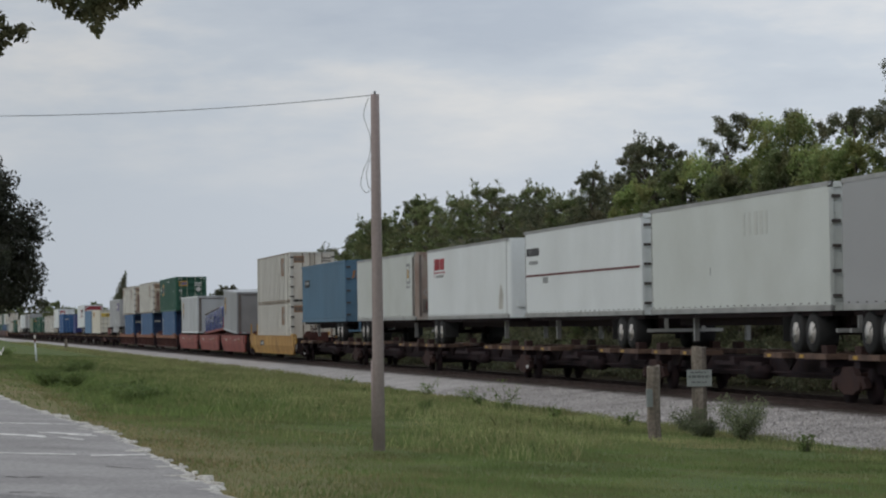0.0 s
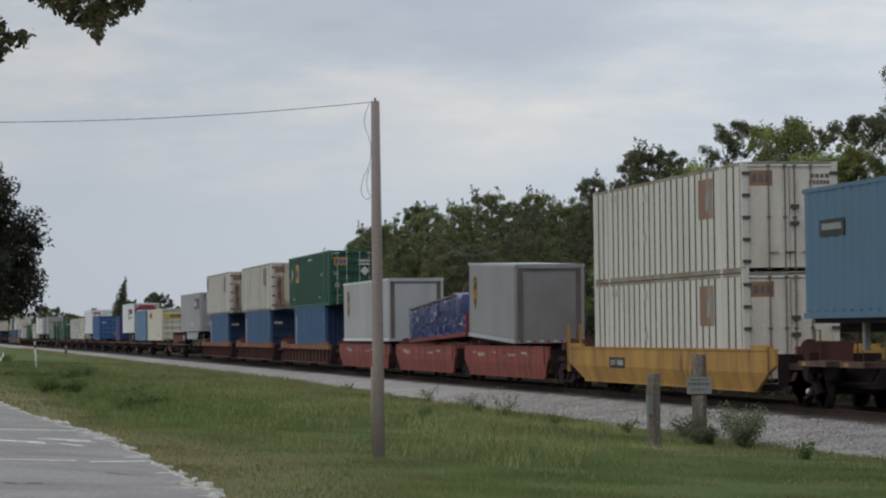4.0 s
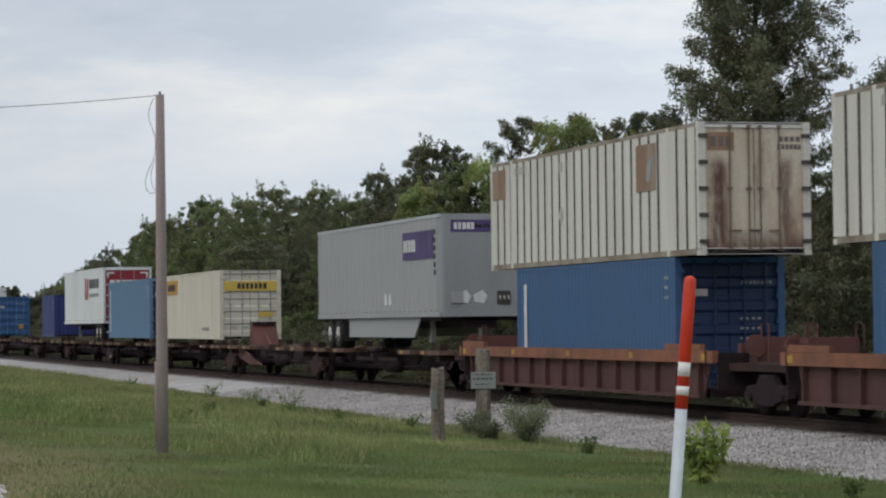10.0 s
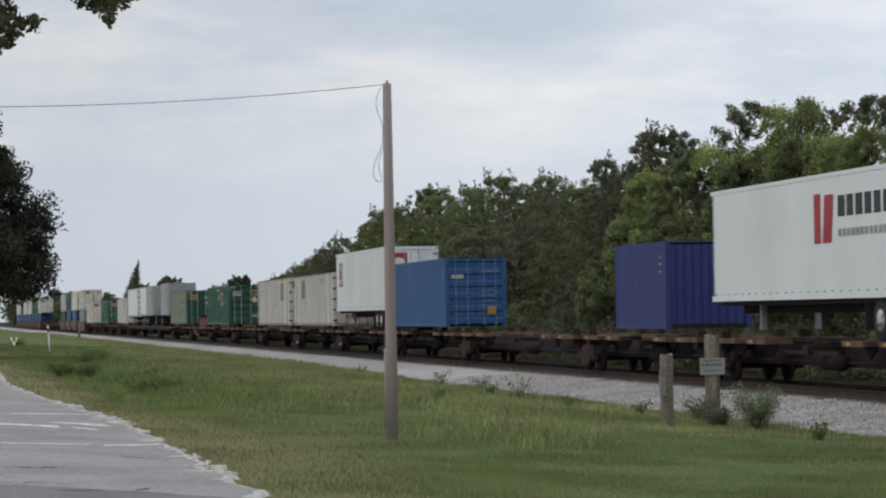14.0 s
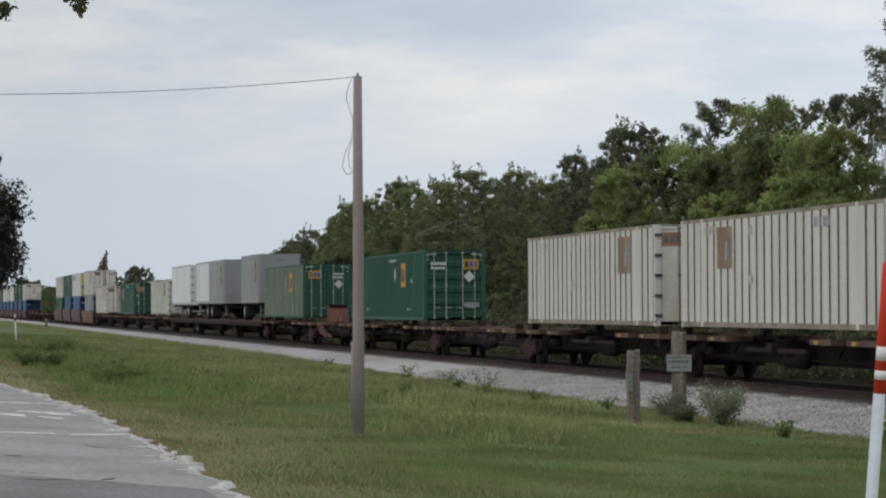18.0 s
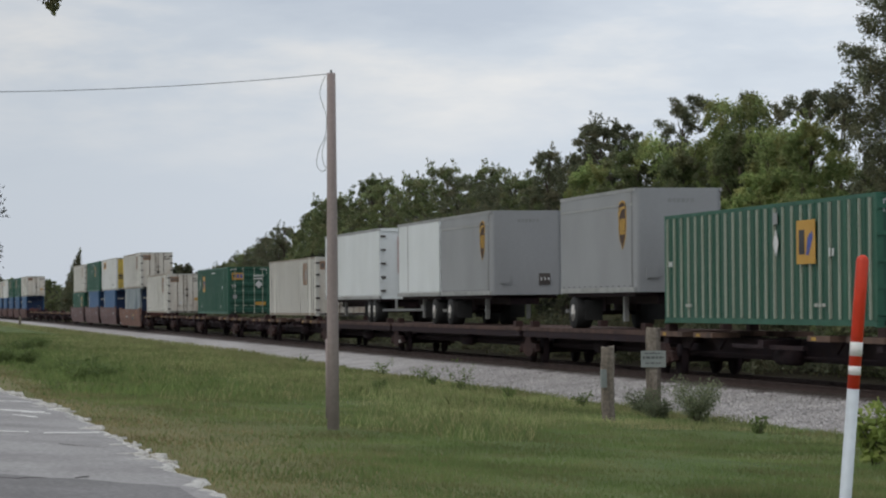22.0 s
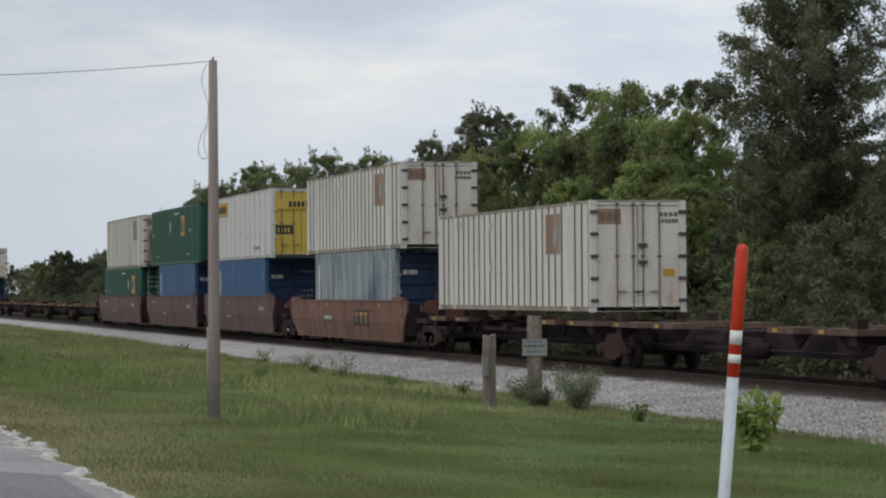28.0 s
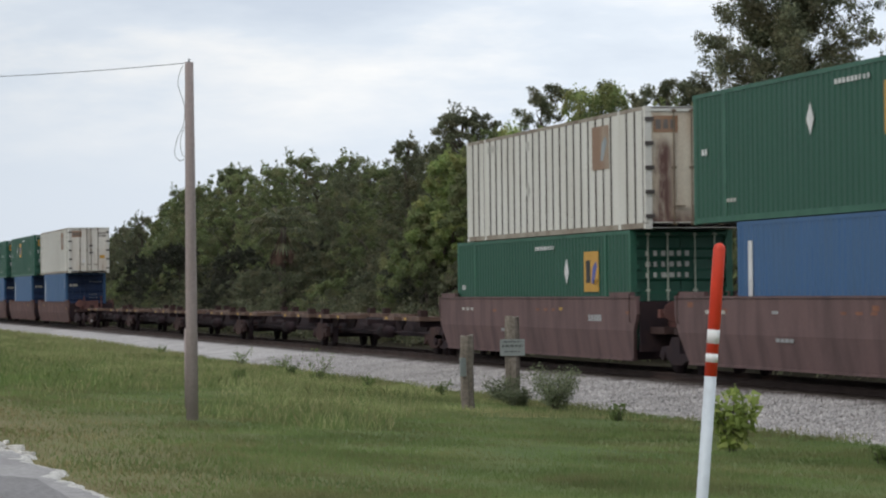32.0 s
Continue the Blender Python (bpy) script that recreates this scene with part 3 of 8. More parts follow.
# ---- building helpers ----
class Geo:
    """Gathers faces of one mesh."""
    def __init__(self):
        self.v, self.f = [], []

    def add(self, verts, faces):
        o = len(self.v)
        self.v += [tuple(p) for p in verts]
        self.f += [tuple(i + o for i in q) for q in faces]
        return self

    def box(self, x0, x1, y0, y1, z0, z1):
        return self.add([(x0, y0, z0), (x1, y0, z0), (x1, y1, z0), (x0, y1, z0), (x0, y0, z1), (x1, y0, z1), (x1, y1, z1), (x0, y1, z1)],
                        [(0, 3, 2, 1), (4, 5, 6, 7), (0, 1, 5, 4), (1, 2, 6, 5), (2, 3, 7, 6), (3, 0, 4, 7)])

    def prism(self, outline, y0, y1):
        """An outline in x and z, drawn out along y."""
        k = len(outline)
        return self.add([(x, y0, z) for x, z in outline] + [(x, y1, z) for x, z in outline],
                        [tuple(range(k)), tuple(range(2 * k - 1, k - 1, -1))] + [(i, i + k, (i + 1) % k + k, (i + 1) % k) for i in range(k)])

    def prism_x(self, outline, x0, x1):
        """An outline in y and z, drawn out along x."""
        k = len(outline)
        return self.add([(x0, y, z) for y, z in outline] + [(x1, y, z) for y, z in outline],
                        [tuple(range(k - 1, -1, -1)), tuple(range(k, 2 * k))] + [((i + 1) % k, (i + 1) % k + k, i + k, i) for i in range(k)])

    def prism_z(self, outline, z0, z1):
        """An outline in x and y, drawn out along z."""
        k = len(outline)
        return self.add([(x, y, z0) for x, y in outline] + [(x, y, z1) for x, y in outline],
                        [tuple(range(k - 1, -1, -1)), tuple(range(k, 2 * k))] + [(i, (i + 1) % k, (i + 1) % k + k, i + k) for i in range(k)])

    def tube(self, points, radii, sides=8, caps=True):
        """A tube through the points."""
        pts = [Vector(p) for p in points]
        if not hasattr(radii, "__len__"):
            radii = [radii] * len(pts)
        o = len(self.v)
        for i, p in enumerate(pts):
            d = (pts[min(i + 1, len(pts) - 1)] - pts[max(i - 1, 0)]).normalized()
            a = d.orthogonal().normalized() if i == 0 else (a - d * a.dot(d)).normalized()
            b = d.cross(a)
            for s in range(sides):
                w = 2 * math.pi * s / sides
                self.v.append(tuple(p + (a * math.cos(w) + b * math.sin(w)) * radii[i]))
        for i in range(len(pts) - 1):
            for s in range(sides):
                t = (s + 1) % sides
                self.f.append((o + i * sides + s, o + i * sides + t, o + (i + 1) * sides + t, o + (i + 1) * sides + s))
        if caps:
            self.f.append(tuple(o + s for s in range(sides - 1, -1, -1)))
            self.f.append(tuple(o + (len(pts) - 1) * sides + s for s in range(sides)))
        return self


def mesh_object(name, geo, mat, smooth=False):
    me = bpy.data.meshes.new(name)
    me.from_pydata(geo.v, [], geo.f)
    me.materials.append(mat)
    if smooth:
        me.polygons.foreach_set("use_smooth", [True] * len(me.polygons))
    me.update()
    return new(name, me)


def part(name, geo, mat, parent, label="", smooth=False):
    ob = mesh_object(name, geo, mat, smooth)
    ob.parent = parent
    if label:
        ob["label"] = label
    return ob


def thing(name, label, category, group=""):
    return tagged(new(name), label, category, group)


def array_object(name, verts, quads, mat):
    """A large mesh from arrays: verts (n, 3), quads (m, 3 or 4)."""
    me = bpy.data.meshes.new(name)
    k = quads.shape[1]
    me.vertices.add(len(verts))
    me.vertices.foreach_set("co", verts.astype(np.float32).ravel())
    me.loops.add(quads.size)
    me.loops.foreach_set("vertex_index", quads.astype(np.int32).ravel())
    me.polygons.add(len(quads))
    me.polygons.foreach_set("loop_start", np.arange(0, quads.size, k, dtype=np.int32))
    me.update(calc_edges=True)
    me.materials.append(mat)
    return new(name, me)

# ---- ground, road, track ----
def ground_z(y):
    """The verge falls from the road to the foot of the ballast."""
    d = y + 22.18
    return 0.35 if d < 0 else (-0.45 if d > 16 else 0.35 - 0.05 * d)


def axis(marks):
    out = []
    for a, b, k in marks:
        out += [a + (b - a) * i / k for i in range(k)]
    return out + [marks[-1][1]]


def make_ground():
    xs = axis([(-3500, -600, 12), (-600, -160, 30), (-160, 20, 180), (20, 300, 14), (300, 2500, 8)])
    ys = axis([(-2200, -200, 8), (-200, -40, 10), (-40, -2, 76), (-2, 30, 16), (30, 200, 10), (200, 2200, 8)])
    v, f = [], []
    for x in xs:
        for y in ys:
            near = -170 < x < 20 and -40 < y < 0
            z = ground_z(y) + (0.035 * noise.noise((x * 0.35, y * 0.35, 0)) if near else 0)
            v.append((x, y, z))
    w = len(ys)
    for i in range(len(xs) - 1):
        for j in range(w - 1):
            f.append((i * w + j, (i + 1) * w + j, (i + 1) * w + j + 1, i * w + j + 1))
    g = Geo().add(v, f)
    tagged(mesh_object("ground", g, M["ground"], True), "grassy verge of mown and long green grass", "ground", kind="structure")


def road_edge(x):
    """The ragged far edge of the pavement, as y at each x: it swells at the corner."""
    knots = [(-400, -19.3), (-160, -20.0), (-112, -20.1), (-76, -20.35), (-64, -20.0), (-55, -19.5), (-50, -19.2), (-43, -19.0), (-27, -18.98), (-10, -18.6), (10, -17.5), (60, -17.0)]
    for (x0, y0), (x1, y1) in zip(knots, knots[1:]):
        if x0 <= x <= x1:
            return y0 + (y1 - y0) * (x - x0) / (x1 - x0)
    return knots[0][1]


def make_road():
    xs = axis([(-400, -120, 40), (-120, -15, 420), (-15, 60, 40)])
    rows = []
    for x in xs:
        rag = 0.22 * noise.noise((x * 0.7, 5.0, 0)) + 0.13 * noise.noise((x * 3.1, 9.0, 0))
        y1 = road_edge(x) + rag
        y2 = y1 - 0.16 - 0.20 * abs(noise.noise((x * 1.3, 2.0, 1))) - 0.07 * noise.noise((x * 5, 4.0, 1))
        rows.append((x, y1, y2))
    k = 8
    v, f, ve, fe = [], [], [], []
    for x, y1, y2 in rows:
        for j in range(k):
            y = -29.5 + (y2 + 29.5) * j / (k - 1)
            v.append((x, y, ground_z(y) + 0.055))
        ve += [(x, y2, ground_z(y2) + 0.055), (x, (y1 + y2) / 2, ground_z(y1) + 0.045 + 0.012 * noise.noise((x * 6, 1, 1))), (x, y1, ground_z(y1) - 0.05)]
    for i in range(len(rows) - 1):
        for j in range(k - 1):
            f.append((i * k + j, (i + 1) * k + j, (i + 1) * k + j + 1, i * k + j + 1))
        for j in range(2):
            fe.append((i * 3 + j, (i + 1) * 3 + j, (i + 1) * 3 + j + 1, i * 3 + j + 1))
    road = mesh_object("road", Geo().add(v, f), M["asphalt"], True)
    tagged(road, "bleached grey asphalt road with cracked ragged edge", "road", kind="structure")
    part("road_edge", Geo().add(ve, fe), M["asphalt_edge"], road, "pale crumbling edge of the asphalt", True)

    def stripe(xa, ya, xb, yb, w, n=10):
        """A worn painted stripe from one point to another, its edges uneven."""
        v, f = [], []
        for i in range(n + 1):
            k = i / n
            x, y = xa + (xb - xa) * k, ya + (yb - ya) * k
            e = w * (0.8 + 0.5 * noise.noise((x * 2, y * 3.0, w)))
            v += [(x - e / 2, y, ground_z(y) + 0.0605), (x + e / 2, y, ground_z(y) + 0.0605)]
            if i:
                f.append((2 * i - 2, 2 * i - 1, 2 * i + 1, 2 * i))
        return Geo().add(v, f)
    for xa, ya, xb, yb, w in [(-36.6, -25.0, -37.25, -20.22, 0.42), (-37.1, -20.03, -37.75, -19.25, 0.42),
                              (-44.6, -25.0, -44.1, -21.0, 0.65), (-44.1, -21.0, -43.5, -20.35, 0.75), (-45.4, -20.4, -45.0, -19.55, 0.6),
                              (-43.4, -20.15, -42.6, -19.8, 0.5), (-44.7, -19.95, -44.4, -19.5, 0.5), (-49.2, -21.6, -50.0, -19.5, 0.4)]:
        part("stop_line", stripe(xa, ya, xb, yb, w), M["road_paint"], road, "worn white line painted across the road")
    rnd = random.Random(4)
    # newer asphalt at the near end, with a ragged joint
    v, f = [], []
    ys = [-29.0 + 9.6 * k / 48 for k in range(49)]
    for k, y in enumerate(ys):
        x0 = -27.4 + 0.35 * noise.noise((y * 1.7, 3, 0)) + 0.2 * noise.noise((y * 6, 3, 0)) + 1.2 * max(0, (y + 21) / 1.6)
        v += [(x0, y, ground_z(y) + 0.059), (20.0, y, ground_z(y) + 0.059)]
        if k:
            f.append((2 * k - 2, 2 * k - 1, 2 * k + 1, 2 * k))
    part("asphalt_patch", Geo().add(v, f), M["asphalt_dark"], road, "newer darker asphalt with a ragged joint")
    # cracks: thin broken lines
    c = Geo()
    for x0, y0, y1 in [(-27.9, -23, -20.9), (-26.7, -21.2, -20.1), (-31.0, -21.6, -20.9), (-34.0, -20.2, -19.6)]:
        x, y = x0, y0
        while y < y1:
            nx, ny = x + rnd.uniform(-0.22, 0.22), y + rnd.uniform(0.06, 0.2)
            w = rnd.uniform(0.008, 0.05)
            if rnd.random() > 0.25:
                c.add([(x - w, y, ground_z(y) + 0.0615), (x + w, y, ground_z(y) + 0.0615), (nx + w, ny, ground_z(ny) + 0.0615), (nx - w, ny, ground_z(ny) + 0.0615)], [(0, 1, 2, 3)])
            x, y = nx, ny
    tagged(part("crack", c, M["steel_dark"], road, "thin dark cracks in the asphalt"), kind="stuff")
    # pale crumbs of broken pavement along the edge
    c = Geo()
    for k in range(80):
        x = -30.5 - 28 * rnd.random() ** 1.1
        y = road_edge(x) + rnd.gauss(-0.15, 0.10)
        a, b = rnd.uniform(0.05, 0.22), rnd.uniform(0.06, 0.30) * rnd.random()
        z = ground_z(y) + 0.058 + rnd.uniform(0.0005, 0.004)
        ring = [(x + a * math.cos(q * 1.047) * rnd.uniform(0.5, 1.1), y + b * math.sin(q * 1.047) * rnd.uniform(0.5, 1.1)) for q in range(6)]
        n0 = [(p, q, z) for p, q in ring] + [(x + (p - x) * 1.15, y + (q - y) * 1.04, z - 0.03) for p, q in ring]
        c.add(n0, [(0, 1, 2, 3, 4, 5)] + [(q, q + 6, (q + 1) % 6 + 6, (q + 1) % 6) for q in range(6)])
    tagged(part("crumb", c, M["asphalt_edge"], road, "whitish crumbs of broken pavement"), kind="stuff")


def make_track():
    prof = [(-5.45, -0.50), (-4.3, -0.38), (-2.1, -0.20), (-1.5, -0.17), (1.5, -0.17), (2.1, -0.20), (3.7, -0.36), (4.6, -0.52)]
    xs = axis([(-1400, -200, 60), (-200, 0, 400), (0, 300, 40)])
    v, f = [], []
    for x in xs:
        for i, (y, z) in enumerate(prof):
            w = 0.28 * noise.noise((x * 0.25, i * 3.0, 0)) if i in (0, 7) else 0.1 * noise.noise((x * 0.6, i, 2))
            v.append((x, y + w, z + 0.025 * noise.noise((x * 1.1, i * 2.0, 5))))
    k = len(prof)
    for i in range(len(xs) - 1):
        for j in range(k - 1):
            f.append((i * k + j, (i + 1) * k + j, (i + 1) * k + j + 1, i * k + j + 1))
    bed = mesh_object("ballast_bed", Geo().add(v, f), M["ballast"], True)
    tagged(bed, "sloping bed of pale grey crushed stone ballast", "ballast", kind="structure")
    # loose stones on the shoulder
    rng = np.random.default_rng(3)
    n = 42000
    x = -34 - 62 * rng.random(n) ** 1.3
    y = -5.5 + 3.9 * rng.random(n)
    zz = np.interp(y, [p[0] for p in prof], [p[1] for p in prof]) + 0.01
    size = 0.018 + 0.034 * rng.random(n) ** 1.5
    base = np.array([(1, 0, 0), (0, 1, 0), (-1, 0, 0), (0, -1, 0), (0, 0, 1), (0, 0, -1)], float)
    tri = np.array([(0, 1, 4), (1, 2, 4), (2, 3, 4), (3, 0, 4), (1, 0, 5), (2, 1, 5), (3, 2, 5), (0, 3, 5)])
    p = base[None] * (0.7 + 0.6 * rng.random((n, 6, 3)))
    a = rng.random(n) * 6.28
    ca, sa = np.cos(a)[:, None], np.sin(a)[:, None]
    px, py = p[:, :, 0] * ca - p[:, :, 1] * sa, p[:, :, 0] * sa + p[:, :, 1] * ca
    pts = np.stack([px, py, p[:, :, 2] * 0.8], 2) * size[:, None, None] + np.stack([x, y, zz], 1)[:, None, :]
    q = (tri[None] + (np.arange(n) * 6)[:, None, None]).reshape(-1, 3)
    st = array_object("loose_stone", pts.reshape(-1, 3), q, M["ballast"])
    st.parent = bed
    tagged(st, "loose grey ballast stones", kind="stuff")

    track = tagged(new("track"), "single railway track of rusty steel rails on timber ties", "railway track", kind="structure")
    for s in (-1, 1):
        o = [(-0.075, -0.17), (0.075, -0.17), (0.075, -0.155), (0.012, -0.135), (0.012, -0.045), (0.036, -0.035), (0.036, 0), (-0.036, 0), (-0.036, -0.035), (-0.012, -0.045), (-0.012, -0.135), (-0.075, -0.155)]
        part("rail", Geo().prism_x([(s * 0.7525 + y, z) for y, z in o], -1400, 300), M["rail"], track, "rust-brown steel rail")
    g = Geo().box(-0.115, 0.115, -1.3, 1.3, -0.32, -0.16)
    first = part("tie", g, M["tie"], track)
    first.location = (-30, 0, 0)
    for i in range(1, 260):
        t = bpy.data.objects.new("tie", first.data)
        scene.collection.objects.link(t)
        t.parent = track
        t.location = (-30 - 0.495 * i, 0.03 * math.sin(i * 2.3), 0)


make_ground()
make_road()
make_track()


# ---- plants ----
def leaf_cloud(centres, radii, count, size, rng, flat=0.55, shell=0.55):
    """Small pointed leaves scattered over clumps: verts and triangles."""
    c = rng.choice(len(centres), count, p=np.array(radii) ** 2 / np.sum(np.array(radii) ** 2))
    d = rng.normal(size=(count, 3))
    d /= np.linalg.norm(d, axis=1)[:, None]
    far = np.where(rng.random(count) < 0.08, 1.3, 1.06)          # a few leaves stand out of each clump
    r = np.array(radii)[c] * (shell + (far - shell) * rng.random(count) ** 0.6)
    pos = np.array(centres)[c] + d * r[:, None] * np.array([1, 1, 0.8])
    return leaves_at(pos, d, size, rng, flat)


def leaves_at(pos, d, size, rng, flat=0.5, droop=0.35):
    """One pointed leaf at each place, turned at random about its outward direction d."""
    n = len(pos)
    ax = rng.normal(size=(n, 3)) + d * 0.5
    ax[:, 2] -= droop
    ax /= np.linalg.norm(ax, axis=1)[:, None]
    nn = d * 0.6 + rng.normal(size=(n, 3)) * 0.7 + np.array([0, 0, flat])
    side = np.cross(ax, nn)
    side /= np.maximum(np.linalg.norm(side, axis=1), 1e-6)[:, None]
    s = size * (0.6 + 0.8 * rng.random(n))
    ln, wd = ax * s[:, None], side * (s * 0.5)[:, None]
    v = np.stack([pos - ln * 0.5 - wd * 0.5, pos - ln * 0.5 + wd * 0.5, pos + ln * 0.5], 1).reshape(-1, 3)
    return v, np.arange(n * 3).reshape(-1, 3)


def shoots(starts, rng, rnd, length, per, reach=0.35):
    """Loose shoots that stand up out of a crown: places and directions for their leaves."""
    out, dirs = [], []
    for c in starts:
        a, ln = rnd.uniform(0, 6.28), length * rnd.uniform(0.5, 1.3)
        d = np.array([math.cos(a) * reach, math.sin(a) * reach, 1.0])
        t = rng.random(per)
        p = np.array(c) + t[:, None] * ln * d - np.array([0, 0, 1.0]) * (t[:, None] ** 2) * ln * rnd.uniform(0.0, 0.5)
        p += rng.normal(size=(per, 3)) * 0.09 * (1.25 - t[:, None])
        out.append(p)
        dirs.append(np.repeat(d[None], per, 0))
    return np.concatenate(out), np.concatenate(dirs)


def make_tree(seed, height, spread, leaves, size, mat, clear=0.12, tall=1.0, clumps=150, open_=0.0, name="tree", label="", category="tree", stems=1, rough=1.0, fine=1.0, sprays=24, profile=None):
    """A tapered trunk with limbs that reach into many small clumps of leaves, the outline uneven, gaps between."""
    rng = np.random.default_rng(seed)
    rnd = random.Random(seed)
    t = thing(name, label, category)
    cents, rads = [], []
    for k in range(clumps):
        h = clear + (1 - clear) * ((k + 0.5) / clumps) ** 0.9
        a = k * 2.39996 + rnd.uniform(-0.5, 0.5)
        lump = 1 + rough * 0.38 * noise.noise((math.cos(a) * 1.6 + seed, math.sin(a) * 1.6, h * 4.0)) + 0.22 * noise.noise((math.cos(a) * 4 + seed, math.sin(a) * 4, h * 9.0))
        w = spread * (math.sin(math.pi * min(0.955, 0.16 + 0.80 * h ** tall)) ** 0.75) * lump
        if profile:
            w = float(np.interp(h, [p[0] for p in profile], [p[1] for p in profile])) * lump
        q = (0.45 + 0.55 * rnd.random() ** 0.5) if rnd.random() > 0.3 else 1.0
        if k % 5 == 0:
            q *= rnd.uniform(0.1, 0.6)
        r = fine * spread * rnd.uniform(0.09, 0.22) * (1 - 0.25 * h)
        z = height * h * (1 + 0.05 * rnd.uniform(-1, 1))
        cents.append((w * q * math.cos(a), w * q * math.sin(a), min(z, height - r * 0.4)))
        rads.append(r * (1 - 0.2 * open_))
    for k in range(int(clumps * 0.12)):          # small clumps that stand out of the crown
        h = rnd.uniform(0.55, 1.0)
        a = rnd.uniform(0, 6.28)
        w = spread * (math.sin(math.pi * min(0.955, 0.16 + 0.80 * h ** tall)) ** 0.75) * rnd.uniform(1.0, 1.22)
        if profile:
            w = float(np.interp(h, [p[0] for p in profile], [p[1] for p in profile])) * rnd.uniform(0.95, 1.08)
        cents.append((w * math.cos(a), w * math.sin(a), height * h + rnd.uniform(0, 0.35)))
        rads.append(fine * spread * rnd.uniform(0.05, 0.10))
    g = Geo()
    for s in range(stems):
        b = rnd.uniform(0, 6.28)
        off = 0 if stems == 1 else spread * 0.2
        pts, rr = [], []
        for i in range(7):
            h = i / 6
            pts.append((off * math.cos(b) * (0.3 + h) + 0.15 * rnd.uniform(-1, 1) * h, off * math.sin(b) * (0.3 + h) + 0.15 * rnd.uniform(-1, 1) * h, -0.3 + (height * 0.86 + 0.3) * h))
            rr.append((0.013 * height) * (1 - 0.86 * h) + 0.012)
        g.tube(pts, rr, 7)
    part("trunk", g, M["bark"], t, "grey-brown trunk", True)
    lg = Geo()
    for c, r in list(zip(cents, rads))[::5]:
        z0 = max(clear * height * 0.7, c[2] - math.hypot(c[0], c[1]) * 0.8 - 0.5)
        m = (c[0] * 0.5, c[1] * 0.5, (z0 + c[2]) / 2 + 0.1)
        lg.tube([(0, 0, z0), m, c], [0.0055 * height * (1 - 0.6 * z0 / height), 0.003 * height, 0.008], 5)
    tagged(part("limb", lg, M["bark"], t, "", True), kind="stuff")
    v, q = leaf_cloud(cents, rads, leaves, size, rng, shell=0.15)
    if sprays:
        high = [c for c in cents if c[2] > height * 0.68]
        p, d = shoots([rnd.choice(high) for _ in range(sprays)], rng, rnd, 0.085 * height, 42)
        v2, q2 = leaves_at(p, d, size, rng, droop=0.1)
        v, q = np.concatenate([v, v2]), np.concatenate([q, q2 + len(v)])
    crown = array_object("crown", v, q, mat)
    crown.parent = t
    tagged(crown, kind="stuff")
    return t


def make_tufted_tree(seed, height, mat, label, tufts=8, top=0.32, wide=1.5, leaves=5200, lean=0.4):
    """A thin bare stem whose few limbs end in flat tufts, with sky between them."""
    rng, rnd = np.random.default_rng(seed), random.Random(seed)
    t = thing("slender_tree", label, "tree")
    g, lg = Geo(), Geo()
    stem = [(lean * (i / 6) ** 2 + 0.08 * rnd.uniform(-1, 1), 0.2 * math.sin(i) * i / 6, height * 0.97 * i / 6 - 0.2) for i in range(7)]
    g.tube(stem, [0.11 - 0.014 * i for i in range(7)], 7)
    part("trunk", g, M["bark"], t, "thin grey-brown trunk", True)
    cs, rs = [], []
    for k in range(tufts):
        h = 1 - top * (k / max(1, tufts - 1)) ** 1.2
        a = k * 2.4 + rnd.uniform(-0.6, 0.6)
        w = wide * rnd.uniform(0.35, 1.0) * (0.35 + 0.65 * k / tufts)
        b = (lean * h * h + w * math.cos(a), w * math.sin(a), height * h)
        z0 = height * h - 0.5 - 0.5 * w
        lg.tube([(lean * (z0 / height) ** 2, 0, z0), (b[0] * 0.6, b[1] * 0.6, z0 * 0.45 + b[2] * 0.55), b], [0.035, 0.025, 0.01], 5)
        r = rnd.uniform(0.45, 0.8)
        for _ in range(9):
            cs.append((b[0] + rnd.uniform(-1, 1) * r, b[1] + rnd.uniform(-1, 1) * r, b[2] + rnd.uniform(-0.55, 0.45) * r))
            rs.append(r * rnd.uniform(0.22, 0.48))
    tagged(part("limb", lg, M["bark"], t, "", True), kind="stuff")
    v, q = leaf_cloud(cs, rs, leaves, 0.12, rng, shell=0.1)
    c = array_object("crown", v, q, mat)
    c.parent = t
    tagged(c, kind="stuff")
    return t


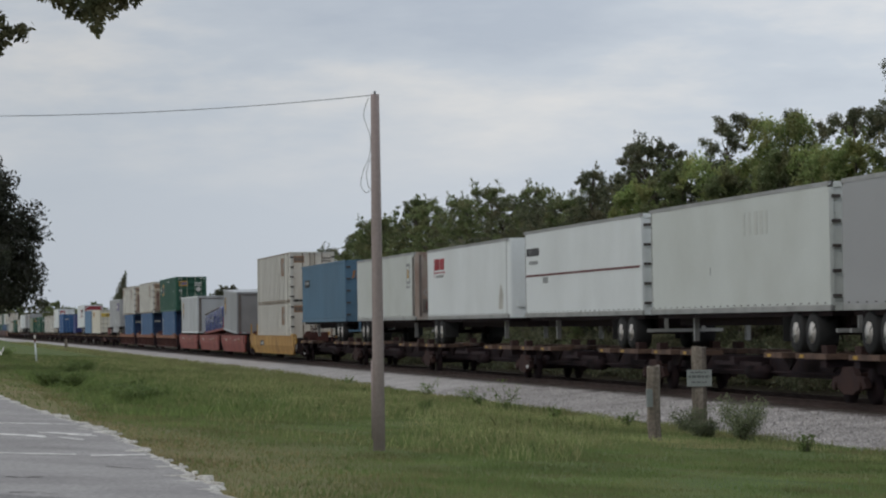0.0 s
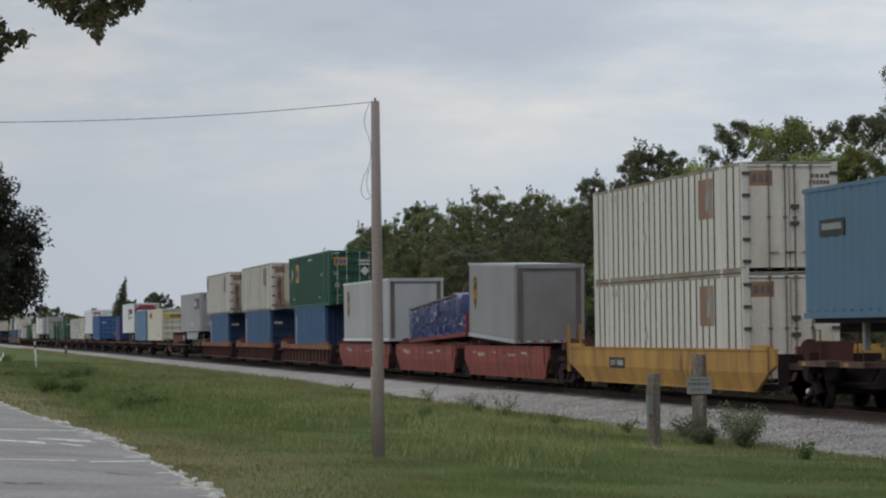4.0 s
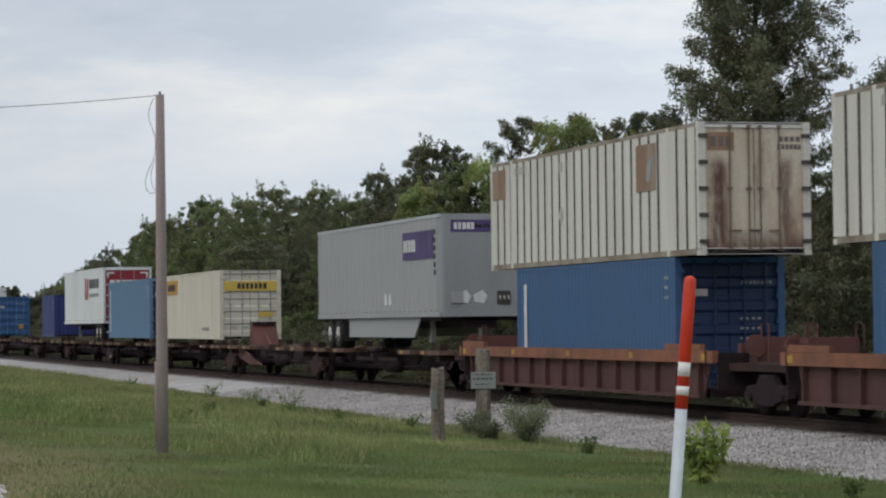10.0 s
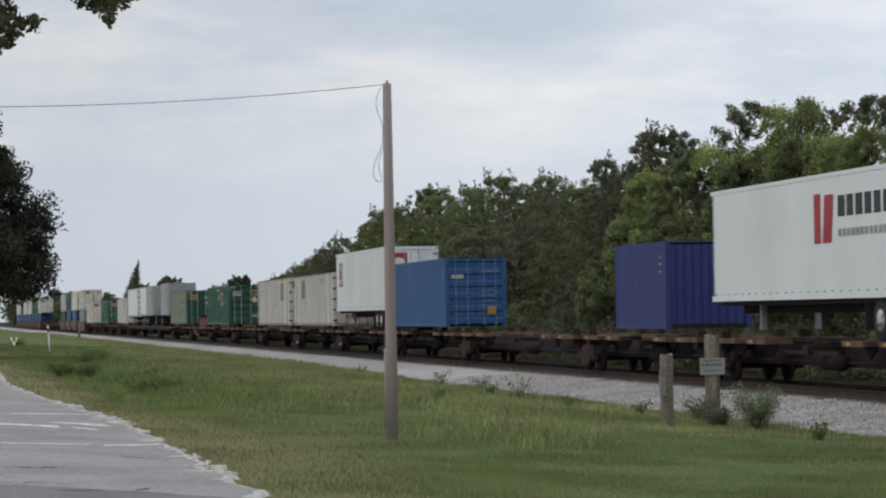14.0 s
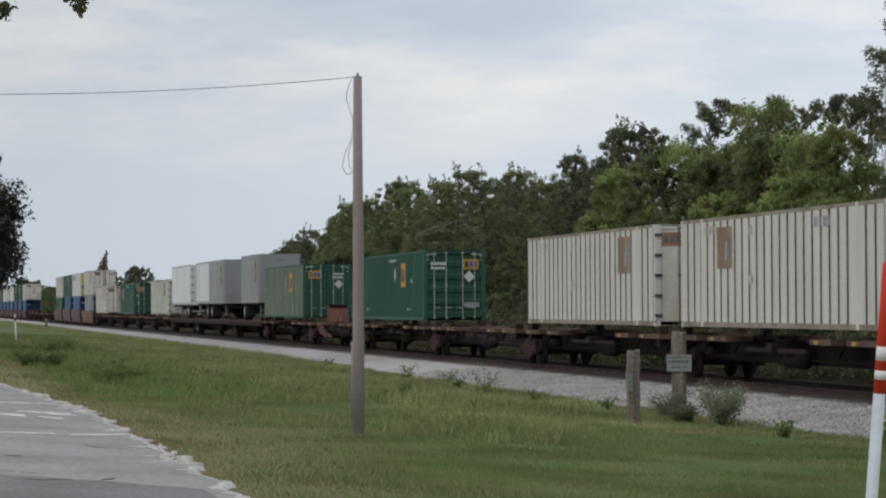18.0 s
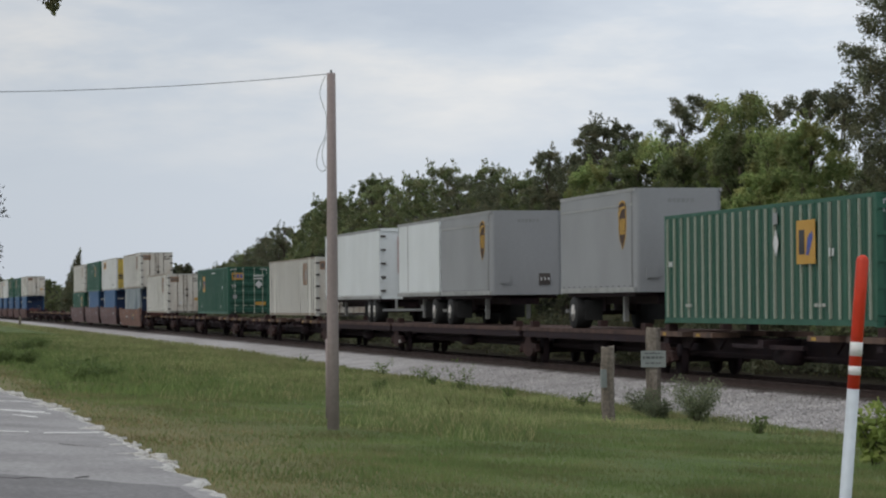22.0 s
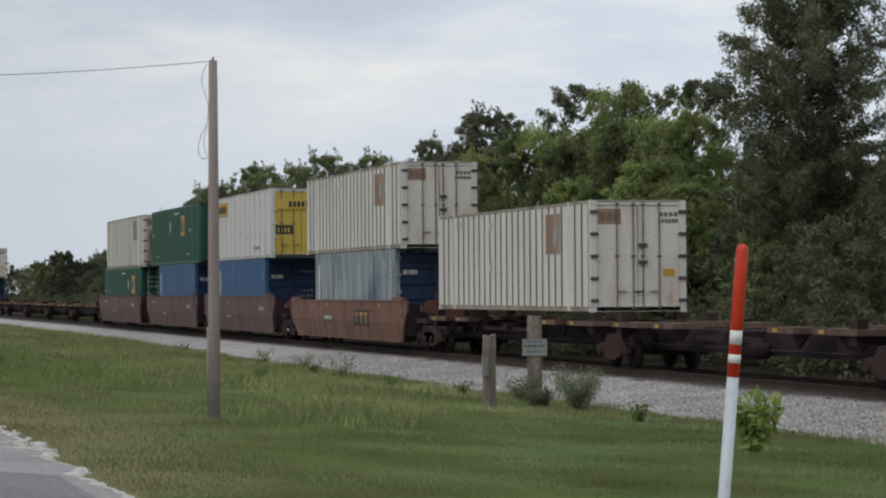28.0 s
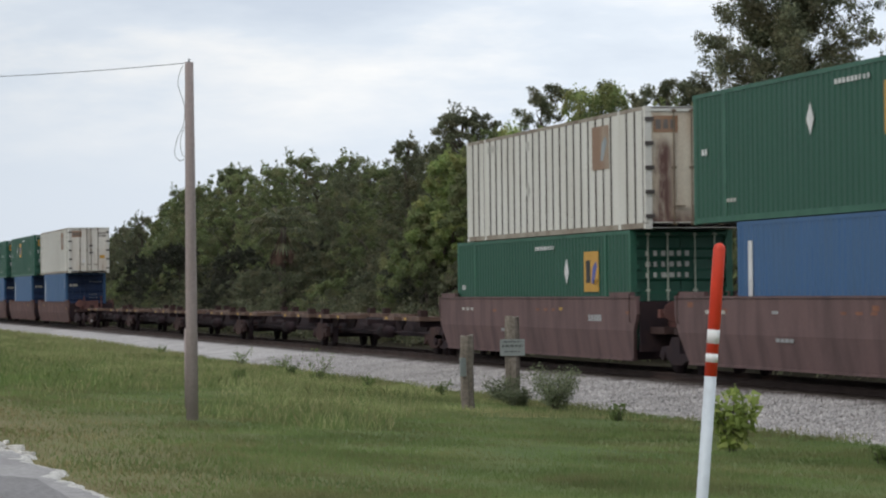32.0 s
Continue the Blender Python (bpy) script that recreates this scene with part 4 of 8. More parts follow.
def make_arching_tree(seed, height, mat, label, sprays=34, reach=1.5):
    """Many slim stems that rise together, bend over and hang their leaves from arching tips."""
    rng, rnd = np.random.default_rng(seed), random.Random(seed)
    t = thing("arching_tree", label, "tree")
    g, pos, dirs = Geo(), [], []
    for k in range(sprays):
        a = k * 2.39996
        out = Vector((math.cos(a), math.sin(a), 0))
        rise = height * (1 - 0.6 * rnd.random() ** 1.4)
        far = reach * rnd.uniform(0.35, 1.0)
        pts = []
        for i in range(9):
            w = i / 8
            pts.append(out * (0.15 + far * w ** 2.2) + Vector((0, 0, rise * (1 - (1 - w) ** 2.0) - rise * 0.14 * max(0, w - 0.72) ** 1.5 / 0.15)))
        g.tube(pts, [0.035 * (1 - 0.9 * i / 8) + 0.004 for i in range(9)], 4)
        n = 460
        w = 0.45 + 0.55 * rng.random(n) ** 0.8
        arr = np.array([tuple(p) for p in pts])
        p = np.stack([np.interp(w * 8, range(9), arr[:, j]) for j in range(3)], 1)
        thick = 0.42 * np.sin(np.pi * np.clip((w - 0.22) / 0.8, 0.05, 1)) ** 0.7 + 0.05
        p += rng.normal(size=(n, 3)) * (thick * 0.48)[:, None] * np.array([1, 1, 0.8])
        p[:, 2] -= 0.1 * rng.random(n)
        pos.append(p)
        dirs.append(np.repeat(np.array([[out.x, out.y, -0.2]]), n, 0))
    tagged(part("stem", g, M["bark"], t, "slim arching stems", True), kind="stuff")
    v, q = leaves_at(np.concatenate(pos), np.concatenate(dirs), 0.15, rng, droop=0.55)
    c = array_object("leaves", v, q, mat)
    c.parent = t
    tagged(c, kind="stuff")
    return t


def make_tiered_tree(seed, height, leaves, size, mat, label, profile):
    """A tall straight tree: limbs rise from the trunk in tiers, each carrying tufts towards its end. profile: reach at shares of the height."""
    rng, rnd = np.random.default_rng(seed), random.Random(seed)
    t = thing("tall_tree", label, "tree")
    part("trunk", Geo().tube([(0.06 * math.sin(i * 1.7), 0.06 * math.cos(i * 2.1), -0.3 + (height + 0.1) * i / 8) for i in range(9)], [0.24 - 0.026 * i for i in range(9)], 9), M["bark"], t, "straight grey-brown trunk", True)
    lg, cs, rs = Geo(), [], []
    n = 210
    for k in range(n):
        h = 0.04 + 0.95 * (k + 0.5) / n
        a = k * 2.39996 + rnd.uniform(-0.4, 0.4)
        far = float(np.interp(h, [p[0] for p in profile], [p[1] for p in profile])) * rnd.uniform(0.70, 1.14)
        lift = far * rnd.uniform(0.25, 0.6)
        base, out = Vector((0, 0, h * height - lift)), Vector((math.cos(a), math.sin(a), 0))
        pts = [base + out * far * w + Vector((0, 0, lift * w ** 1.4)) for w in (0, 0.35, 0.7, 1.0)]
        lg.tube(pts, [0.045 * (1.1 - 0.7 * h), 0.03, 0.018, 0.006], 4)
        for w in (0.3, 0.5, 0.66, 0.8, 0.92, 1.02):
            r = rnd.uniform(0.28, 0.52) * (1.3 - 0.5 * w)
            p = base + out * far * w + Vector((0, 0, lift * w ** 1.4)) + Vector((rnd.uniform(-1, 1), rnd.uniform(-1, 1), rnd.uniform(-0.4, 0.7))) * 0.28
            cs.append(tuple(p))
            rs.append(r)
    tagged(part("limb", lg, M["bark"], t, "", True), kind="stuff")
    v, q = leaf_cloud(cs, rs, leaves, size, rng, shell=0.1)
    c = array_object("crown", v, q, mat)
    c.parent = t
    tagged(c, kind="stuff")
    return t


def put_tree(src, used, x, y, z, turn, s):
    m = pose(x, y, z, 0, 0, turn)
    if not used:
        src.matrix_basis = m
        src.scale = (s, s, s)
        used.append(1)
        return src
    c = copy_thing(src, m)
    c.scale = (s, s, s)
    return c


def make_woods():
    """The wood on the far side of the line: a close row of trees, shrubs at its foot."""
    kinds = [
        (make_tree(11, 11.0, 3.3, 34000, 0.135, M["leaf_oak"], 0.10, clumps=330, fine=0.72, name="oak_tree", label="dense dark green oak at the wood's edge"), []),
        (make_tree(12, 10.0, 3.0, 32000, 0.135, M["leaf_mid"], 0.10, clumps=310, fine=0.72, name="oak_tree", label="mid-green broadleaf tree in a close wood"), []),
        (make_tree(13, 11.5, 2.7, 28000, 0.135, M["leaf_oak"], 0.15, clumps=300, fine=0.70, open_=0.4, name="oak_tree", label="tall dark broadleaf tree with uneven top"), []),
        (make_tree(14, 10.5, 3.1, 32000, 0.135, M["leaf_mid"], 0.08, clumps=320, fine=0.72, open_=0.3, name="oak_tree", label="leafy green tree standing in undergrowth"), []),
        (make_tree(15, 11.0, 2.8, 22000, 0.15, M["leaf_bright"], 0.3, clumps=220, fine=0.75, open_=0.8, name="young_tree", label="fresh green slender tree with open crown"), []),
    ]
    shrubs = [
        (make_tree(21, 4.6, 2.6, 14000, 0.14, M["leaf_oak"], 0.0, clumps=200, fine=0.8, name="shrub", label="tangled green shrub at the foot of the wood", category="shrub", stems=3), []),
        (make_tree(22, 4.0, 2.4, 14000, 0.14, M["leaf_mid"], 0.0, clumps=200, fine=0.8, name="shrub", label="mid-green shrub at the foot of the wood", category="shrub", stems=3), []),
        # Leaves coloured darker, for the shade low down at the wood's edge.
        (make_tree(23, 5.4, 2.5, 14000, 0.14, M["leaf_dark"], 0.0, clumps=200, fine=0.8, name="shrub", label="green shrub at the foot of the wood, its leaves coloured dark for shade", category="shrub", stems=3), []),
    ]
    rnd = random.Random(8)

    def top(x):
        """How high the wood stands along the line."""
        marks = [(-290, 6.5), (-262, 7.6), (-245, 8.2), (-228, 9.4), (-211, 10.9), (-191, 11.6), (-166, 10.5), (-153, 9.6), (-140, 9.2), (-135, 8.4), (-131, 10.7), (-125, 10.5), (-117, 9.8), (-110, 10.3), (-104, 9.8), (-98, 9.0), (-88, 8.6), (-60, 8.4), (-20, 9.0)]
        for (a, h0), (b, h1) in zip(marks, marks[1:]):
            if a <= x <= b:
                return h0 + (h1 - h0) * (x - a) / (b - a)
        return 7.0
    heights = [11.0, 10.0, 11.5, 10.5, 11.0]
    x = -288.0
    while x < -66:
        far = x < -150
        k = rnd.choice([0, 0, 2, 1, 3]) if far else rnd.choice([0, 1, 2, 3, 0] if x < -137 else ([0, 2, 2] if x < -126 else [1, 3, 4, 2, 1]))
        y = 13.0 + rnd.uniform(-1.2, 1.6)
        drop = 0.97 if x < -126 else 0.82          # slimmer trees stand above the nearer stretch
        h = top(x) * rnd.uniform(0.92, 1.03) * drop + 0.45
        put_tree(kinds[k][0], kinds[k][1], x, y, -0.5, rnd.uniform(0, 360), h / heights[k])
        k2 = rnd.choice([0, 1, 2, 3])              # a second row, to close the gaps
        put_tree(kinds[k2][0], kinds[k2][1], x + rnd.uniform(-2, 2), 17.5 + rnd.uniform(-1, 2), -0.5, rnd.uniform(0, 360), top(x) * rnd.uniform(0.70, 0.88) / heights[k2])
        x += rnd.uniform(4.2, 5.6)
    # Low leaf strip, added to stand in for the shade seen beneath the cars.
    rng = np.random.default_rng(81)
    n = 2600
    cx = -300 + 238 * rng.random(n)
    cy = 7.6 + 1.0 * rng.normal(size=n)
    cz = -0.3 + 2.1 * rng.random(n) * (0.7 + 0.5 * np.sin(cx * 0.37) * np.sin(cx * 0.13))
    v, q = leaf_cloud(np.stack([cx, cy, cz], 1), list(0.25 + 0.3 * rng.random(n)), 110000, 0.15, rng, shell=0.1)
    tagged(array_object("undergrowth", v, q, M["leaf_oak"]), "tangled undergrowth along the far side of the track, added to darken the view under the cars", "undergrowth", kind="stuff")
    x = -285.0
    while x < -66:
        k = rnd.choice([0, 0, 1, 2, 2]) if x < -140 else rnd.choice([0, 0, 1, 2])
        put_tree(shrubs[k][0], shrubs[k][1], x, 9.9 + rnd.uniform(-0.9, 0.9), -0.5, rnd.uniform(0, 360), rnd.uniform(0.6, 1.1))
        x += rnd.uniform(3.2, 4.8)


def make_tall_trees():
    """The tall dark tree that stands above the wood, and its neighbour."""
    a = make_tiered_tree(31, 17.0, 190000, 0.115, M["leaf_oak"], "very tall dark green tree rising above the wood", [(0, 1.9), (0.2, 2.6), (0.6, 2.85), (0.8, 2.2), (1.0, 0.6)])
    a.location = (-83.2, 11.0, -0.5)
    b = make_tiered_tree(32, 10.8, 120000, 0.125, M["leaf_oak"], "dark tree beside the railway", [(0, 2.4), (0.3, 3.2), (0.7, 2.9), (1.0, 0.8)])
    b.location = (-73.0, 12.5, -0.5)
    for k, (x, y, h, w) in enumerate([(-131.2, 12.4, 11.2, 1.6), (-126.8, 12.8, 10.9, 1.5), (-139.5, 12.2, 10.3, 1.8), (-121.5, 13.4, 9.6, 1.5), (-105.5, 13.2, 9.2, 1.6)]):
        q = make_tree(320 + k, h, w, 15000, 0.125, M["leaf_oak"] if k < 3 else M["leaf_mid"], 0.35, clumps=170, fine=1.05, rough=1.3, name="slender_tree", label="slim dark tree with dense uneven head above the wood" if k < 3 else "slim leafy green tree in the wood", sprays=16)
        q.location = (x, y, -0.5)
    for k, (x, y, h, lean, n, w) in enumerate([(-114.6, 12.0, 11.0, 0.7, 8, 1.2), (-109.0, 12.5, 10.7, 0.3, 6, 1.0), (-99.6, 12.6, 10.1, 0.3, 4, 1.5), (-95.4, 12.4, 9.9, 0.5, 5, 1.3)]):
        q = make_tufted_tree(330 + k, h, M["leaf_oak"], "slender tree whose thin limbs end in flat tufts", n, 0.26 if n > 5 else 0.08, w, 900 * n, lean)
        q.location = (x, y, -0.5)
    for k, (x, y, h, r) in enumerate([(-103.4, 10.9, 11.3, 2.2), (-110.5, 10.6, 9.9, 1.9), (-97.0, 10.6, 9.4, 1.8)]):
        q = make_arching_tree(340 + k, h, M["leaf_bright"], "fresh green arching tree with drooping tips", 34 if k == 0 else 22, r)
        q.location = (x, y, -0.5)
    for k, (x, y, h, w) in enumerate([(-114.5, 10.0, 9.3, 2.1), (-107.0, 9.8, 8.3, 2.0), (-121.0, 9.8, 8.6, 2.2), (-92.5, 10.2, 8.8, 1.9), (-99.8, 10.0, 8.8, 1.8)]):
        q = make_tree(350 + k, h, w, 19000, 0.14, M["leaf_bright"] if k in (2, 3) else M["leaf_mid"], 0.38, clumps=110, fine=1.15, open_=0.4, rough=1.5, name="young_tree", label="leafy green young tree with a loose lumpy crown", stems=2, sprays=30)
        q.location = (x, y, -0.5)
    for k, (x, y, h) in enumerate([(-94.0, 8.8, 7.0), (-89.5, 8.6, 6.0), (-101.0, 8.6, 6.6), (-121.0, 8.8, 6.4)]):
        q = make_tree(35 + k, h, 2.3, 17000, 0.14, M["leaf_bright"] if k < 3 else M["leaf_mid"], 0.42, clumps=190, fine=0.8, open_=0.5, name="young_tree", label="yellow-green sapling at the wood's edge", stems=2)
        q.location = (x, y, -0.5)
    # palm among the oaks
    p = thing("cabbage_palm", "cabbage palm with drooping grey-green fronds in the wood", "palm")
    part("trunk", Geo().tube([(0, 0, 0), (0.1, 0, 3.2), (0.05, 0.1, 6.2)], [0.24, 0.19, 0.17], 8), M["bark"], p, "rough grey palm trunk", True)
    rnd = random.Random(6)
    for i in range(40):
        dead = i >= 30
        w, el = i * 2.4, rnd.uniform(-1.45, -1.2) if dead else rnd.uniform(-0.7, 1.2)
        ln = 1.1 if dead else rnd.uniform(1.0, 1.4)
        g = Geo()
        stem = [Vector((0.05, 0.1, 6.2)) + Vector((math.cos(w) * (math.cos(el) + 0.12), math.sin(w) * (math.cos(el) + 0.12), math.sin(el))) * ln * j / 3 - Vector((0, 0, 0.12 * (j / 3) ** 2)) for j in range(4)]
        g.tube(stem, 0.02, 4)
        hub, out = stem[3], (stem[3] - stem[2]).normalized()
        lat = out.cross(Vector((0, 0, 1))).normalized()
        for j in range(13):
            b2 = (j - 6) / 6 * (0.7 if dead else 1.7)
            d = out * math.cos(b2) + lat * math.sin(b2)
            tip = hub + d * rnd.uniform(0.7, 0.95) - Vector((0, 0, 0.38))
            n2 = d.cross(Vector((0, 0, 1))).normalized() * 0.06
            g.add([hub, hub + d * 0.45 + n2, tip, hub + d * 0.45 - n2], [(0, 1, 2, 3)])
        part("frond", g, M["apron"] if dead else M["leaf_oak"], p, "dead brown frond" if dead else "")
    p.location = (-152.4, 8.0, -0.5)


def make_far_trees():
    """Scattered low trees where the line runs out of sight, and the cypress."""
    k = [(make_tree(41, 8.5, 3.6, 14000, 0.30, M["leaf_oak"], 0.05, clumps=240, fine=0.8, name="distant_tree", label="distant dark green rounded tree"), []),
         (make_tree(42, 7.5, 2.6, 9000, 0.28, M["leaf_mid"], 0.2, clumps=160, fine=0.8, open_=0.7, name="distant_tree", label="distant green tree with thin crown"), [])]
    rnd = random.Random(17)
    for x, y, h in [(-330, 11, 6.0), (-345, 15, 7.4), (-362, 20, 6.2), (-395, 17, 6.6), (-405, 22, 7.5), (-420, 12.5, 8.5), (-432, 9.5, 7.6), (-300, 14, 6.0), (-312, 18, 5.2), (-470, 16, 6), (-500, 8, 7), (-530, 9, 6.4), (-560, 13, 6.4), (-600, 8.5, 7), (-640, 12, 7), (-680, 9, 9), (-780, 10, 10.5), (-930, 8, 12), (-1060, 9, 13), (-1260, 10, 15)]:
        j = rnd.choice([0, 0, 1])
        put_tree(k[j][0], k[j][1], x, y, -0.5, rnd.uniform(0, 360), h / (8.5, 7.5)[j])
    for i in range(14):
        x = -420 - i * 70
        j = rnd.choice([0, 0, 1])
        put_tree(k[j][0], k[j][1], x, -16.5 - rnd.uniform(0, 6) - i * 0.2, 0.1, rnd.uniform(0, 360), rnd.uniform(0.5, 1.0))
    # the unbroken far edge of the woods
    rng = np.random.default_rng(44)
    cs, rs = [], []
    x = -292.0
    while x > -1500:
        h = 6.2 + 1.6 * noise.noise((x * 0.02, 3.0, 0)) + 1.2 * noise.noise((x * 0.09, 8.0, 0)) + max(0, (-x - 400) * 0.0045)
        y = 24 + 3 * noise.noise((x * 0.03, 1.0, 4)) - min(9, (-x - 292) * 0.016)
        for _ in range(16):
            r = rng.uniform(0.5, 1.1) * (1 + max(0, -x - 500) / 900)
            cs.append((x + rng.normal() * 2.2, y + rng.normal() * 1.4, -0.4 + (h - r) * rng.random() ** 0.6))
            rs.append(r)
        x -= 3.6 + max(0, (-x - 400)) * 0.006
    v, q = leaf_cloud(cs, rs, 90000, 0.42, rng, shell=0.1)
    tagged(array_object("far_woods", v, q, M["leaf_oak"]), "unbroken dark edge of distant woods", "woods", kind="stuff")
    # the pointed cypress
    rng = np.random.default_rng(5)
    t = thing("cypress", "slim dark pointed cypress standing alone far off", "tree")
    part("trunk", Geo().tube([(0, 0, -0.2), (0, 0.3, 5.2), (0, 1.1, 10.2)], [0.2, 0.12, 0.03], 6), M["bark"], t)
    cs, rs = [], []
    for i in range(26):
        h = i / 25
        cs.append((0.5 * math.sin(i * 2.4) * (1 - h), 0.5 * math.cos(i * 2.4) * (1 - h) + 1.1 * h * h, 0.8 + 9.6 * h))
        rs.append(1.75 * (1 - h) ** 0.8 + 0.14)
    v, q = leaf_cloud(cs, rs, 14000, 0.28, rng, shell=0.2)
    c = array_object("crown", v, q, M["leaf_oak"])
    c.parent = t
    t.location = (-385.0, 4.2, -0.5)


def make_near_oaks():
    """Oaks along the road: one far down it, one whose twigs hang into the view overhead."""
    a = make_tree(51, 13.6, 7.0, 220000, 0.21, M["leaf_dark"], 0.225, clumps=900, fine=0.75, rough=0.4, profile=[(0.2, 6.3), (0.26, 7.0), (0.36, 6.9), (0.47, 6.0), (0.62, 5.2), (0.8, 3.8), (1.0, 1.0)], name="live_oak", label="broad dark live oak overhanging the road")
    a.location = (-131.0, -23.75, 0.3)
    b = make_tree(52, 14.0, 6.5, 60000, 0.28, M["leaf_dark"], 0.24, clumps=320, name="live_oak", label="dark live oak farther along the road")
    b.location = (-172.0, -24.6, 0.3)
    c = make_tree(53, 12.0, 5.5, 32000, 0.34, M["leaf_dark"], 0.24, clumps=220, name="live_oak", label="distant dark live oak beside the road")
    c.location = (-230.0, -25.5, 0.3)
    # overhead branch: trunk stands beside the camera, the bough reaches out over the road
    t = thing("shade_tree", "oak bough with glossy dark leaves reaching over the road", "tree")
    part("trunk", Geo().tube([(0, 0, -0.3), (0.1, 0, 1.8), (0.0, 0.15, 4.0), (-0.3, 0.3, 6.5)], [0.36, 0.27, 0.22, 0.12], 10), M["bark"], t, "", True)
    rng = np.random.default_rng(9)
    rnd = random.Random(9)
    sprays = [(1.62, 3.54, 0.09), (1.70, 3.55, 0.09), (1.77, 3.53, 0.075), (1.78, 3.46, 0.05), (1.76, 3.60, 0.05), (1.84, 3.51, 0.05), (1.90, 3.53, 0.04), (1.95, 3.545, 0.025), (1.72, 3.42, 0.045), (1.70, 3.68, 0.06), (1.70, 3.78, 0.07),
              (2.03, 3.73, 0.05), (2.10, 3.71, 0.065), (2.18, 3.69, 0.075), (2.24, 3.66, 0.075), (2.27, 3.61, 0.06), (2.28, 3.565, 0.045), (2.29, 3.54, 0.03), (2.34, 3.68, 0.07), (2.41, 3.70, 0.06),
              (2.48, 3.72, 0.045), (2.14, 3.78, 0.10), (2.28, 3.77, 0.11), (2.42, 3.80, 0.09), (2.00, 3.81, 0.08), (2.76, 3.76, 0.03)]
    bough = Geo().tube([(0, 0.1, 3.6), (0.05, 0.8, 4.15), (0.0, 1.6, 4.15), (0.0, 2.3, 4.05), (0, 3.0, 3.98)], [0.11, 0.075, 0.05, 0.03, 0.012], 7)
    for y, z, r in sprays[12::3]:
        bough.tube([(0.0, y - 0.15, 4.1), (0.02, y - 0.05, 3.95), (0.0, y, z)], [0.005, 0.004, 0.002], 4)
    part("bough", bough, M["bark"], t, "", True)
    cs, rs = [], []
    for y, z, r in sprays:
        for k in range(4):
            cs.append((rnd.uniform(-0.14, 0.14), y + rnd.uniform(-0.35, 0.35) * r, z + rnd.uniform(-0.3, 0.3) * r))
            rs.append(r * rnd.uniform(0.8, 1.2))
    n = 2000
    pick = rng.choice(len(cs), n, p=np.array(rs) ** 2 / np.sum(np.array(rs) ** 2))
    d = rng.normal(size=(n, 3))
    d /= np.linalg.norm(d, axis=1)[:, None]
    pos = np.array(cs)[pick] + d * (np.array(rs)[pick] * rng.random(n) ** 0.5)[:, None]
    ax = rng.normal(size=(n, 3)) + d * 0.8 - np.array([0, 0, 0.5])
    ax /= np.linalg.norm(ax, axis=1)[:, None]
    side = np.cross(ax, rng.normal(size=(n, 3)))
    side /= np.linalg.norm(side, axis=1)[:, None]
    ln, wd = ax * (0.017 + 0.012 * rng.random(n))[:, None], side * (0.008 + 0.005 * rng.random(n))[:, None]
    v = np.stack([pos - ln, pos - ln * 0.35 + wd * 0.8, pos + ln * 0.45 + wd, pos + ln * 0.95, pos + ln * 0.45 - wd, pos - ln * 0.35 - wd * 0.8], 1).reshape(-1, 3)
    q = np.arange(n * 6).reshape(-1, 6)
    cr = array_object("leaves", v, q, M["leaf_near"])
    cr.parent = t
    cs2 = [(rnd.uniform(-3, 3), rnd.uniform(-3, 2.2), rnd.uniform(5.6, 8)) for _ in range(50)]
    v, q = leaf_cloud(cs2, [rnd.uniform(0.5, 1.0) for _ in cs2], 5000, 0.12, rng)
    cr = array_object("crown", v, q, M["leaf_dark"])
    cr.parent = t
    t.location = (-13.9, -23.6, -0.03)


def make_bush(name, label, at, height, width, leaves, size, mat, seed, stems=9, broad=0.42):
    rnd = random.Random(seed)
    rng = np.random.default_rng(seed)
    t = thing(name, label, "bush")
    g, cs, rs = Geo(), [], []
    for i in range(stems):
        a = i * 2.4
        e = (width * 0.45 * math.cos(a) * rnd.uniform(0.3, 1), width * 0.45 * math.sin(a) * rnd.uniform(0.3, 1), height * rnd.uniform(0.6, 1.0))
        g.tube([(0.02 * math.cos(a), 0.02 * math.sin(a), -0.05), (e[0] * 0.4, e[1] * 0.4, e[2] * 0.55), e], [0.012, 0.008, 0.003], 5)
        for k in range(4):
            h = 0.3 + 0.7 * k / 3
            cs.append((e[0] * h, e[1] * h, e[2] * h))
            rs.append(width * rnd.uniform(0.10, 0.19))
    tagged(part("stem", g, M["bark"], t), kind="stuff")
    v, q = leaf_cloud(cs, rs, int(leaves * 1.7), size, rng, shell=0.25)
    c = array_object("leaves", v, q, mat)
    c.parent = t
    t.location = at
    return t


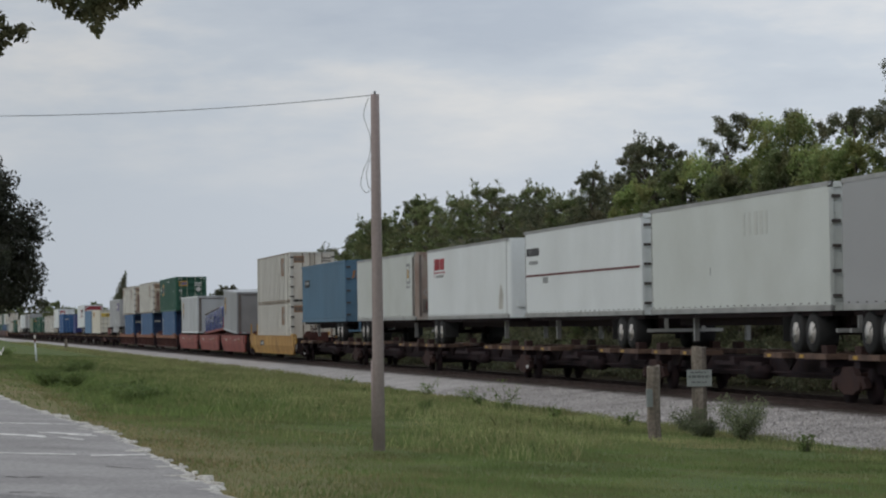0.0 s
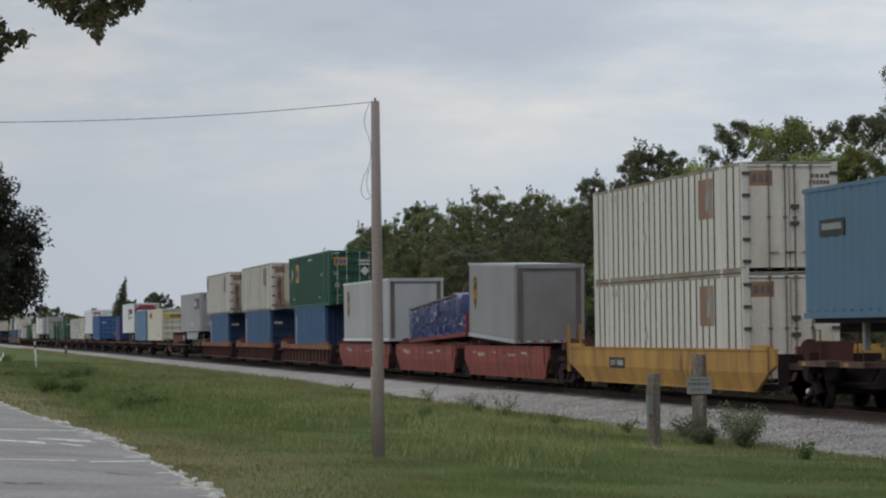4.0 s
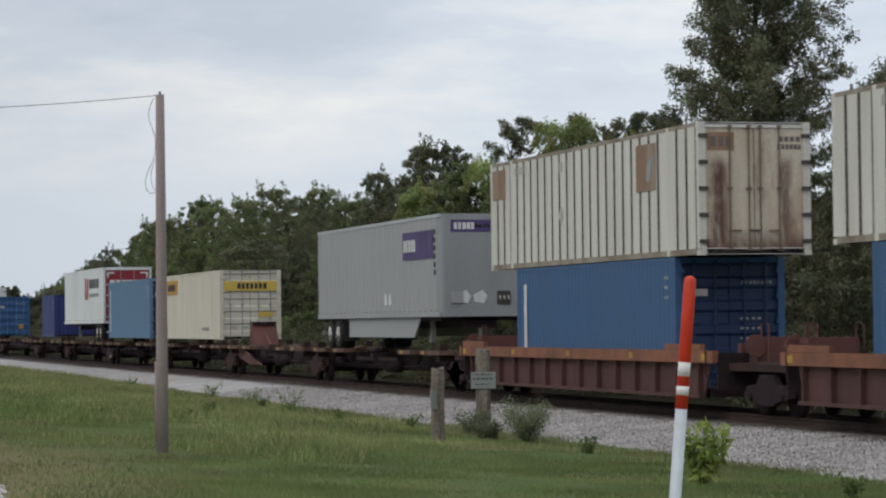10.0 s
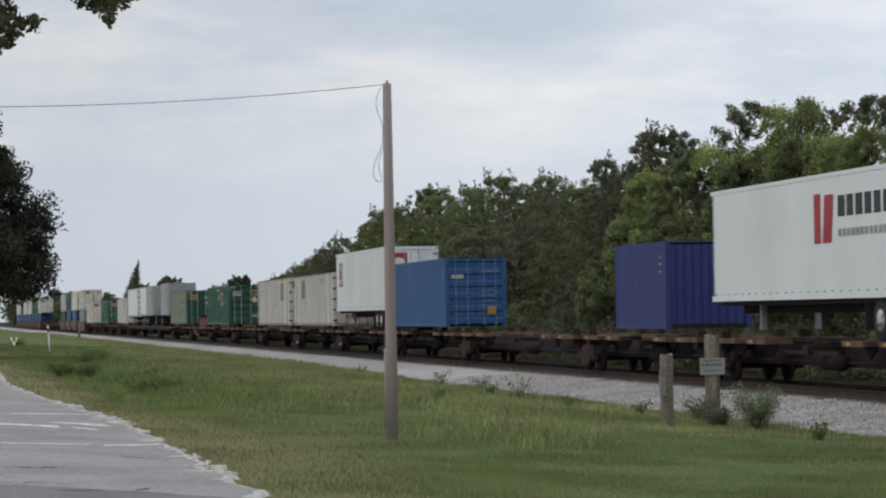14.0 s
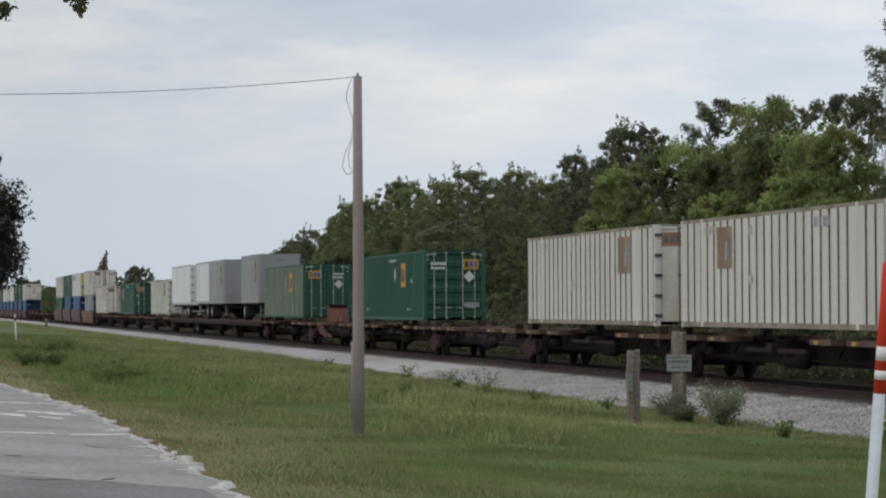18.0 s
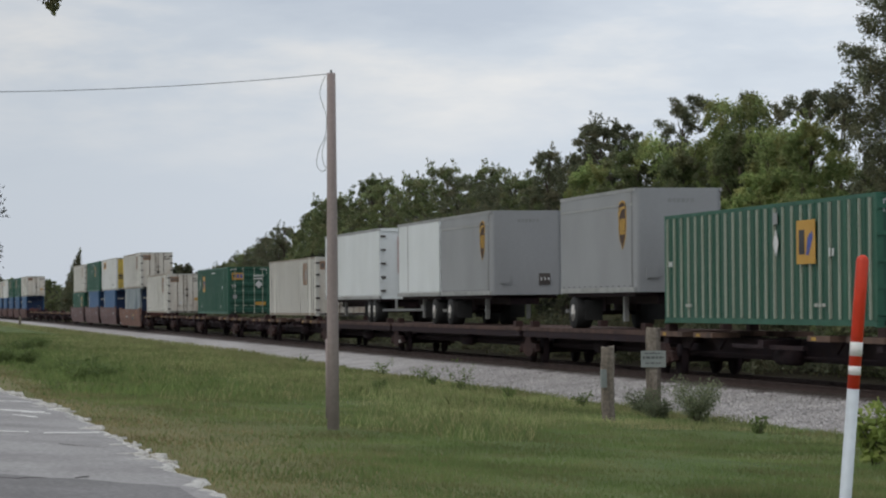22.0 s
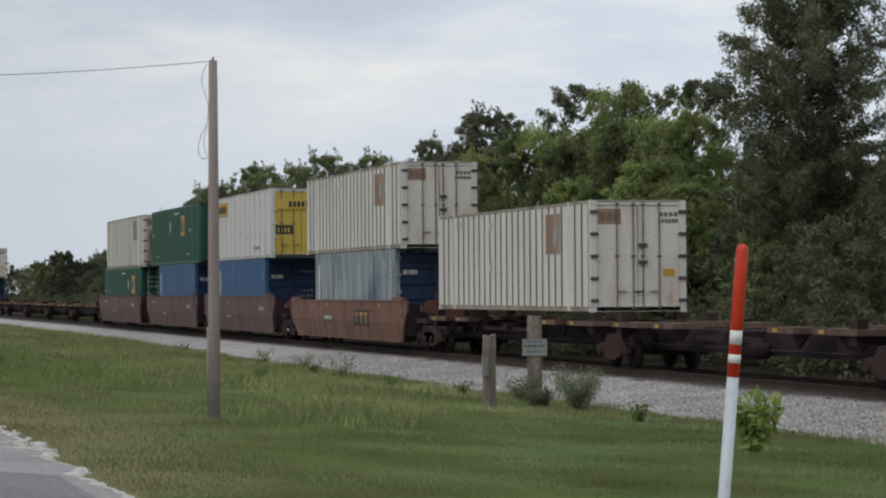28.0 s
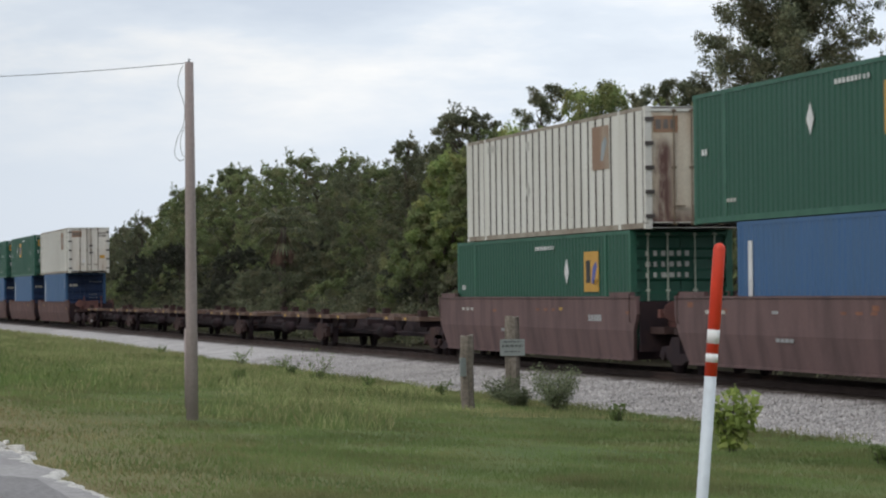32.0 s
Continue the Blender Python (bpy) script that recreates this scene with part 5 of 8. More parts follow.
def make_grass():
    """Blades over the verge: short where it is mown, long in the strip below the track."""
    rng = np.random.default_rng(77)

    def blades(name, n, x, y, h, w, mat, label, corners):
        z = np.where(y < -22.18, 0.35, np.where(y > -6.18, -0.45, 0.35 - 0.05 * (y + 22.18))) - 0.02
        a = rng.random(n) * 6.28
        lean = h * (0.15 + 0.5 * rng.random(n))
        b = rng.random(n) * 6.28
        p = np.stack([x, y, z], 1)
        s = np.stack([np.cos(a) * w, np.sin(a) * w, np.zeros(n)], 1)
        tip = p + np.stack([np.cos(b) * lean, np.sin(b) * lean, h], 1)
        mid = p + np.stack([np.cos(b) * lean * 0.35, np.sin(b) * lean * 0.35, h * 0.6], 1)
        v = np.stack([p - s, p + s, tip] if corners == 3 else [p - s, p + s, mid + s * 0.7, tip, mid - s * 0.7], 1).reshape(-1, 3)
        q = np.arange(n * corners).reshape(-1, corners)
        ob = array_object(name, v, q, mat)
        tagged(ob, label, "grass", kind="stuff")

    def patch(x, y):
        return np.sin(x * 0.31 + 1.3 * np.sin(y * 0.5)) * np.sin(y * 0.63 + 0.9 * np.sin(x * 0.21))
    n = 470000
    x = -24 - 190 * rng.random(n) ** 2.3
    y = -20.3 + 15.2 * rng.random(n)
    edge = np.interp(x, [-400, -160, -112, -76, -64, -55, -50, -43, -27, -10], [-19.3, -20.0, -20.1, -20.35, -20.0, -19.5, -19.2, -19.0, -18.98, -18.6])
    h = (0.035 + 0.05 * rng.random(n) ** 1.5) * (1 + 0.28 * patch(x, y) + 0.22 * patch(x * 2.7 + 1, y * 2.9)) * (1 + np.abs(x) / 160)
    keep = rng.random(n) < (0.92 + 0.08 * patch(x * 1.7 + 3, y * 1.3)) * np.clip((y - edge) / 3.6 + 0.3 * patch(x * 0.6, y), 0.15, 1) * (y > edge + 0.05)
    x, y, h = x[keep], y[keep], h[keep]
    n = len(x)
    blades("mown_grass", n, x, y, h, (0.005 + 0.004 * rng.random(n)) * (1 + np.abs(x) / 60), M["grass"], "short green grass of the verge", 3)
    n = 80000
    x = -40 - 150 * rng.random(n) ** 1.35
    y = -16.5 + 12.2 * rng.random(n)
    rough = patch(x, y) + 0.9 * rng.random(n) + 0.5 * np.clip(-(x + 60) / 40, -0.4, 1)
    keep = (rough > 0.35) & ((y + 15.5) * 3.5 < -(x + 30)) & (y < -5.7 + 0.3 * np.sin(x * 0.8))
    x, y = x[keep], y[keep]
    n = len(x)
    h = (0.08 + 0.20 * rng.random(n) ** 2) * (1 + 0.25 * patch(x * 2.3, y * 2))
    w = (0.004 + 0.003 * rng.random(n)) * (1 + np.abs(x) / 90)
    half = rng.random(n) < 0.5
    blades("long_grass", int(half.sum()), x[half], y[half], h[half], w[half], M["grass_seed"], "long pale seeding grass below the ballast", 5)
    half = ~half
    blades("long_grass", int(half.sum()), x[half], y[half], h[half], w[half], M["grass"], "long green grass below the ballast", 5)
    n = 34000
    x = -100 - 400 * rng.random(n) ** 1.8
    y = -7.6 + (2.0 + 1.4 * np.clip(-(x + 100) / 40, 0, 1)) * rng.random(n)
    blades("long_grass", n, x, y, 0.12 + 0.22 * rng.random(n), 0.012 * (1 + np.abs(x) / 120), M["grass_seed"], "tall yellowish grass beside the distant ballast", 3)
    n = 90000
    x = -48 - 150 * rng.random(n) ** 1.2
    y = -12.6 + 7.1 * rng.random(n) ** 0.75
    keep = patch(x * 0.9 + 2, y * 1.1) + 1.1 * rng.random(n) > 0.2
    x, y = x[keep], y[keep]
    n = len(x)
    blades("verge_grass", n, x, y, (0.05 + 0.09 * rng.random(n) ** 1.5) * (1 + np.abs(x) / 200), 0.006 * (1 + np.abs(x) / 70), M["grass_seed"], "yellowish olive grass below the ballast", 3)
    # darker weeds among the grass, and tufts that creep up into the ballast
    n = 22000
    x = -58 - 62 * rng.random(n)
    y = -16.6 + 1.5 * rng.normal(size=n) + 0.02 * (x + 80)
    keep = (patch(x * 1.9, y * 1.6) + 0.5 * rng.random(n) > 0.1) & (y > -18.6) & (y < -12)
    x, y = x[keep], y[keep]
    n = len(x)
    blades("weed", n, x, y, (0.10 + 0.20 * rng.random(n) ** 1.6), 0.006 * (1 + np.abs(x) / 80), M["weed"], "darker green weeds standing in the verge", 5)
    n = 26000
    x = -40 - 85 * rng.random(n)
    y = -5.75 + 0.45 * rng.normal(size=n) + 0.3 * np.sin(x * 0.9) + 0.25 * np.sin(x * 2.3)
    keep = (np.sin(x * 1.7) + np.sin(x * 0.43 + 1) + 1.4 * rng.random(n) > 0.5) & (y < -4.7)
    x, y = x[keep], y[keep]
    n = len(x)
    blades("grass_tuft", n, x, y, (0.05 + 0.12 * rng.random(n) ** 1.7), 0.005 * (1 + np.abs(x) / 80), M["grass_seed"], "tufts of long grass creeping into the ballast", 5)
    n = 38000
    x = -25 - 75 * rng.random(n) ** 1.2
    y = -19.1 + (4.2 + 1.4 * patch(x * 0.5, x * 0.3)) * rng.random(n) ** 1.2
    blades("dry_grass", n, x, y, 0.03 + 0.045 * rng.random(n), 0.006 * (1 + np.abs(x) / 60), M["grass_dry"], "dry straw-coloured grass by the road edge", 3)


make_woods()
make_tall_trees()
make_far_trees()
make_near_oaks()
make_grass()
make_bush("bush", "small grey-green bush at the foot of the ballast", (-53.0, -6.1, -0.47), 0.85, 1.45, 2300, 0.05, M["leaf_grey"], 61, stems=20)
make_bush("weed_clump", "low green weeds round the old posts", (-57.3, -6.0, -0.47), 0.55, 0.95, 1000, 0.05, M["leaf_grey"], 62, stems=14)
make_bush("weed_clump", "low dark green weeds beside the sign post", (-54.9, -6.35, -0.45), 0.36, 1.0, 1200, 0.05, M["leaf_grey"], 63, stems=12)
make_bush("leafy_shrub", "fresh yellow-green shrub in the grass", (-36.2, -8.6, -0.33), 0.86, 0.9, 300, 0.15, M["leaf_shrub"], 64, stems=16)
for i, (bx, by, bh) in enumerate([(-84, -5.6, 0.5), (-79, -6.3, 0.45), (-66, -7.0, 0.35), (-33.4, -7.6, 0.32), (-90, -5.8, 0.6), (-103, -6.5, 0.55), (-73, -6.7, 0.85), (-61.5, -6.3, 0.4), (-47.5, -6.6, 0.35), (-70, -9.5, 0.35)]):
    make_bush("weed_clump", "tall green weeds standing in the verge", (bx, by, ground_z(by) - 0.03), bh, bh * 1.5, 110, 0.075, M["weed"], 70 + i, stems=7)

for i, (bx, by, bh, bw) in enumerate([(-87.0, -18.4, 0.55, 1.1), (-87.8, -17.7, 0.5, 1.2), (-68.8, -17.2, 0.42, 1.3), (-72.5, -16.4, 0.36, 1.2), (-79.0, -16.6, 0.34, 1.5), (-112, -16.5, 0.55, 1.6), (-128, -15.0, 0.6, 1.8)]):
    make_bush("weed_clump", "low broad mass of dark green weeds in the verge", (bx, by, ground_z(by) - 0.03), bh, bw, 900, 0.075, M["weed"], 90 + i, stems=9)

# ---- pole, posts, markers ----
def make_pole():
    t = thing("utility_pole", "grey weathered wooden utility pole without crossarm", "pole")
    g = Geo().tube([(0, 0, -0.5), (0.01, 0.0, 1.7), (0.02, 0, 3.6), (0.03, 0.0, 5.63)], [0.098, 0.092, 0.082, 0.068], 14)
    part("shaft", g, M["pole_wood"], t, "", True)
    part("ground_wire_moulding", Geo().tube([(-0.02, -0.085, 0.2), (-0.01, -0.082, 1.45)], 0.035, 6), M["pole_wood"], t, "wooden strip over the ground wire", True)
    part("cap_bolt", Geo().tube([(0.03, 0, 5.6), (0.03, 0, 5.68)], 0.02, 6), M["wire"], t)
    loop = [(0.02, -0.10, 5.58), (0.02, -0.18, 5.3), (0.02, -0.08, 4.95), (0.02, -0.10, 4.65), (0.02, -0.20, 4.42), (0.02, -0.24, 4.2), (0.02, -0.16, 4.08), (0.02, -0.09, 4.12)]
    part("hanging_wire", Geo().tube(smooth_line(loop), 0.005, 5), M["wire"], t, "loose grey wire looped down the pole")
    loop = [(0.03, -0.08, 4.62), (0.03, -0.15, 4.40), (0.03, -0.13, 4.2), (0.03, -0.08, 4.14)]
    part("hanging_wire", Geo().tube(smooth_line(loop), 0.0045, 5), M["wire"], t)
    t.location = (-42.59, -15.2, 0.0)
    w = thing("overhead_wire", "thin sagging wire strung from the pole across the road", "cable")
    pts = []
    for i in range(33):
        y = -15.22 - 12.9 * i / 32
        pts.append((-42.57, y, 5.285 + 0.0085 * (y + 21.5) ** 2))
    part("strand", Geo().tube(pts, 0.006, 5), M["wire"], w)
    far = thing("utility_pole", "grey wooden pole on the far side of the road", "pole")
    part("shaft", Geo().tube([(0, 0, -0.5), (0, 0, 5.6)], [0.1, 0.07], 12), M["pole_wood"], far, "", True)
    far.location = (-42.57, -28.3, 0.35)


def smooth_line(pts, k=5):
    """A smooth line through points."""
    out = []
    p = [Vector(a) for a in pts]
    for i in range(len(p) - 1):
        a, b, c, d = p[max(i - 1, 0)], p[i], p[i + 1], p[min(i + 2, len(p) - 1)]
        for j in range(k):
            t = j / k
            out.append(0.5 * ((2 * b) + (c - a) * t + (2 * a - 5 * b + 4 * c - d) * t * t + (3 * b - a - 3 * c + d) * t ** 3))
    return out + [p[-1]]


def rough_post(h, w, seed):
    """A squared timber post with worn, uneven sides and a split top."""
    rnd = random.Random(seed)
    g = Geo()
    rings, k = 9, 8
    v, f = [], []
    for i in range(rings):
        z = -0.4 + (h + 0.4) * i / (rings - 1)
        for j in range(k):
            a = 2 * math.pi * (j + 0.5) / k
            r = w * 0.54 * (1 + 0.06 * rnd.uniform(-1, 1)) * (0.93 if i == rings - 1 else 1)
            cx, cy = math.cos(a), math.sin(a)
            m = max(abs(cx), abs(cy))
            v.append((r * cx / m ** 0.7 + 0.012 * math.sin(i), r * cy / m ** 0.7, z + (rnd.uniform(-0.03, 0.015) if i == rings - 1 else 0)))
    for i in range(rings - 1):
        for j in range(k):
            f.append((i * k + j, i * k + (j + 1) % k, (i + 1) * k + (j + 1) % k, (i + 1) * k + j))
    f.append(tuple((rings - 1) * k + j for j in range(k)))
    return g.add(v, f)


def make_posts():
    a = thing("old_post", "short weathered timber post standing in grass", "post")
    part("timber", rough_post(1.47, 0.235, 3), M["post_wood"], a)
    part("tag_plate", Geo().box(0.06, 0.09, -0.21, -0.07, 0.66, 1.02), M["sign"], a, "small grey plate nailed to the post")
    a.matrix_basis = pose(-52.2, -8.15, -0.35, 0, -0.6, 18)
    b = thing("sign_post", "thick weathered timber post carrying a small sign", "sign post")
    part("timber", rough_post(1.86, 0.31, 4), M["post_wood"], b)
    s = part("sign_board", Geo().box(0.17, 0.185, -0.275, 0.275, 0.98, 1.35), M["sign"], b, "faded grey-green notice board")
    for k, (z, h, wd) in enumerate([(1.275, 0.028, 0.40), (1.17, 0.055, 0.46), (1.06, 0.028, 0.36)]):
        rnd = random.Random(k)
        y = -wd / 2
        while y < wd / 2:
            n = rnd.uniform(0.04, 0.10)
            part("text_bar", Geo().box(0.186, 0.1885, y, min(y + n, wd / 2), z, z + h), M["sign_ink"], s)
            y += n + 0.02
    part("bolt", Geo().tube([(0.18, 0, 1.31), (0.196, 0, 1.31)], 0.012, 6), M["steel_dark"], s)
    b.matrix_basis = pose(-58.9, -5.3, -0.45, 0, 0, -15)
    for (x, y, h, name, lab) in [(-336, -2.6, 1.2, "old_post", "short dark timber post beside the track")]:
        c = thing(name, lab, "post")
        part("timber", rough_post(h, 0.3, 7), M["post_wood"], c)
        c.location = (x, -5.5, -0.45)


def make_marker(at, height, r, lean, name_label, s=1.0):
    """A slim flexible line marker: white tube, orange top, white bands."""
    t = thing("marker_post", name_label, "marker post")
    def tube(z0, z1, rr, cap=False):
        pts, rad = [(0, 0, z0), (0, 0, z1)], [rr, rr]
        if cap:
            pts += [(0, 0, z1 + rr * 0.55), (0, 0, z1 + rr * 0.9), (0, 0, z1 + rr)]
            rad += [rr * 0.85, rr * 0.45, rr * 0.05]
        return Geo().tube(pts, rad, 20)
    part("tube", tube(-0.3, height - 0.62 * s, r * 0.97), M["white_plastic"], t, "plain white plastic tube", True)
    u = part("orange_sleeve", tube(height - 0.63 * s, height - r, r, True), M["orange"], t, "bright orange rounded top sleeve", True)
    part("band", tube(height - 0.476 * s, height - 0.41 * s, r * 1.012), M["reflective_white"], u, "white reflective band", True)
    part("band", tube(height - 0.565 * s, height - 0.523 * s, r * 1.012), M["reflective_white"], u, "white reflective band", True)
    part("collar", tube(-0.05, 0.04, r * 1.35), M["steel_dark"], t, "", True)
    t.matrix_basis = pose(*at, *lean)


make_pole()
make_posts()
make_marker((-12.25, -17.82, 0.127 + 0.022), 2.07, 0.0295, (-4.4, 1.63, 0), "leaning white marker post with orange top and white bands", 1.0)


def far_markers():
    t = thing("marker_post", "white marker post with a dark red band far down the verge", "marker post")
    part("tube", Geo().tube([(0, 0, -0.3), (0, 0, 1.22)], 0.05, 12), M["white_plastic"], t, "", True)
    part("band", Geo().tube([(0, 0, 1.2), (0, 0, 1.42)], 0.054, 12), M["hitch_red"], t, "dark red band", True)
    part("cap", Geo().tube([(0, 0, 1.42), (0, 0, 1.6), (0, 0, 1.63)], [0.052, 0.052, 0.02], 12), M["reflective_white"], t, "", True)
    t.matrix_basis = pose(-160.9, -15.9, 0.04, 3.5, 0, 0)
    q = thing("forked_stake", "low white forked stake standing among weeds", "stake")
    part("foot", Geo().tube([(0, 0, -0.2), (0, 0, 0.3)], [0.11, 0.09], 8), M["reflective_white"], q, "", True)
    for s in (-1, 1):
        part("prong", Geo().tube([(0, s * 0.03, 0.25), (0, s * 0.17, 0.42), (0, s * 0.19, 0.66)], [0.07, 0.06, 0.045], 8), M["reflective_white"], q, "", True)
    q.location = (-205.0, -16.8, ground_z(-16.8))


far_markers()
make_bush("weed_clump", "dark weeds round the white stake", (-206.0, -16.6, ground_z(-16.6) - 0.03), 0.5, 2.2, 700, 0.12, M["weed"], 120, stems=10)

# ---- the train: every car, container and trailer keeps its place along it ----
TRAIN = []
GROUP_BOX, GROUP_TRAILER, GROUP_CAR = "containers on the train", "trailers on the train", "cars of the train"
W2 = 1.30                 # half the width of a container


def ride(ob, u, z, tilt=0.0):
    """Note where a thing rides: u metres along the line at the clip's start."""
    TRAIN.append((ob, u, z, tilt))
    ob.matrix_basis = pose(u, 0, z, 0, tilt, 0)
    return ob


def ribbed_sheet(length, z0, z1, y, step, depth, flat, side):
    """A sheet with upright ribs, its outer faces at y; side -1 faces the camera's side."""
    n = max(2, round(length / step))
    p = length / n
    xs = []
    for i in range(n):
        a = -length / 2 + i * p
        e = p * (1 - flat) / 4
        xs += [(a + e, 0), (a + e + p * flat, 0), (a + 2 * e + p * flat, 1), (a + p, 1)]
    xs = [(-length / 2, 1)] + xs
    v, f = [], []
    for x, d in xs:
        yy = y - side * depth * d
        v += [(x, yy, z0), (x, yy, z1)]
    for i in range(len(xs) - 1):
        q = (2 * i, 2 * i + 2, 2 * i + 3, 2 * i + 1)
        f.append(q if side < 0 else q[::-1])
    return Geo().add(v, f)


def bars(parent, x0, x1, z0, z1, y, mat, n, seed=1, name="lettering_bar", end=False, gap=0.25):
    """A row of upright bars in place of lettering, on the side (or on the end when end is set)."""
    rnd = random.Random(seed)
    w = (x1 - x0) / n
    for i in range(n):
        a, b = x0 + w * i, x0 + w * (i + 1 - gap * rnd.uniform(0.7, 1.3))
        g = Geo().box(y, y + 0.006, a, b, z0, z1) if end else Geo().box(a, b, y - 0.006, y, z0, z1)
        part(name, g, mat, parent)


def side_plate(name, parent, x0, x1, z0, z1, y, mat, label="", proud=0.006):
    return part(name, Geo().box(x0, x1, y - proud, y, z0, z1), mat, parent, label)


def end_plate(name, parent, y0, y1, z0, z1, x, mat, label="", proud=0.006):
    return part(name, Geo().box(x, x + proud, y0, y1, z0, z1), mat, parent, label)


def doors(c, L, H, mat, frame_mat, rod_mat, kind, x_out, rods):
    """The two doors of the leading end, with lock rods, handles and hinges."""
    w = W2 - 0.09
    z0, z1 = 0.16, H - 0.13
    for s in (-1, 1):
        y0, y1 = (-w, -0.012) if s < 0 else (0.012, w)
        g = Geo()
        if kind == "ribbed":
            n = 5
            zs = [z0 + (z1 - z0) * k / n for k in range(n + 1)]
            prof = []
            for a, b in zip(zs, zs[1:]):
                q = (b - a) / 5
                prof += [(x_out, a), (x_out, a + 1.6 * q), (x_out - 0.045, a + 2.2 * q), (x_out - 0.045, a + 4.4 * q), (x_out, a + 5 * q - 0.001)]
            v, f = [], []
            for x, z in prof:
                v += [(x, y0, z), (x, y1, z)]
            for i in range(len(prof) - 1):
                f.append((2 * i, 2 * i + 1, 2 * i + 3, 2 * i + 2))
            g.add(v, f)
            g.box(x_out - 0.09, x_out - 0.05, y0, y1, z0, z1)
        else:
            g.box(x_out - 0.06, x_out, y0, y1, z0, z1)
        d = part("door", g, mat, c)
        for k in rods:
            y = y0 + (y1 - y0) * (k if s < 0 else 1 - k)
            g = Geo().tube([(x_out + 0.035, y, 0.08), (x_out + 0.035, y, H - 0.06)], 0.02, 6)
            for z in (0.12, H * 0.5, H - 0.1):
                g.box(x_out, x_out + 0.06, y - 0.05, y + 0.05, z - 0.03, z + 0.03)
            part("lock_rod", g, rod_mat, d)
            part("door_handle", Geo().box(x_out + 0.02, x_out + 0.06, y - 0.02, y + 0.26 * -s, 0.52, 0.55), rod_mat, d)
        yh = s * (W2 - 0.05)
        for k in range(5):
            z = 0.3 + (H - 0.6) * k / 4
            part("hinge", Geo().box(x_out + 0.045, x_out + 0.085, yh - 0.055 if s < 0 else yh - 0.16, yh + 0.16 if s < 0 else yh + 0.055, z - 0.045, z + 0.045), frame_mat, d)


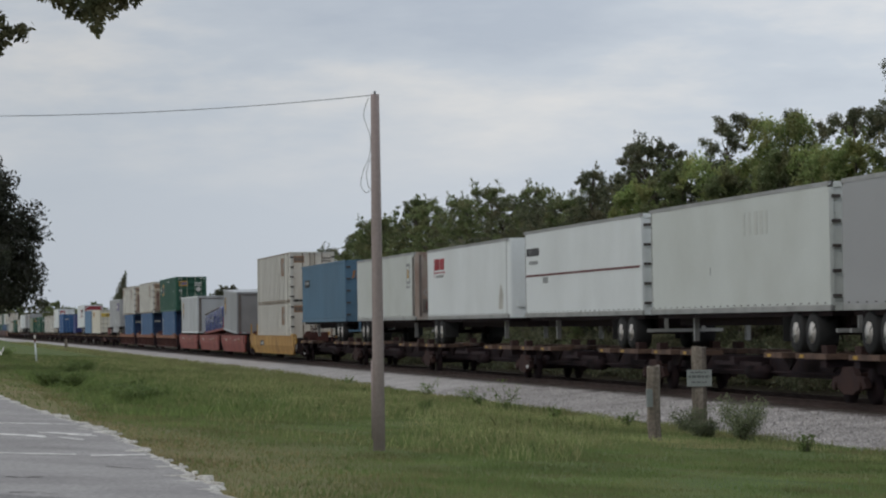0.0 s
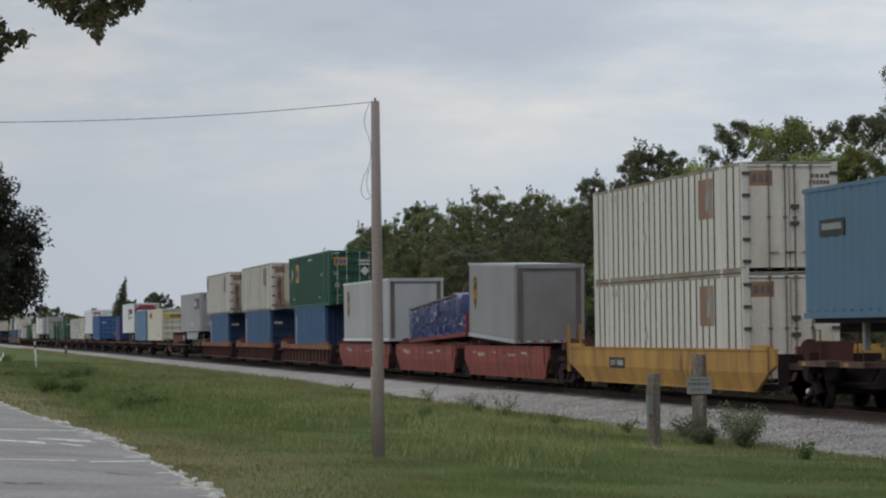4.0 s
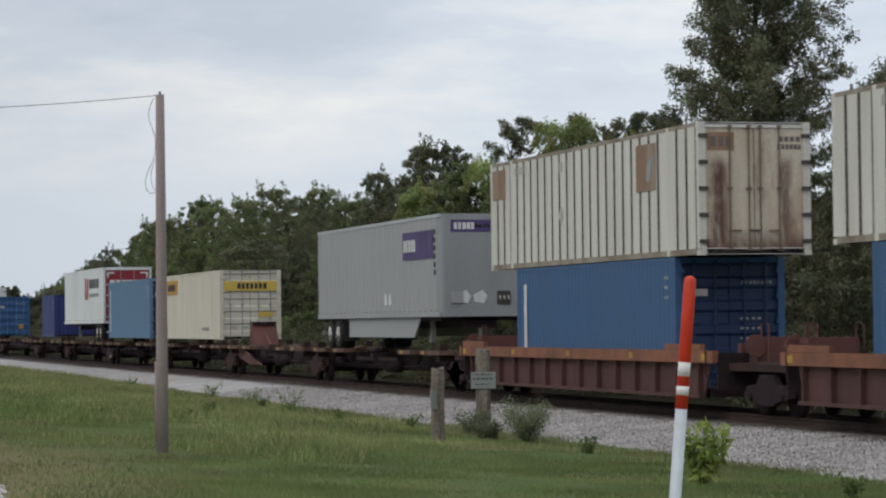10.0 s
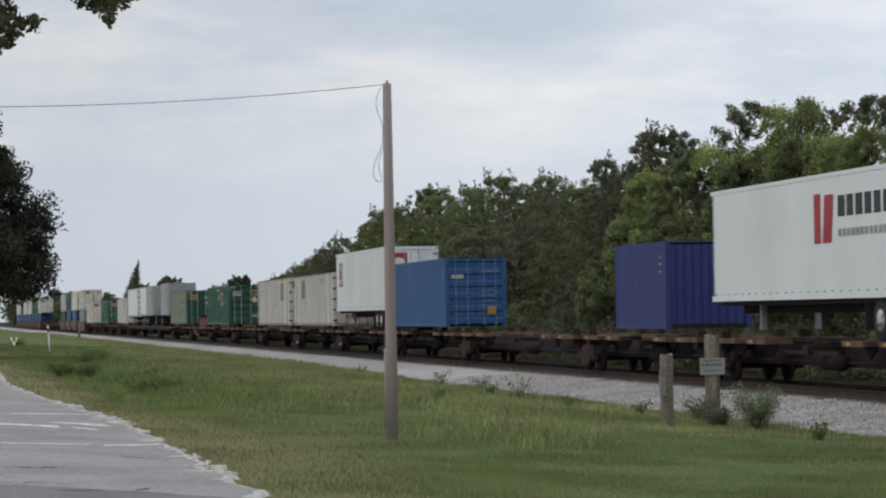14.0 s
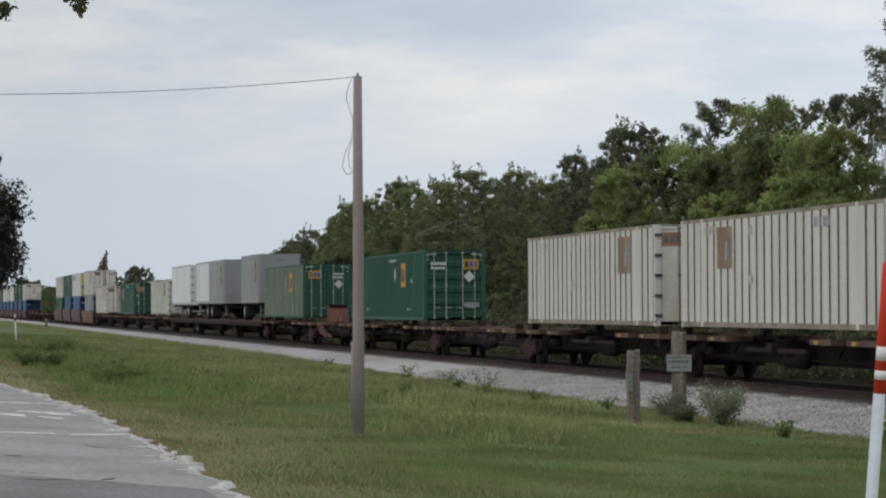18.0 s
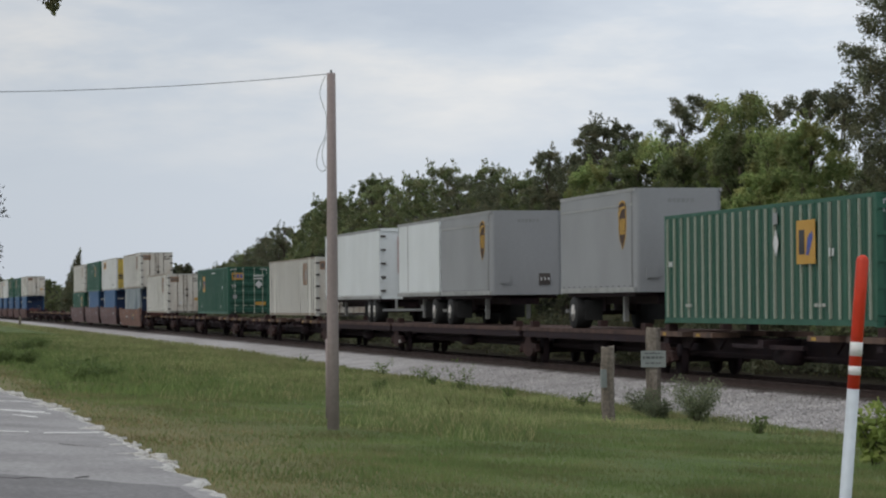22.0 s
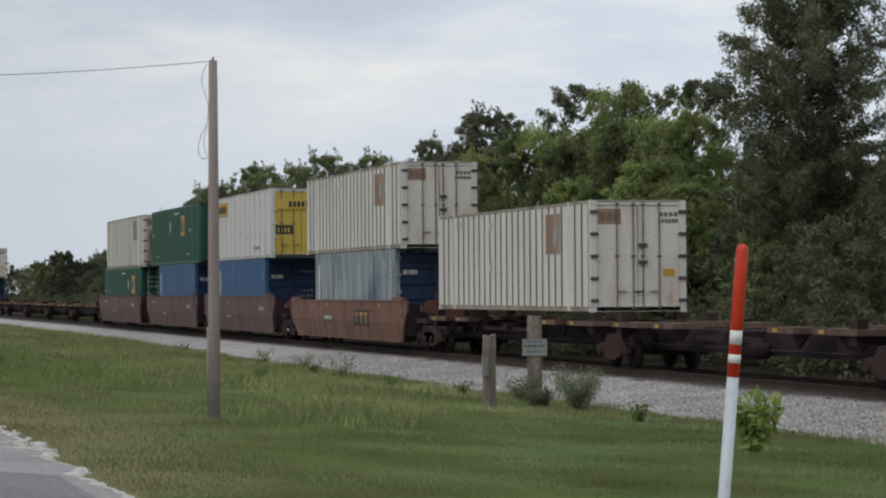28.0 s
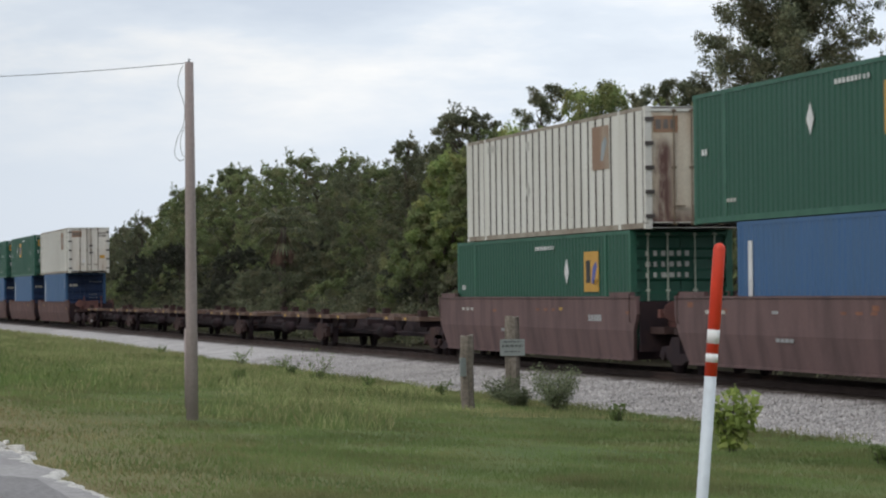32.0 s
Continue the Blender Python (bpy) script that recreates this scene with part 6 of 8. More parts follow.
def container(label, u, z, L, H, paint, door_mat, frame_mat, rod_mat, style, door_kind="ribbed", roof_mat=None, posts=True, groove=None, group=GROUP_BOX, rail_mat=None, step=0.62, hinge_mat=None, rods=(0.30, 0.72)):
    """A box for road and rail: frame, ribbed sides, roof, doors at the leading end."""
    c = thing("shipping_container", label, "container", group)
    h = L / 2
    for s in (-1, 1):
        y = s * W2
        part("bottom_rail", Geo().box(-h, h, y - 0.06 if s > 0 else y, y if s > 0 else y + 0.06, 0.02, 0.15), rail_mat or frame_mat, c)
        part("top_rail", Geo().box(-h, h, y - 0.06 if s > 0 else y, y if s > 0 else y + 0.06, H - 0.09, H), rail_mat or frame_mat, c)
        ys = y - s * 0.006
        if style == "wide":          # broad sheets between narrow grooves, shade and grime put into their colour
            n = round((L - 0.2) / step)
            p = (L - 0.2) / n
            xs = [(-h + 0.1, 0, 0)]
            for i in range(n):
                e = -h + 0.1 + (i + 1) * p
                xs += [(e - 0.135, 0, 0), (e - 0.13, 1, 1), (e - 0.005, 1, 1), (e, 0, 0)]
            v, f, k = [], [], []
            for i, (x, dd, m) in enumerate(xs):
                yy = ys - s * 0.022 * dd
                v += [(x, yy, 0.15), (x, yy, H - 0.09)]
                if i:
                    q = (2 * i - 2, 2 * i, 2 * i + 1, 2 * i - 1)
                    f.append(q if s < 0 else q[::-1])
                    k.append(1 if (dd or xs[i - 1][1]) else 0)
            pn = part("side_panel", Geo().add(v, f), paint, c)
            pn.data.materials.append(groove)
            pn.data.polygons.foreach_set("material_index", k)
        else:
            step, depth, flat = (0.28, 0.024, 0.30) if style == "fine" else (0.28, 0.011, 0.30) if style == "shallow" else ((0.55, 0.03, 0.8) if style == "sheet" else (0.62, 0.05, 0.70))
            part("side_panel", ribbed_sheet(L - 0.2, 0.15, H - 0.09, ys, step, depth, flat, s), paint, c)
    for x in ([-h + 0.08, h - 0.08]):
        for s in (-1, 1):
            part("corner_post", Geo().box(x - 0.08, x + 0.08, s * W2 - (0.16 if s > 0 else 0), s * W2 + (0.16 if s < 0 else 0), 0.02, H), frame_mat, c)
            for zz in (0.0, H - 0.118):
                part("corner_casting", Geo().box(x - 0.084, x + 0.084, s * (W2 + 0.004) - (0.16 if s > 0 else 0), s * (W2 + 0.004) + (0.16 if s < 0 else 0), zz, zz + 0.12), frame_mat, c)
    if posts and L > 14:
        for x in (-6.1, 6.1):
            for s in (-1,):
                part("lifting_post", Geo().box(x - 0.09, x + 0.09, s * (W2 + 0.002) - (0.05 if s > 0 else 0), s * (W2 + 0.002) + (0.05 if s < 0 else 0), 0.02, H - 0.002), frame_mat, c)
    part("roof", Geo().box(-h + 0.02, h - 0.02, -W2 + 0.05, W2 - 0.05, H - 0.05, H - 0.015), roof_mat or paint, c)
    part("floor", Geo().box(-h + 0.02, h - 0.02, -W2 + 0.05, W2 - 0.05, 0.03, 0.14), M["steel_dark"], c)
    part("front_wall", ribbed_sheet(2 * W2 - 0.2, 0.15, H - 0.1, 0, 0.3, 0.03, 0.5, -1), paint, c).matrix_basis = pose(-h + 0.03, 0, 0, 0, 0, -90)
    if door_kind == "wall":
        w = part("end_wall", ribbed_sheet(2 * W2 - 0.28, 0.15, H - 0.1, 0, 0.27, 0.04, 0.45, -1), door_mat, c)
        w.matrix_basis = pose(h - 0.03, 0, 0, 0, 0, 90)
    else:
        doors(c, L, H, door_mat, hinge_mat or frame_mat, rod_mat, door_kind, h - 0.05, rods)
        for zz, hh in ((0.02, 0.14), (H - 0.12, 0.12)):
            part("door_header", Geo().box(h - 0.1, h - 0.02, -W2 + 0.16, W2 - 0.16, zz, zz + hh), frame_mat, c)
    return ride(c, u, z)


def emp_mark(c, x0, x1, z0, z1, y, faded):
    """A square decal in the carrier's colours, drawn as plain shapes."""
    p = side_plate("decal", c, x0, x1, z0, z1, y, M["emp_logo_faded"] if faded else M["emp_logo"], "square carrier decal of plain shapes")
    w, h = x1 - x0, z1 - z0
    y2 = y - 0.007
    dm = M["emp_logo_faded"] if faded else M["dark_mark"]
    if not faded:
        part("decal_bar", Geo().box(x0 + 0.14 * w, x0 + 0.44 * w, y2 - 0.004, y2, z0 + 0.22 * h, z1 - 0.22 * h), dm, p)
    part("decal_shape", Geo().prism([(x0 + 0.52 * w, z0 + 0.2 * h), (x0 + 0.66 * w, z0 + 0.2 * h), (x0 + 0.9 * w, z0 + 0.62 * h), (x0 + 0.82 * w, z0 + 0.75 * h), (x0 + 0.6 * w, z0 + 0.6 * h)], y2 - 0.004, y2), M["blue_grey"] if faded else M["blue_decal"], p)


def emp_end_mark(c, y0, y1, z0, z1, x, faded):
    p = end_plate("decal", c, y0, y1, z0, z1, x, M["emp_brown"] if faded else M["emp_logo"], "carrier decal of plain shapes")
    w = y1 - y0
    for a, b in ((0.1, 0.32), (0.4, 0.6), (0.68, 0.88)):
        part("decal_bar", Geo().box(x + 0.006, x + 0.010, y0 + a * w, y0 + b * w, z0 + 0.09, z1 - 0.09), M["frame_brown"] if faded else (M["dark_mark"] if a < 0.3 else M["blue_decal"]), p)


def white_emp(u, z, rusty=0, left_patch=False, label="", back=False):
    """The white ribbed 53-foot box with brown decals and hinged doors."""
    L, H = 16.15, 2.896
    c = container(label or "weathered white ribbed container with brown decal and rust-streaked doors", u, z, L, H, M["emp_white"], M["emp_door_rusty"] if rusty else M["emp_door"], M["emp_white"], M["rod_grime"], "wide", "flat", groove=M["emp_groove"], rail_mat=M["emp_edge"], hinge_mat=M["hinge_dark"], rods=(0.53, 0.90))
    y, h = -W2 - 0.002, L / 2
    if back:
        emp_mark(c, -h + 3.4, -h + 4.7, H - 1.35, H - 0.27, y, True)
        bars(c, h - 4.9, h - 3.6, H - 0.48, H - 0.24, y, M["grey_mark"], 4, 9, "stencil_bar", gap=0.4)
    else:
        emp_mark(c, h - 4.1, h - 2.75, H - 1.35, H - 0.27, y, True)
    if left_patch:
        side_plate("decal", c, -h + 0.2, -h + 1.45, H - 1.0, H - 0.2, y, M["emp_logo_faded"], "brown faded patch where a decal was")
    bars(c, -h + 2.3, -h + 3.4, H - 0.42, H - 0.22, y, M["faint_mark"], 5, 3)
    side_plate("stencil_bar", c, -1.9, -1.6, H - 0.55, H - 0.30, y, M["faint_mark"])
    part("diamond_mark", Geo().prism([(-1.75, 1.0), (-1.55, 1.25), (-1.75, 1.5), (-1.95, 1.25)], y - 0.006, y), M["faint_mark"], c)
    emp_end_mark(c, -1.08, -0.46, H - 0.62, H - 0.22, h - 0.05, True)
    bars(c, 0.58, 1.12, H - 0.42, H - 0.31, h - 0.05, M["frame_brown"], 4, 5, "number_bar", True)
    bars(c, 0.55, 1.12, H - 0.59, H - 0.48, h - 0.05, M["frame_brown"], 6, 6, "number_bar", True)
    if not rusty:
        end_plate("placard", c, 0.68, 1.0, 0.92, 1.12, h - 0.05, M["emp_logo"])
        end_plate("placard", c, -0.42, -0.26, 0.66, 0.84, h - 0.05, M["white_mark"], "small white plate")
        for z1, z2 in ((1.68, 1.78), (1.24, 1.34)):
            part("latch_box", Geo().box(h - 0.05, h + 0.03, 0.02, 0.24, z1, z2), M["hinge_dark"], c)
    return c


def green_emp(u, z, ribs=False, H=2.896, mark=(-2.2, -0.6), faded=False, label="", blank=False, swap=False, dia=1.5, plain=False):
    L = 16.15
    c = container(label or "deep green container with amber decal and ribbed doors", u, z, L, H, M["green"], M["green"], M["green_frame"], M["green_rib"], "sheet" if ribs else "fine", "wall" if blank else ("flat" if ribs else "ribbed"))
    y, h = -W2 - 0.004, L / 2
    if ribs:
        for i in range(25):
            x = -h + 0.35 + i * (L - 0.7) / 24
            part("pale_rib", Geo().box(x - 0.026, x + 0.026, -W2 - 0.045, -W2 + 0.02, 0.16, H - 0.1), M["green_rib"], c)
        y -= 0.046
    emp_mark(c, mark[0], mark[1] - 0.2, H - 1.47, H - 0.46, y, faded)
    part("diamond_mark", Geo().prism([(mark[0] - dia - 0.2, H - 0.95), (mark[0] - dia, H - 0.62), (mark[0] - dia + 0.2, H - 0.95), (mark[0] - dia, H - 1.28)], y - 0.006, y), M["white_mark"], c)
    bars(c, -h + 0.55, -h + 1.0, H - 1.38, H - 1.24, y, M["white_mark"], 2, 1, "number_bar", gap=0.45)
    bars(c, 5.2, 5.65, H - 1.32, H - 1.14, y, M["white_mark"], 2, 2, "number_bar", gap=0.45)
    if ribs:
        side_plate("placard", c, mark[0] - 1.72, mark[0] - 1.38, H - 0.50, H - 0.22, y, M["grey_mark"])
    else:
        bars(c, h - 8.0, h - 6.2, H - 0.36, H - 0.26, y, M["white_mark"], 9, 4, "number_bar", gap=0.5)
    bars(c, -h + 2.1, -h + 2.7, 0.44, 0.52, y, M["faint_mark"], 3, 5, "stencil_bar")
    bars(c, 4.2, 5.0, 0.44, 0.52, y, M["faint_mark"], 3, 6, "stencil_bar")
    x = h - 0.05
    if blank:
        part("diamond_mark", Geo().prism_x([(-0.35, H - 1.0), (0.0, H - 0.68), (-0.35, H - 0.36), (-0.70, H - 0.68)], x + 0.046, x + 0.056), M["white_mark"], c)
        end_plate("placard", c, -0.35, 0.45, 0.42, 0.72, x + 0.036, M["white_mark"])
        return c
    if plain:
        for k in range(3):
            bars(c, -0.9, 0.3, H - 0.62 - 0.26 * k, H - 0.50 - 0.26 * k, x, M["faint_mark"], 6, k, "number_bar", True, gap=0.5)
        return c
    emp_end_mark(c, 0.38 if swap else -1.02, 1.02 if swap else -0.3, H - 0.78, H - 0.36, x, False)
    ny = -1.28 if swap else 0.0
    for s in (-1, 1):
        for k in (0, 1):
            part("corner_mark", Geo().box(x, x + 0.006, s * 1.12 - 0.02 if k else min(s * 1.12, s * 0.72), s * 1.12 + 0.02 if k else max(s * 1.12, s * 0.72), H - 0.42 if k else H - 0.17, H - 0.13), M["white_mark"], c)
    bars(c, 0.30 + ny, 0.95 + ny, H - 0.60, H - 0.49, x, M["white_mark"], 5, 7, "number_bar", True)
    bars(c, 0.30 + ny, 0.90 + ny, H - 0.78, H - 0.67, x, M["white_mark"], 6, 8, "number_bar", True)
    part("diamond_mark", Geo().prism_x([(0.62, H - 1.32), (0.86, H - 1.08), (0.62, H - 0.84), (0.38, H - 1.08)], x + 0.036, x + 0.046), M["white_mark"], c)
    if not ribs and not swap:
        t = bpy.data.curves.new("number_text", "FONT")
        t.body, t.size = "53", 0.30
        deps = bpy.data.objects.new("number_text", t)
        scene.collection.objects.link(deps)
        me = bpy.data.meshes.new_from_object(deps.evaluated_get(bpy.context.evaluated_depsgraph_get()))
        bpy.data.objects.remove(deps)
        me.materials.clear()
        me.materials.append(M["white_mark"])
        ob = new("number_text", me)
        ob.parent = c
        ob.matrix_basis = Matrix.Translation((x + 0.004, -1.06, H - 1.28)) @ Matrix(((0, 0, 1, 0), (1, 0, 0, 0), (0, 1, 0, 0), (0, 0, 0, 1)))
        ob["label"] = "white stencilled number"
        end_plate("placard", c, -0.98, -0.72, 0.95, 1.2, x, M["grey_mark"])
    end_plate("placard", c, 0.4, 1.05, 0.55, 0.75, x, M["emp_logo"] if not ribs and not swap else M["grey_mark"])
    return c


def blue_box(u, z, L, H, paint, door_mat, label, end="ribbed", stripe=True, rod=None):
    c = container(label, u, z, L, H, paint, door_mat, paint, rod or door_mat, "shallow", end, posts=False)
    y, h = -W2 - 0.004, L / 2
    if stripe:
        side_plate("number_strip", c, -h + 0.66, -h + 0.90, 0.3, H - 0.42, y, M["white_mark"], "upright white lettered strip")
    for k in range(3):
        bars(c, h - 0.68, h - 0.42, H - 0.48 - 0.22 * k, H - 0.41 - 0.22 * k, y, M["faint_mark"], 3, k, "number_bar", gap=0.5)
    x = h - 0.05
    if end != "wall":
        end_plate("placard", c, -1.02, -0.52, H - 0.86, H - 0.70, x, M["faint_mark"])
        bars(c, 0.28, 1.05, H - 0.60, H - 0.53, x, M["grey_mark"], 8, 2, "number_bar", True, gap=0.5)
        for k in range(3):
            if rod and k == 0:
                end_plate("placard", c, 0.5, 0.85, 0.5, 0.85, x, M["yellow_mark"], "yellow warning plate")
            bars(c, 0.25, 0.8, 1.5 - 0.22 * k, 1.55 - 0.22 * k, x, M["grey_mark"], 4, k, "stencil_bar", True, gap=0.5)
    return c


def jb_box(u, z, paint, door_mat, style, label, mark_x):
    L, H = 16.15, 2.896
    c = container(label, u, z, L, H, paint, door_mat, paint, M["grey_mark"] if door_mat is M["jb_cream"] else M["rod_grime"], style, "ribbed" if door_mat is M["jb_cream"] else "flat", groove=M["faint_mark"], step=1.25, rail_mat=M["faint_mark"] if style == "wide" else None)
    y, h = -W2 - 0.004, L / 2
    p = side_plate("decal", c, mark_x, mark_x + 3.0, H - 0.88, H - 0.25, y, M["emp_logo"], "yellow lettered decal of plain shapes")
    bars(p, mark_x + 0.5, mark_x + 2.5, H - 0.72, H - 0.42, y - 0.006, M["dark_mark"], 6, 4)
    x = h - 0.05
    p = end_plate("decal", c, -1.12, 1.12, H - 0.86, H - 0.46, x + 0.056, M["jb_yellow"], "yellow lettered band of plain shapes")
    bars(p, -0.55, 0.72, H - 0.78, H - 0.54, x + 0.063, M["dark_mark"], 7, 5, "lettering_bar", True)
    bars(c, -h + 2.2, -h + 3.0, 0.4, 0.52, y, M["grey_mark"], 4, 5, "stencil_bar")
    bars(c, h - 4.2, h - 2.6, 0.4, 0.52, y, M["grey_mark"], 5, 6, "stencil_bar")
    end_plate("placard", c, 0.35, 0.95, 0.95, 1.15, x + 0.056, M["jb_yellow"])
    if door_mat is M["jb_yellow"]:
        rnd = random.Random(12)
        for k in range(12):
            xs, zs = -h + 1.9 + 1.17 * k + rnd.uniform(-0.06, 0.06), rnd.choice([0.9, 1.15, 1.9, 2.3]) + rnd.uniform(-0.1, 0.1)
            side_plate("rust_spot", c, xs, xs + 0.07, zs, zs + rnd.uniform(0.08, 0.16), y, M["frame_brown"])
        q = end_plate("placard", c, -1.08, -0.36, 0.98, 1.36, x, M["dark_mark"], "dark lettered plate on the door")
        bars(q, -1.0, -0.44, 1.06, 1.26, x + 0.006, M["jb_yellow"], 4, 6, "lettering_bar", True, gap=0.5)
    return c


# ---- trailers ----
def road_wheel(parent, x, y, z, r=0.5, w=0.52):
    t = part("wheel", Geo().tube([(x, y - w / 2, z), (x, y - w / 2 + 0.05, z), (x, y + w / 2 - 0.05, z), (x, y + w / 2, z)], [r * 0.93, r, r, r * 0.93], 22), M["rubber"], parent, "black twin tyre", True)
    s = -1 if y < 0 else 1
    yo = y + s * (w / 2 + 0.004)
    part("rim", Geo().tube([(x, yo - s * 0.01, z), (x, yo, z), (x, yo - s * 0.12, z)], [r * 0.60, r * 0.52, r * 0.22], 18), M["rim"], t, "white steel rim", True)
    part("hub", Geo().tube([(x, yo - s * 0.12, z), (x, yo + s * 0.02, z)], [0.10, 0.07], 10), M["rim"], t)
    return t


def trailer(label, u, z, L, paint, lead, H=2.95, floor=1.02, axles=2, end_mat=None, rail_mat=None, posts=0.0, wheels=True, tilt=0.0, roll_door=False, skirt=False, wheel_back=2.2, frame_mat=None, door_mat=None):
    """A road trailer on its wheels. z: where its tyres stand; lead: which end goes first, doors or nose."""
    c = thing("semi_trailer", label, "trailer", GROUP_TRAILER)
    h, rail_mat = L / 2, rail_mat or M["alloy"]
    d = 1 if lead == "doors" else -1            # the doors' end
    for s in (-1, 1):
        y = s * W2
        if posts:
            g = ribbed_sheet(L - 0.3, floor + 0.14, floor + H - 0.10, y, posts, 0.025, 0.5, s)
        else:
            g = Geo().box(-h + 0.15, h - 0.15, min(y, y - s * 0.05), max(y, y - s * 0.05), floor + 0.14, floor + H - 0.10)
        p = part("side_panel", g, paint, c)
        part("top_rail", Geo().box(-h + 0.02, h - 0.02, min(y + s * 0.012, y - s * 0.05), max(y + s * 0.012, y - s * 0.05), floor + H - 0.10, floor + H), rail_mat, c)
        br = part("bottom_rail", Geo().box(-h + 0.02, h - 0.02, min(y + s * 0.014, y - s * 0.05), max(y + s * 0.014, y - s * 0.05), floor, floor + 0.14), rail_mat if not posts else paint, c)
        n = int(L / 0.62)
        g = Geo()
        for k in range(n):
            x = -h + 0.4 + k * (L - 0.8) / (n - 1)
            g.box(x - 0.06, x + 0.06, min(y + s * 0.001, y + s * 0.008), max(y + s * 0.001, y + s * 0.008), floor + 0.165, floor + 0.195)
        tagged(part("rivet_strip", g, M["hinge_dark"], br, "broken dark line of rub-rail slots"), kind="stuff")
    # nose: upright corner radii
    n = -d
    g = Geo()
    o = []
    for k in range(7):
        a = math.pi / 2 * k / 6
        o.append((n * (h - 0.18 + 0.18 * math.sin(a)), -W2 + 0.18 - 0.18 * math.cos(a)))
    o = o + [(x, -y) for x, y in o[::-1]]
    o = [(n * (h - 0.24), -W2)] + o + [(n * (h - 0.24), W2)]
    g.prism_z(o if n > 0 else o[::-1], floor, floor + H)
    part("nose", g, end_mat if (end_mat and lead == "nose") else paint, c, "", False)
    for s in (-1, 1):
        part("nose_trim", Geo().box(min(n * (h - 0.27), n * (h - 0.23)), max(n * (h - 0.27), n * (h - 0.23)), min(s * (W2 + 0.004), s * (W2 - 0.03)), max(s * (W2 + 0.004), s * (W2 - 0.03)), floor + 0.14, floor + H - 0.1), M["door_grey"], c, "dark joint strip at the nose")
    part("roof", Geo().box(-h + 0.05, h - 0.05, -W2 + 0.03, W2 - 0.03, floor + H - 0.04, floor + H - 0.012), rail_mat, c)
    part("floor", Geo().box(-h + 0.05, h - 0.05, -W2 + 0.05, W2 - 0.05, floor + 0.01, floor + 0.12), M["steel_dark"], c)
    part("underframe", Geo().box(-h + 0.4, h - 0.3, -0.52, 0.52, floor - 0.34, floor).box(-h + 0.4, h - 0.3, -1.18, 1.18, floor - 0.12, floor), M["steel_dark"], c, "dark cross members under the floor")
    if lead == "nose":
        x = h + 0.002
        p = part("service_panel", Geo().box(x, x + 0.03, 0.45, 0.85, floor + 0.35, floor + 0.75), M["hinge_dark"], c, "dark air and light connections")
        for k in range(3):
            part("hose_coupling", Geo().tube([(x + 0.03, 0.52 + 0.13 * k, floor + 0.6), (x + 0.10, 0.52 + 0.13 * k, floor + 0.5)], 0.025, 6), M["alloy"], p)
        part("document_box", Geo().box(x, x + 0.05, -0.95, -0.6, floor + 0.4, floor + 0.75), paint, c)
        bars(c, -0.3, 0.5, floor + H - 0.42, floor + H - 0.30, x, M["grey_mark"], 6, 3, "number_bar", True)
    # doors
    xo = d * (h - 0.03)
    em = end_mat if (end_mat and lead == "doors") else paint
    fr = part("door_frame", Geo().box(min(xo, xo - d * 0.12), max(xo, xo - d * 0.12), -W2, -W2 + 0.11, floor, floor + H).box(min(xo, xo - d * 0.12), max(xo, xo - d * 0.12), W2 - 0.11, W2, floor, floor + H)
              .box(min(xo, xo - d * 0.12), max(xo, xo - d * 0.12), -W2, W2, floor + H - 0.14, floor + H).box(min(xo, xo - d * 0.12), max(xo, xo - d * 0.12), -W2, W2, floor, floor + 0.12), frame_mat or paint, c)
    xd = xo - d * 0.03
    if roll_door:
        dr = part("roller_door", Geo().box(min(xd, xd - d * 0.04), max(xd, xd - d * 0.04), -W2 + 0.11, W2 - 0.11, floor + 0.12, floor + H - 0.14), door_mat or paint, c, "plain grey roller door")
        q = 0.05
        part("door_seal", Geo().box(min(xd, xd + d * 0.034), max(xd, xd + d * 0.034), -W2 + 0.26, -W2 + 0.26 + q, floor + 0.12, floor + H - 0.22).box(min(xd, xd + d * 0.034), max(xd, xd + d * 0.034), W2 - 0.26 - q, W2 - 0.26, floor + 0.12, floor + H - 0.22)
             .box(min(xd, xd + d * 0.034), max(xd, xd + d * 0.034), -W2 + 0.26, W2 - 0.26, floor + H - 0.22, floor + H - 0.22 + q), M["frame_brown"], dr, "dark seal round the door")
        part("door_surround", Geo().box(min(xd, xd + d * 0.02), max(xd, xd + d * 0.02), -W2 + 0.11, -W2 + 0.26, floor + 0.12, floor + H - 0.14).box(min(xd, xd + d * 0.02), max(xd, xd + d * 0.02), W2 - 0.26, W2 - 0.11, floor + 0.12, floor + H - 0.14), M["frame_brown"], dr, "dark upright beside the roller door")
        for k in range(1, 6):
            z1 = floor + 0.12 + (H - 0.26) * k / 6
            part("door_joint", Geo().box(min(xd + d * 0.003, xd), max(xd + d * 0.003, xd), -W2 + 0.12, W2 - 0.12, z1 - 0.004, z1 + 0.004), door_mat or paint, dr)
    else:
        for s in (-1, 1):
            y0, y1 = (-W2 + 0.115, -0.01) if s < 0 else (0.01, W2 - 0.115)
            dr = part("door", Geo().box(min(xd, xd - d * 0.05), max(xd, xd - d * 0.05), y0, y1, floor + 0.125, floor + H - 0.145), em, c)
            part("lock_rod", Geo().tube([(xo + d * 0.025, s * 0.35, floor + 0.1), (xo + d * 0.025, s * 0.35, floor + H - 0.12)], 0.018, 6), M["alloy"], dr)
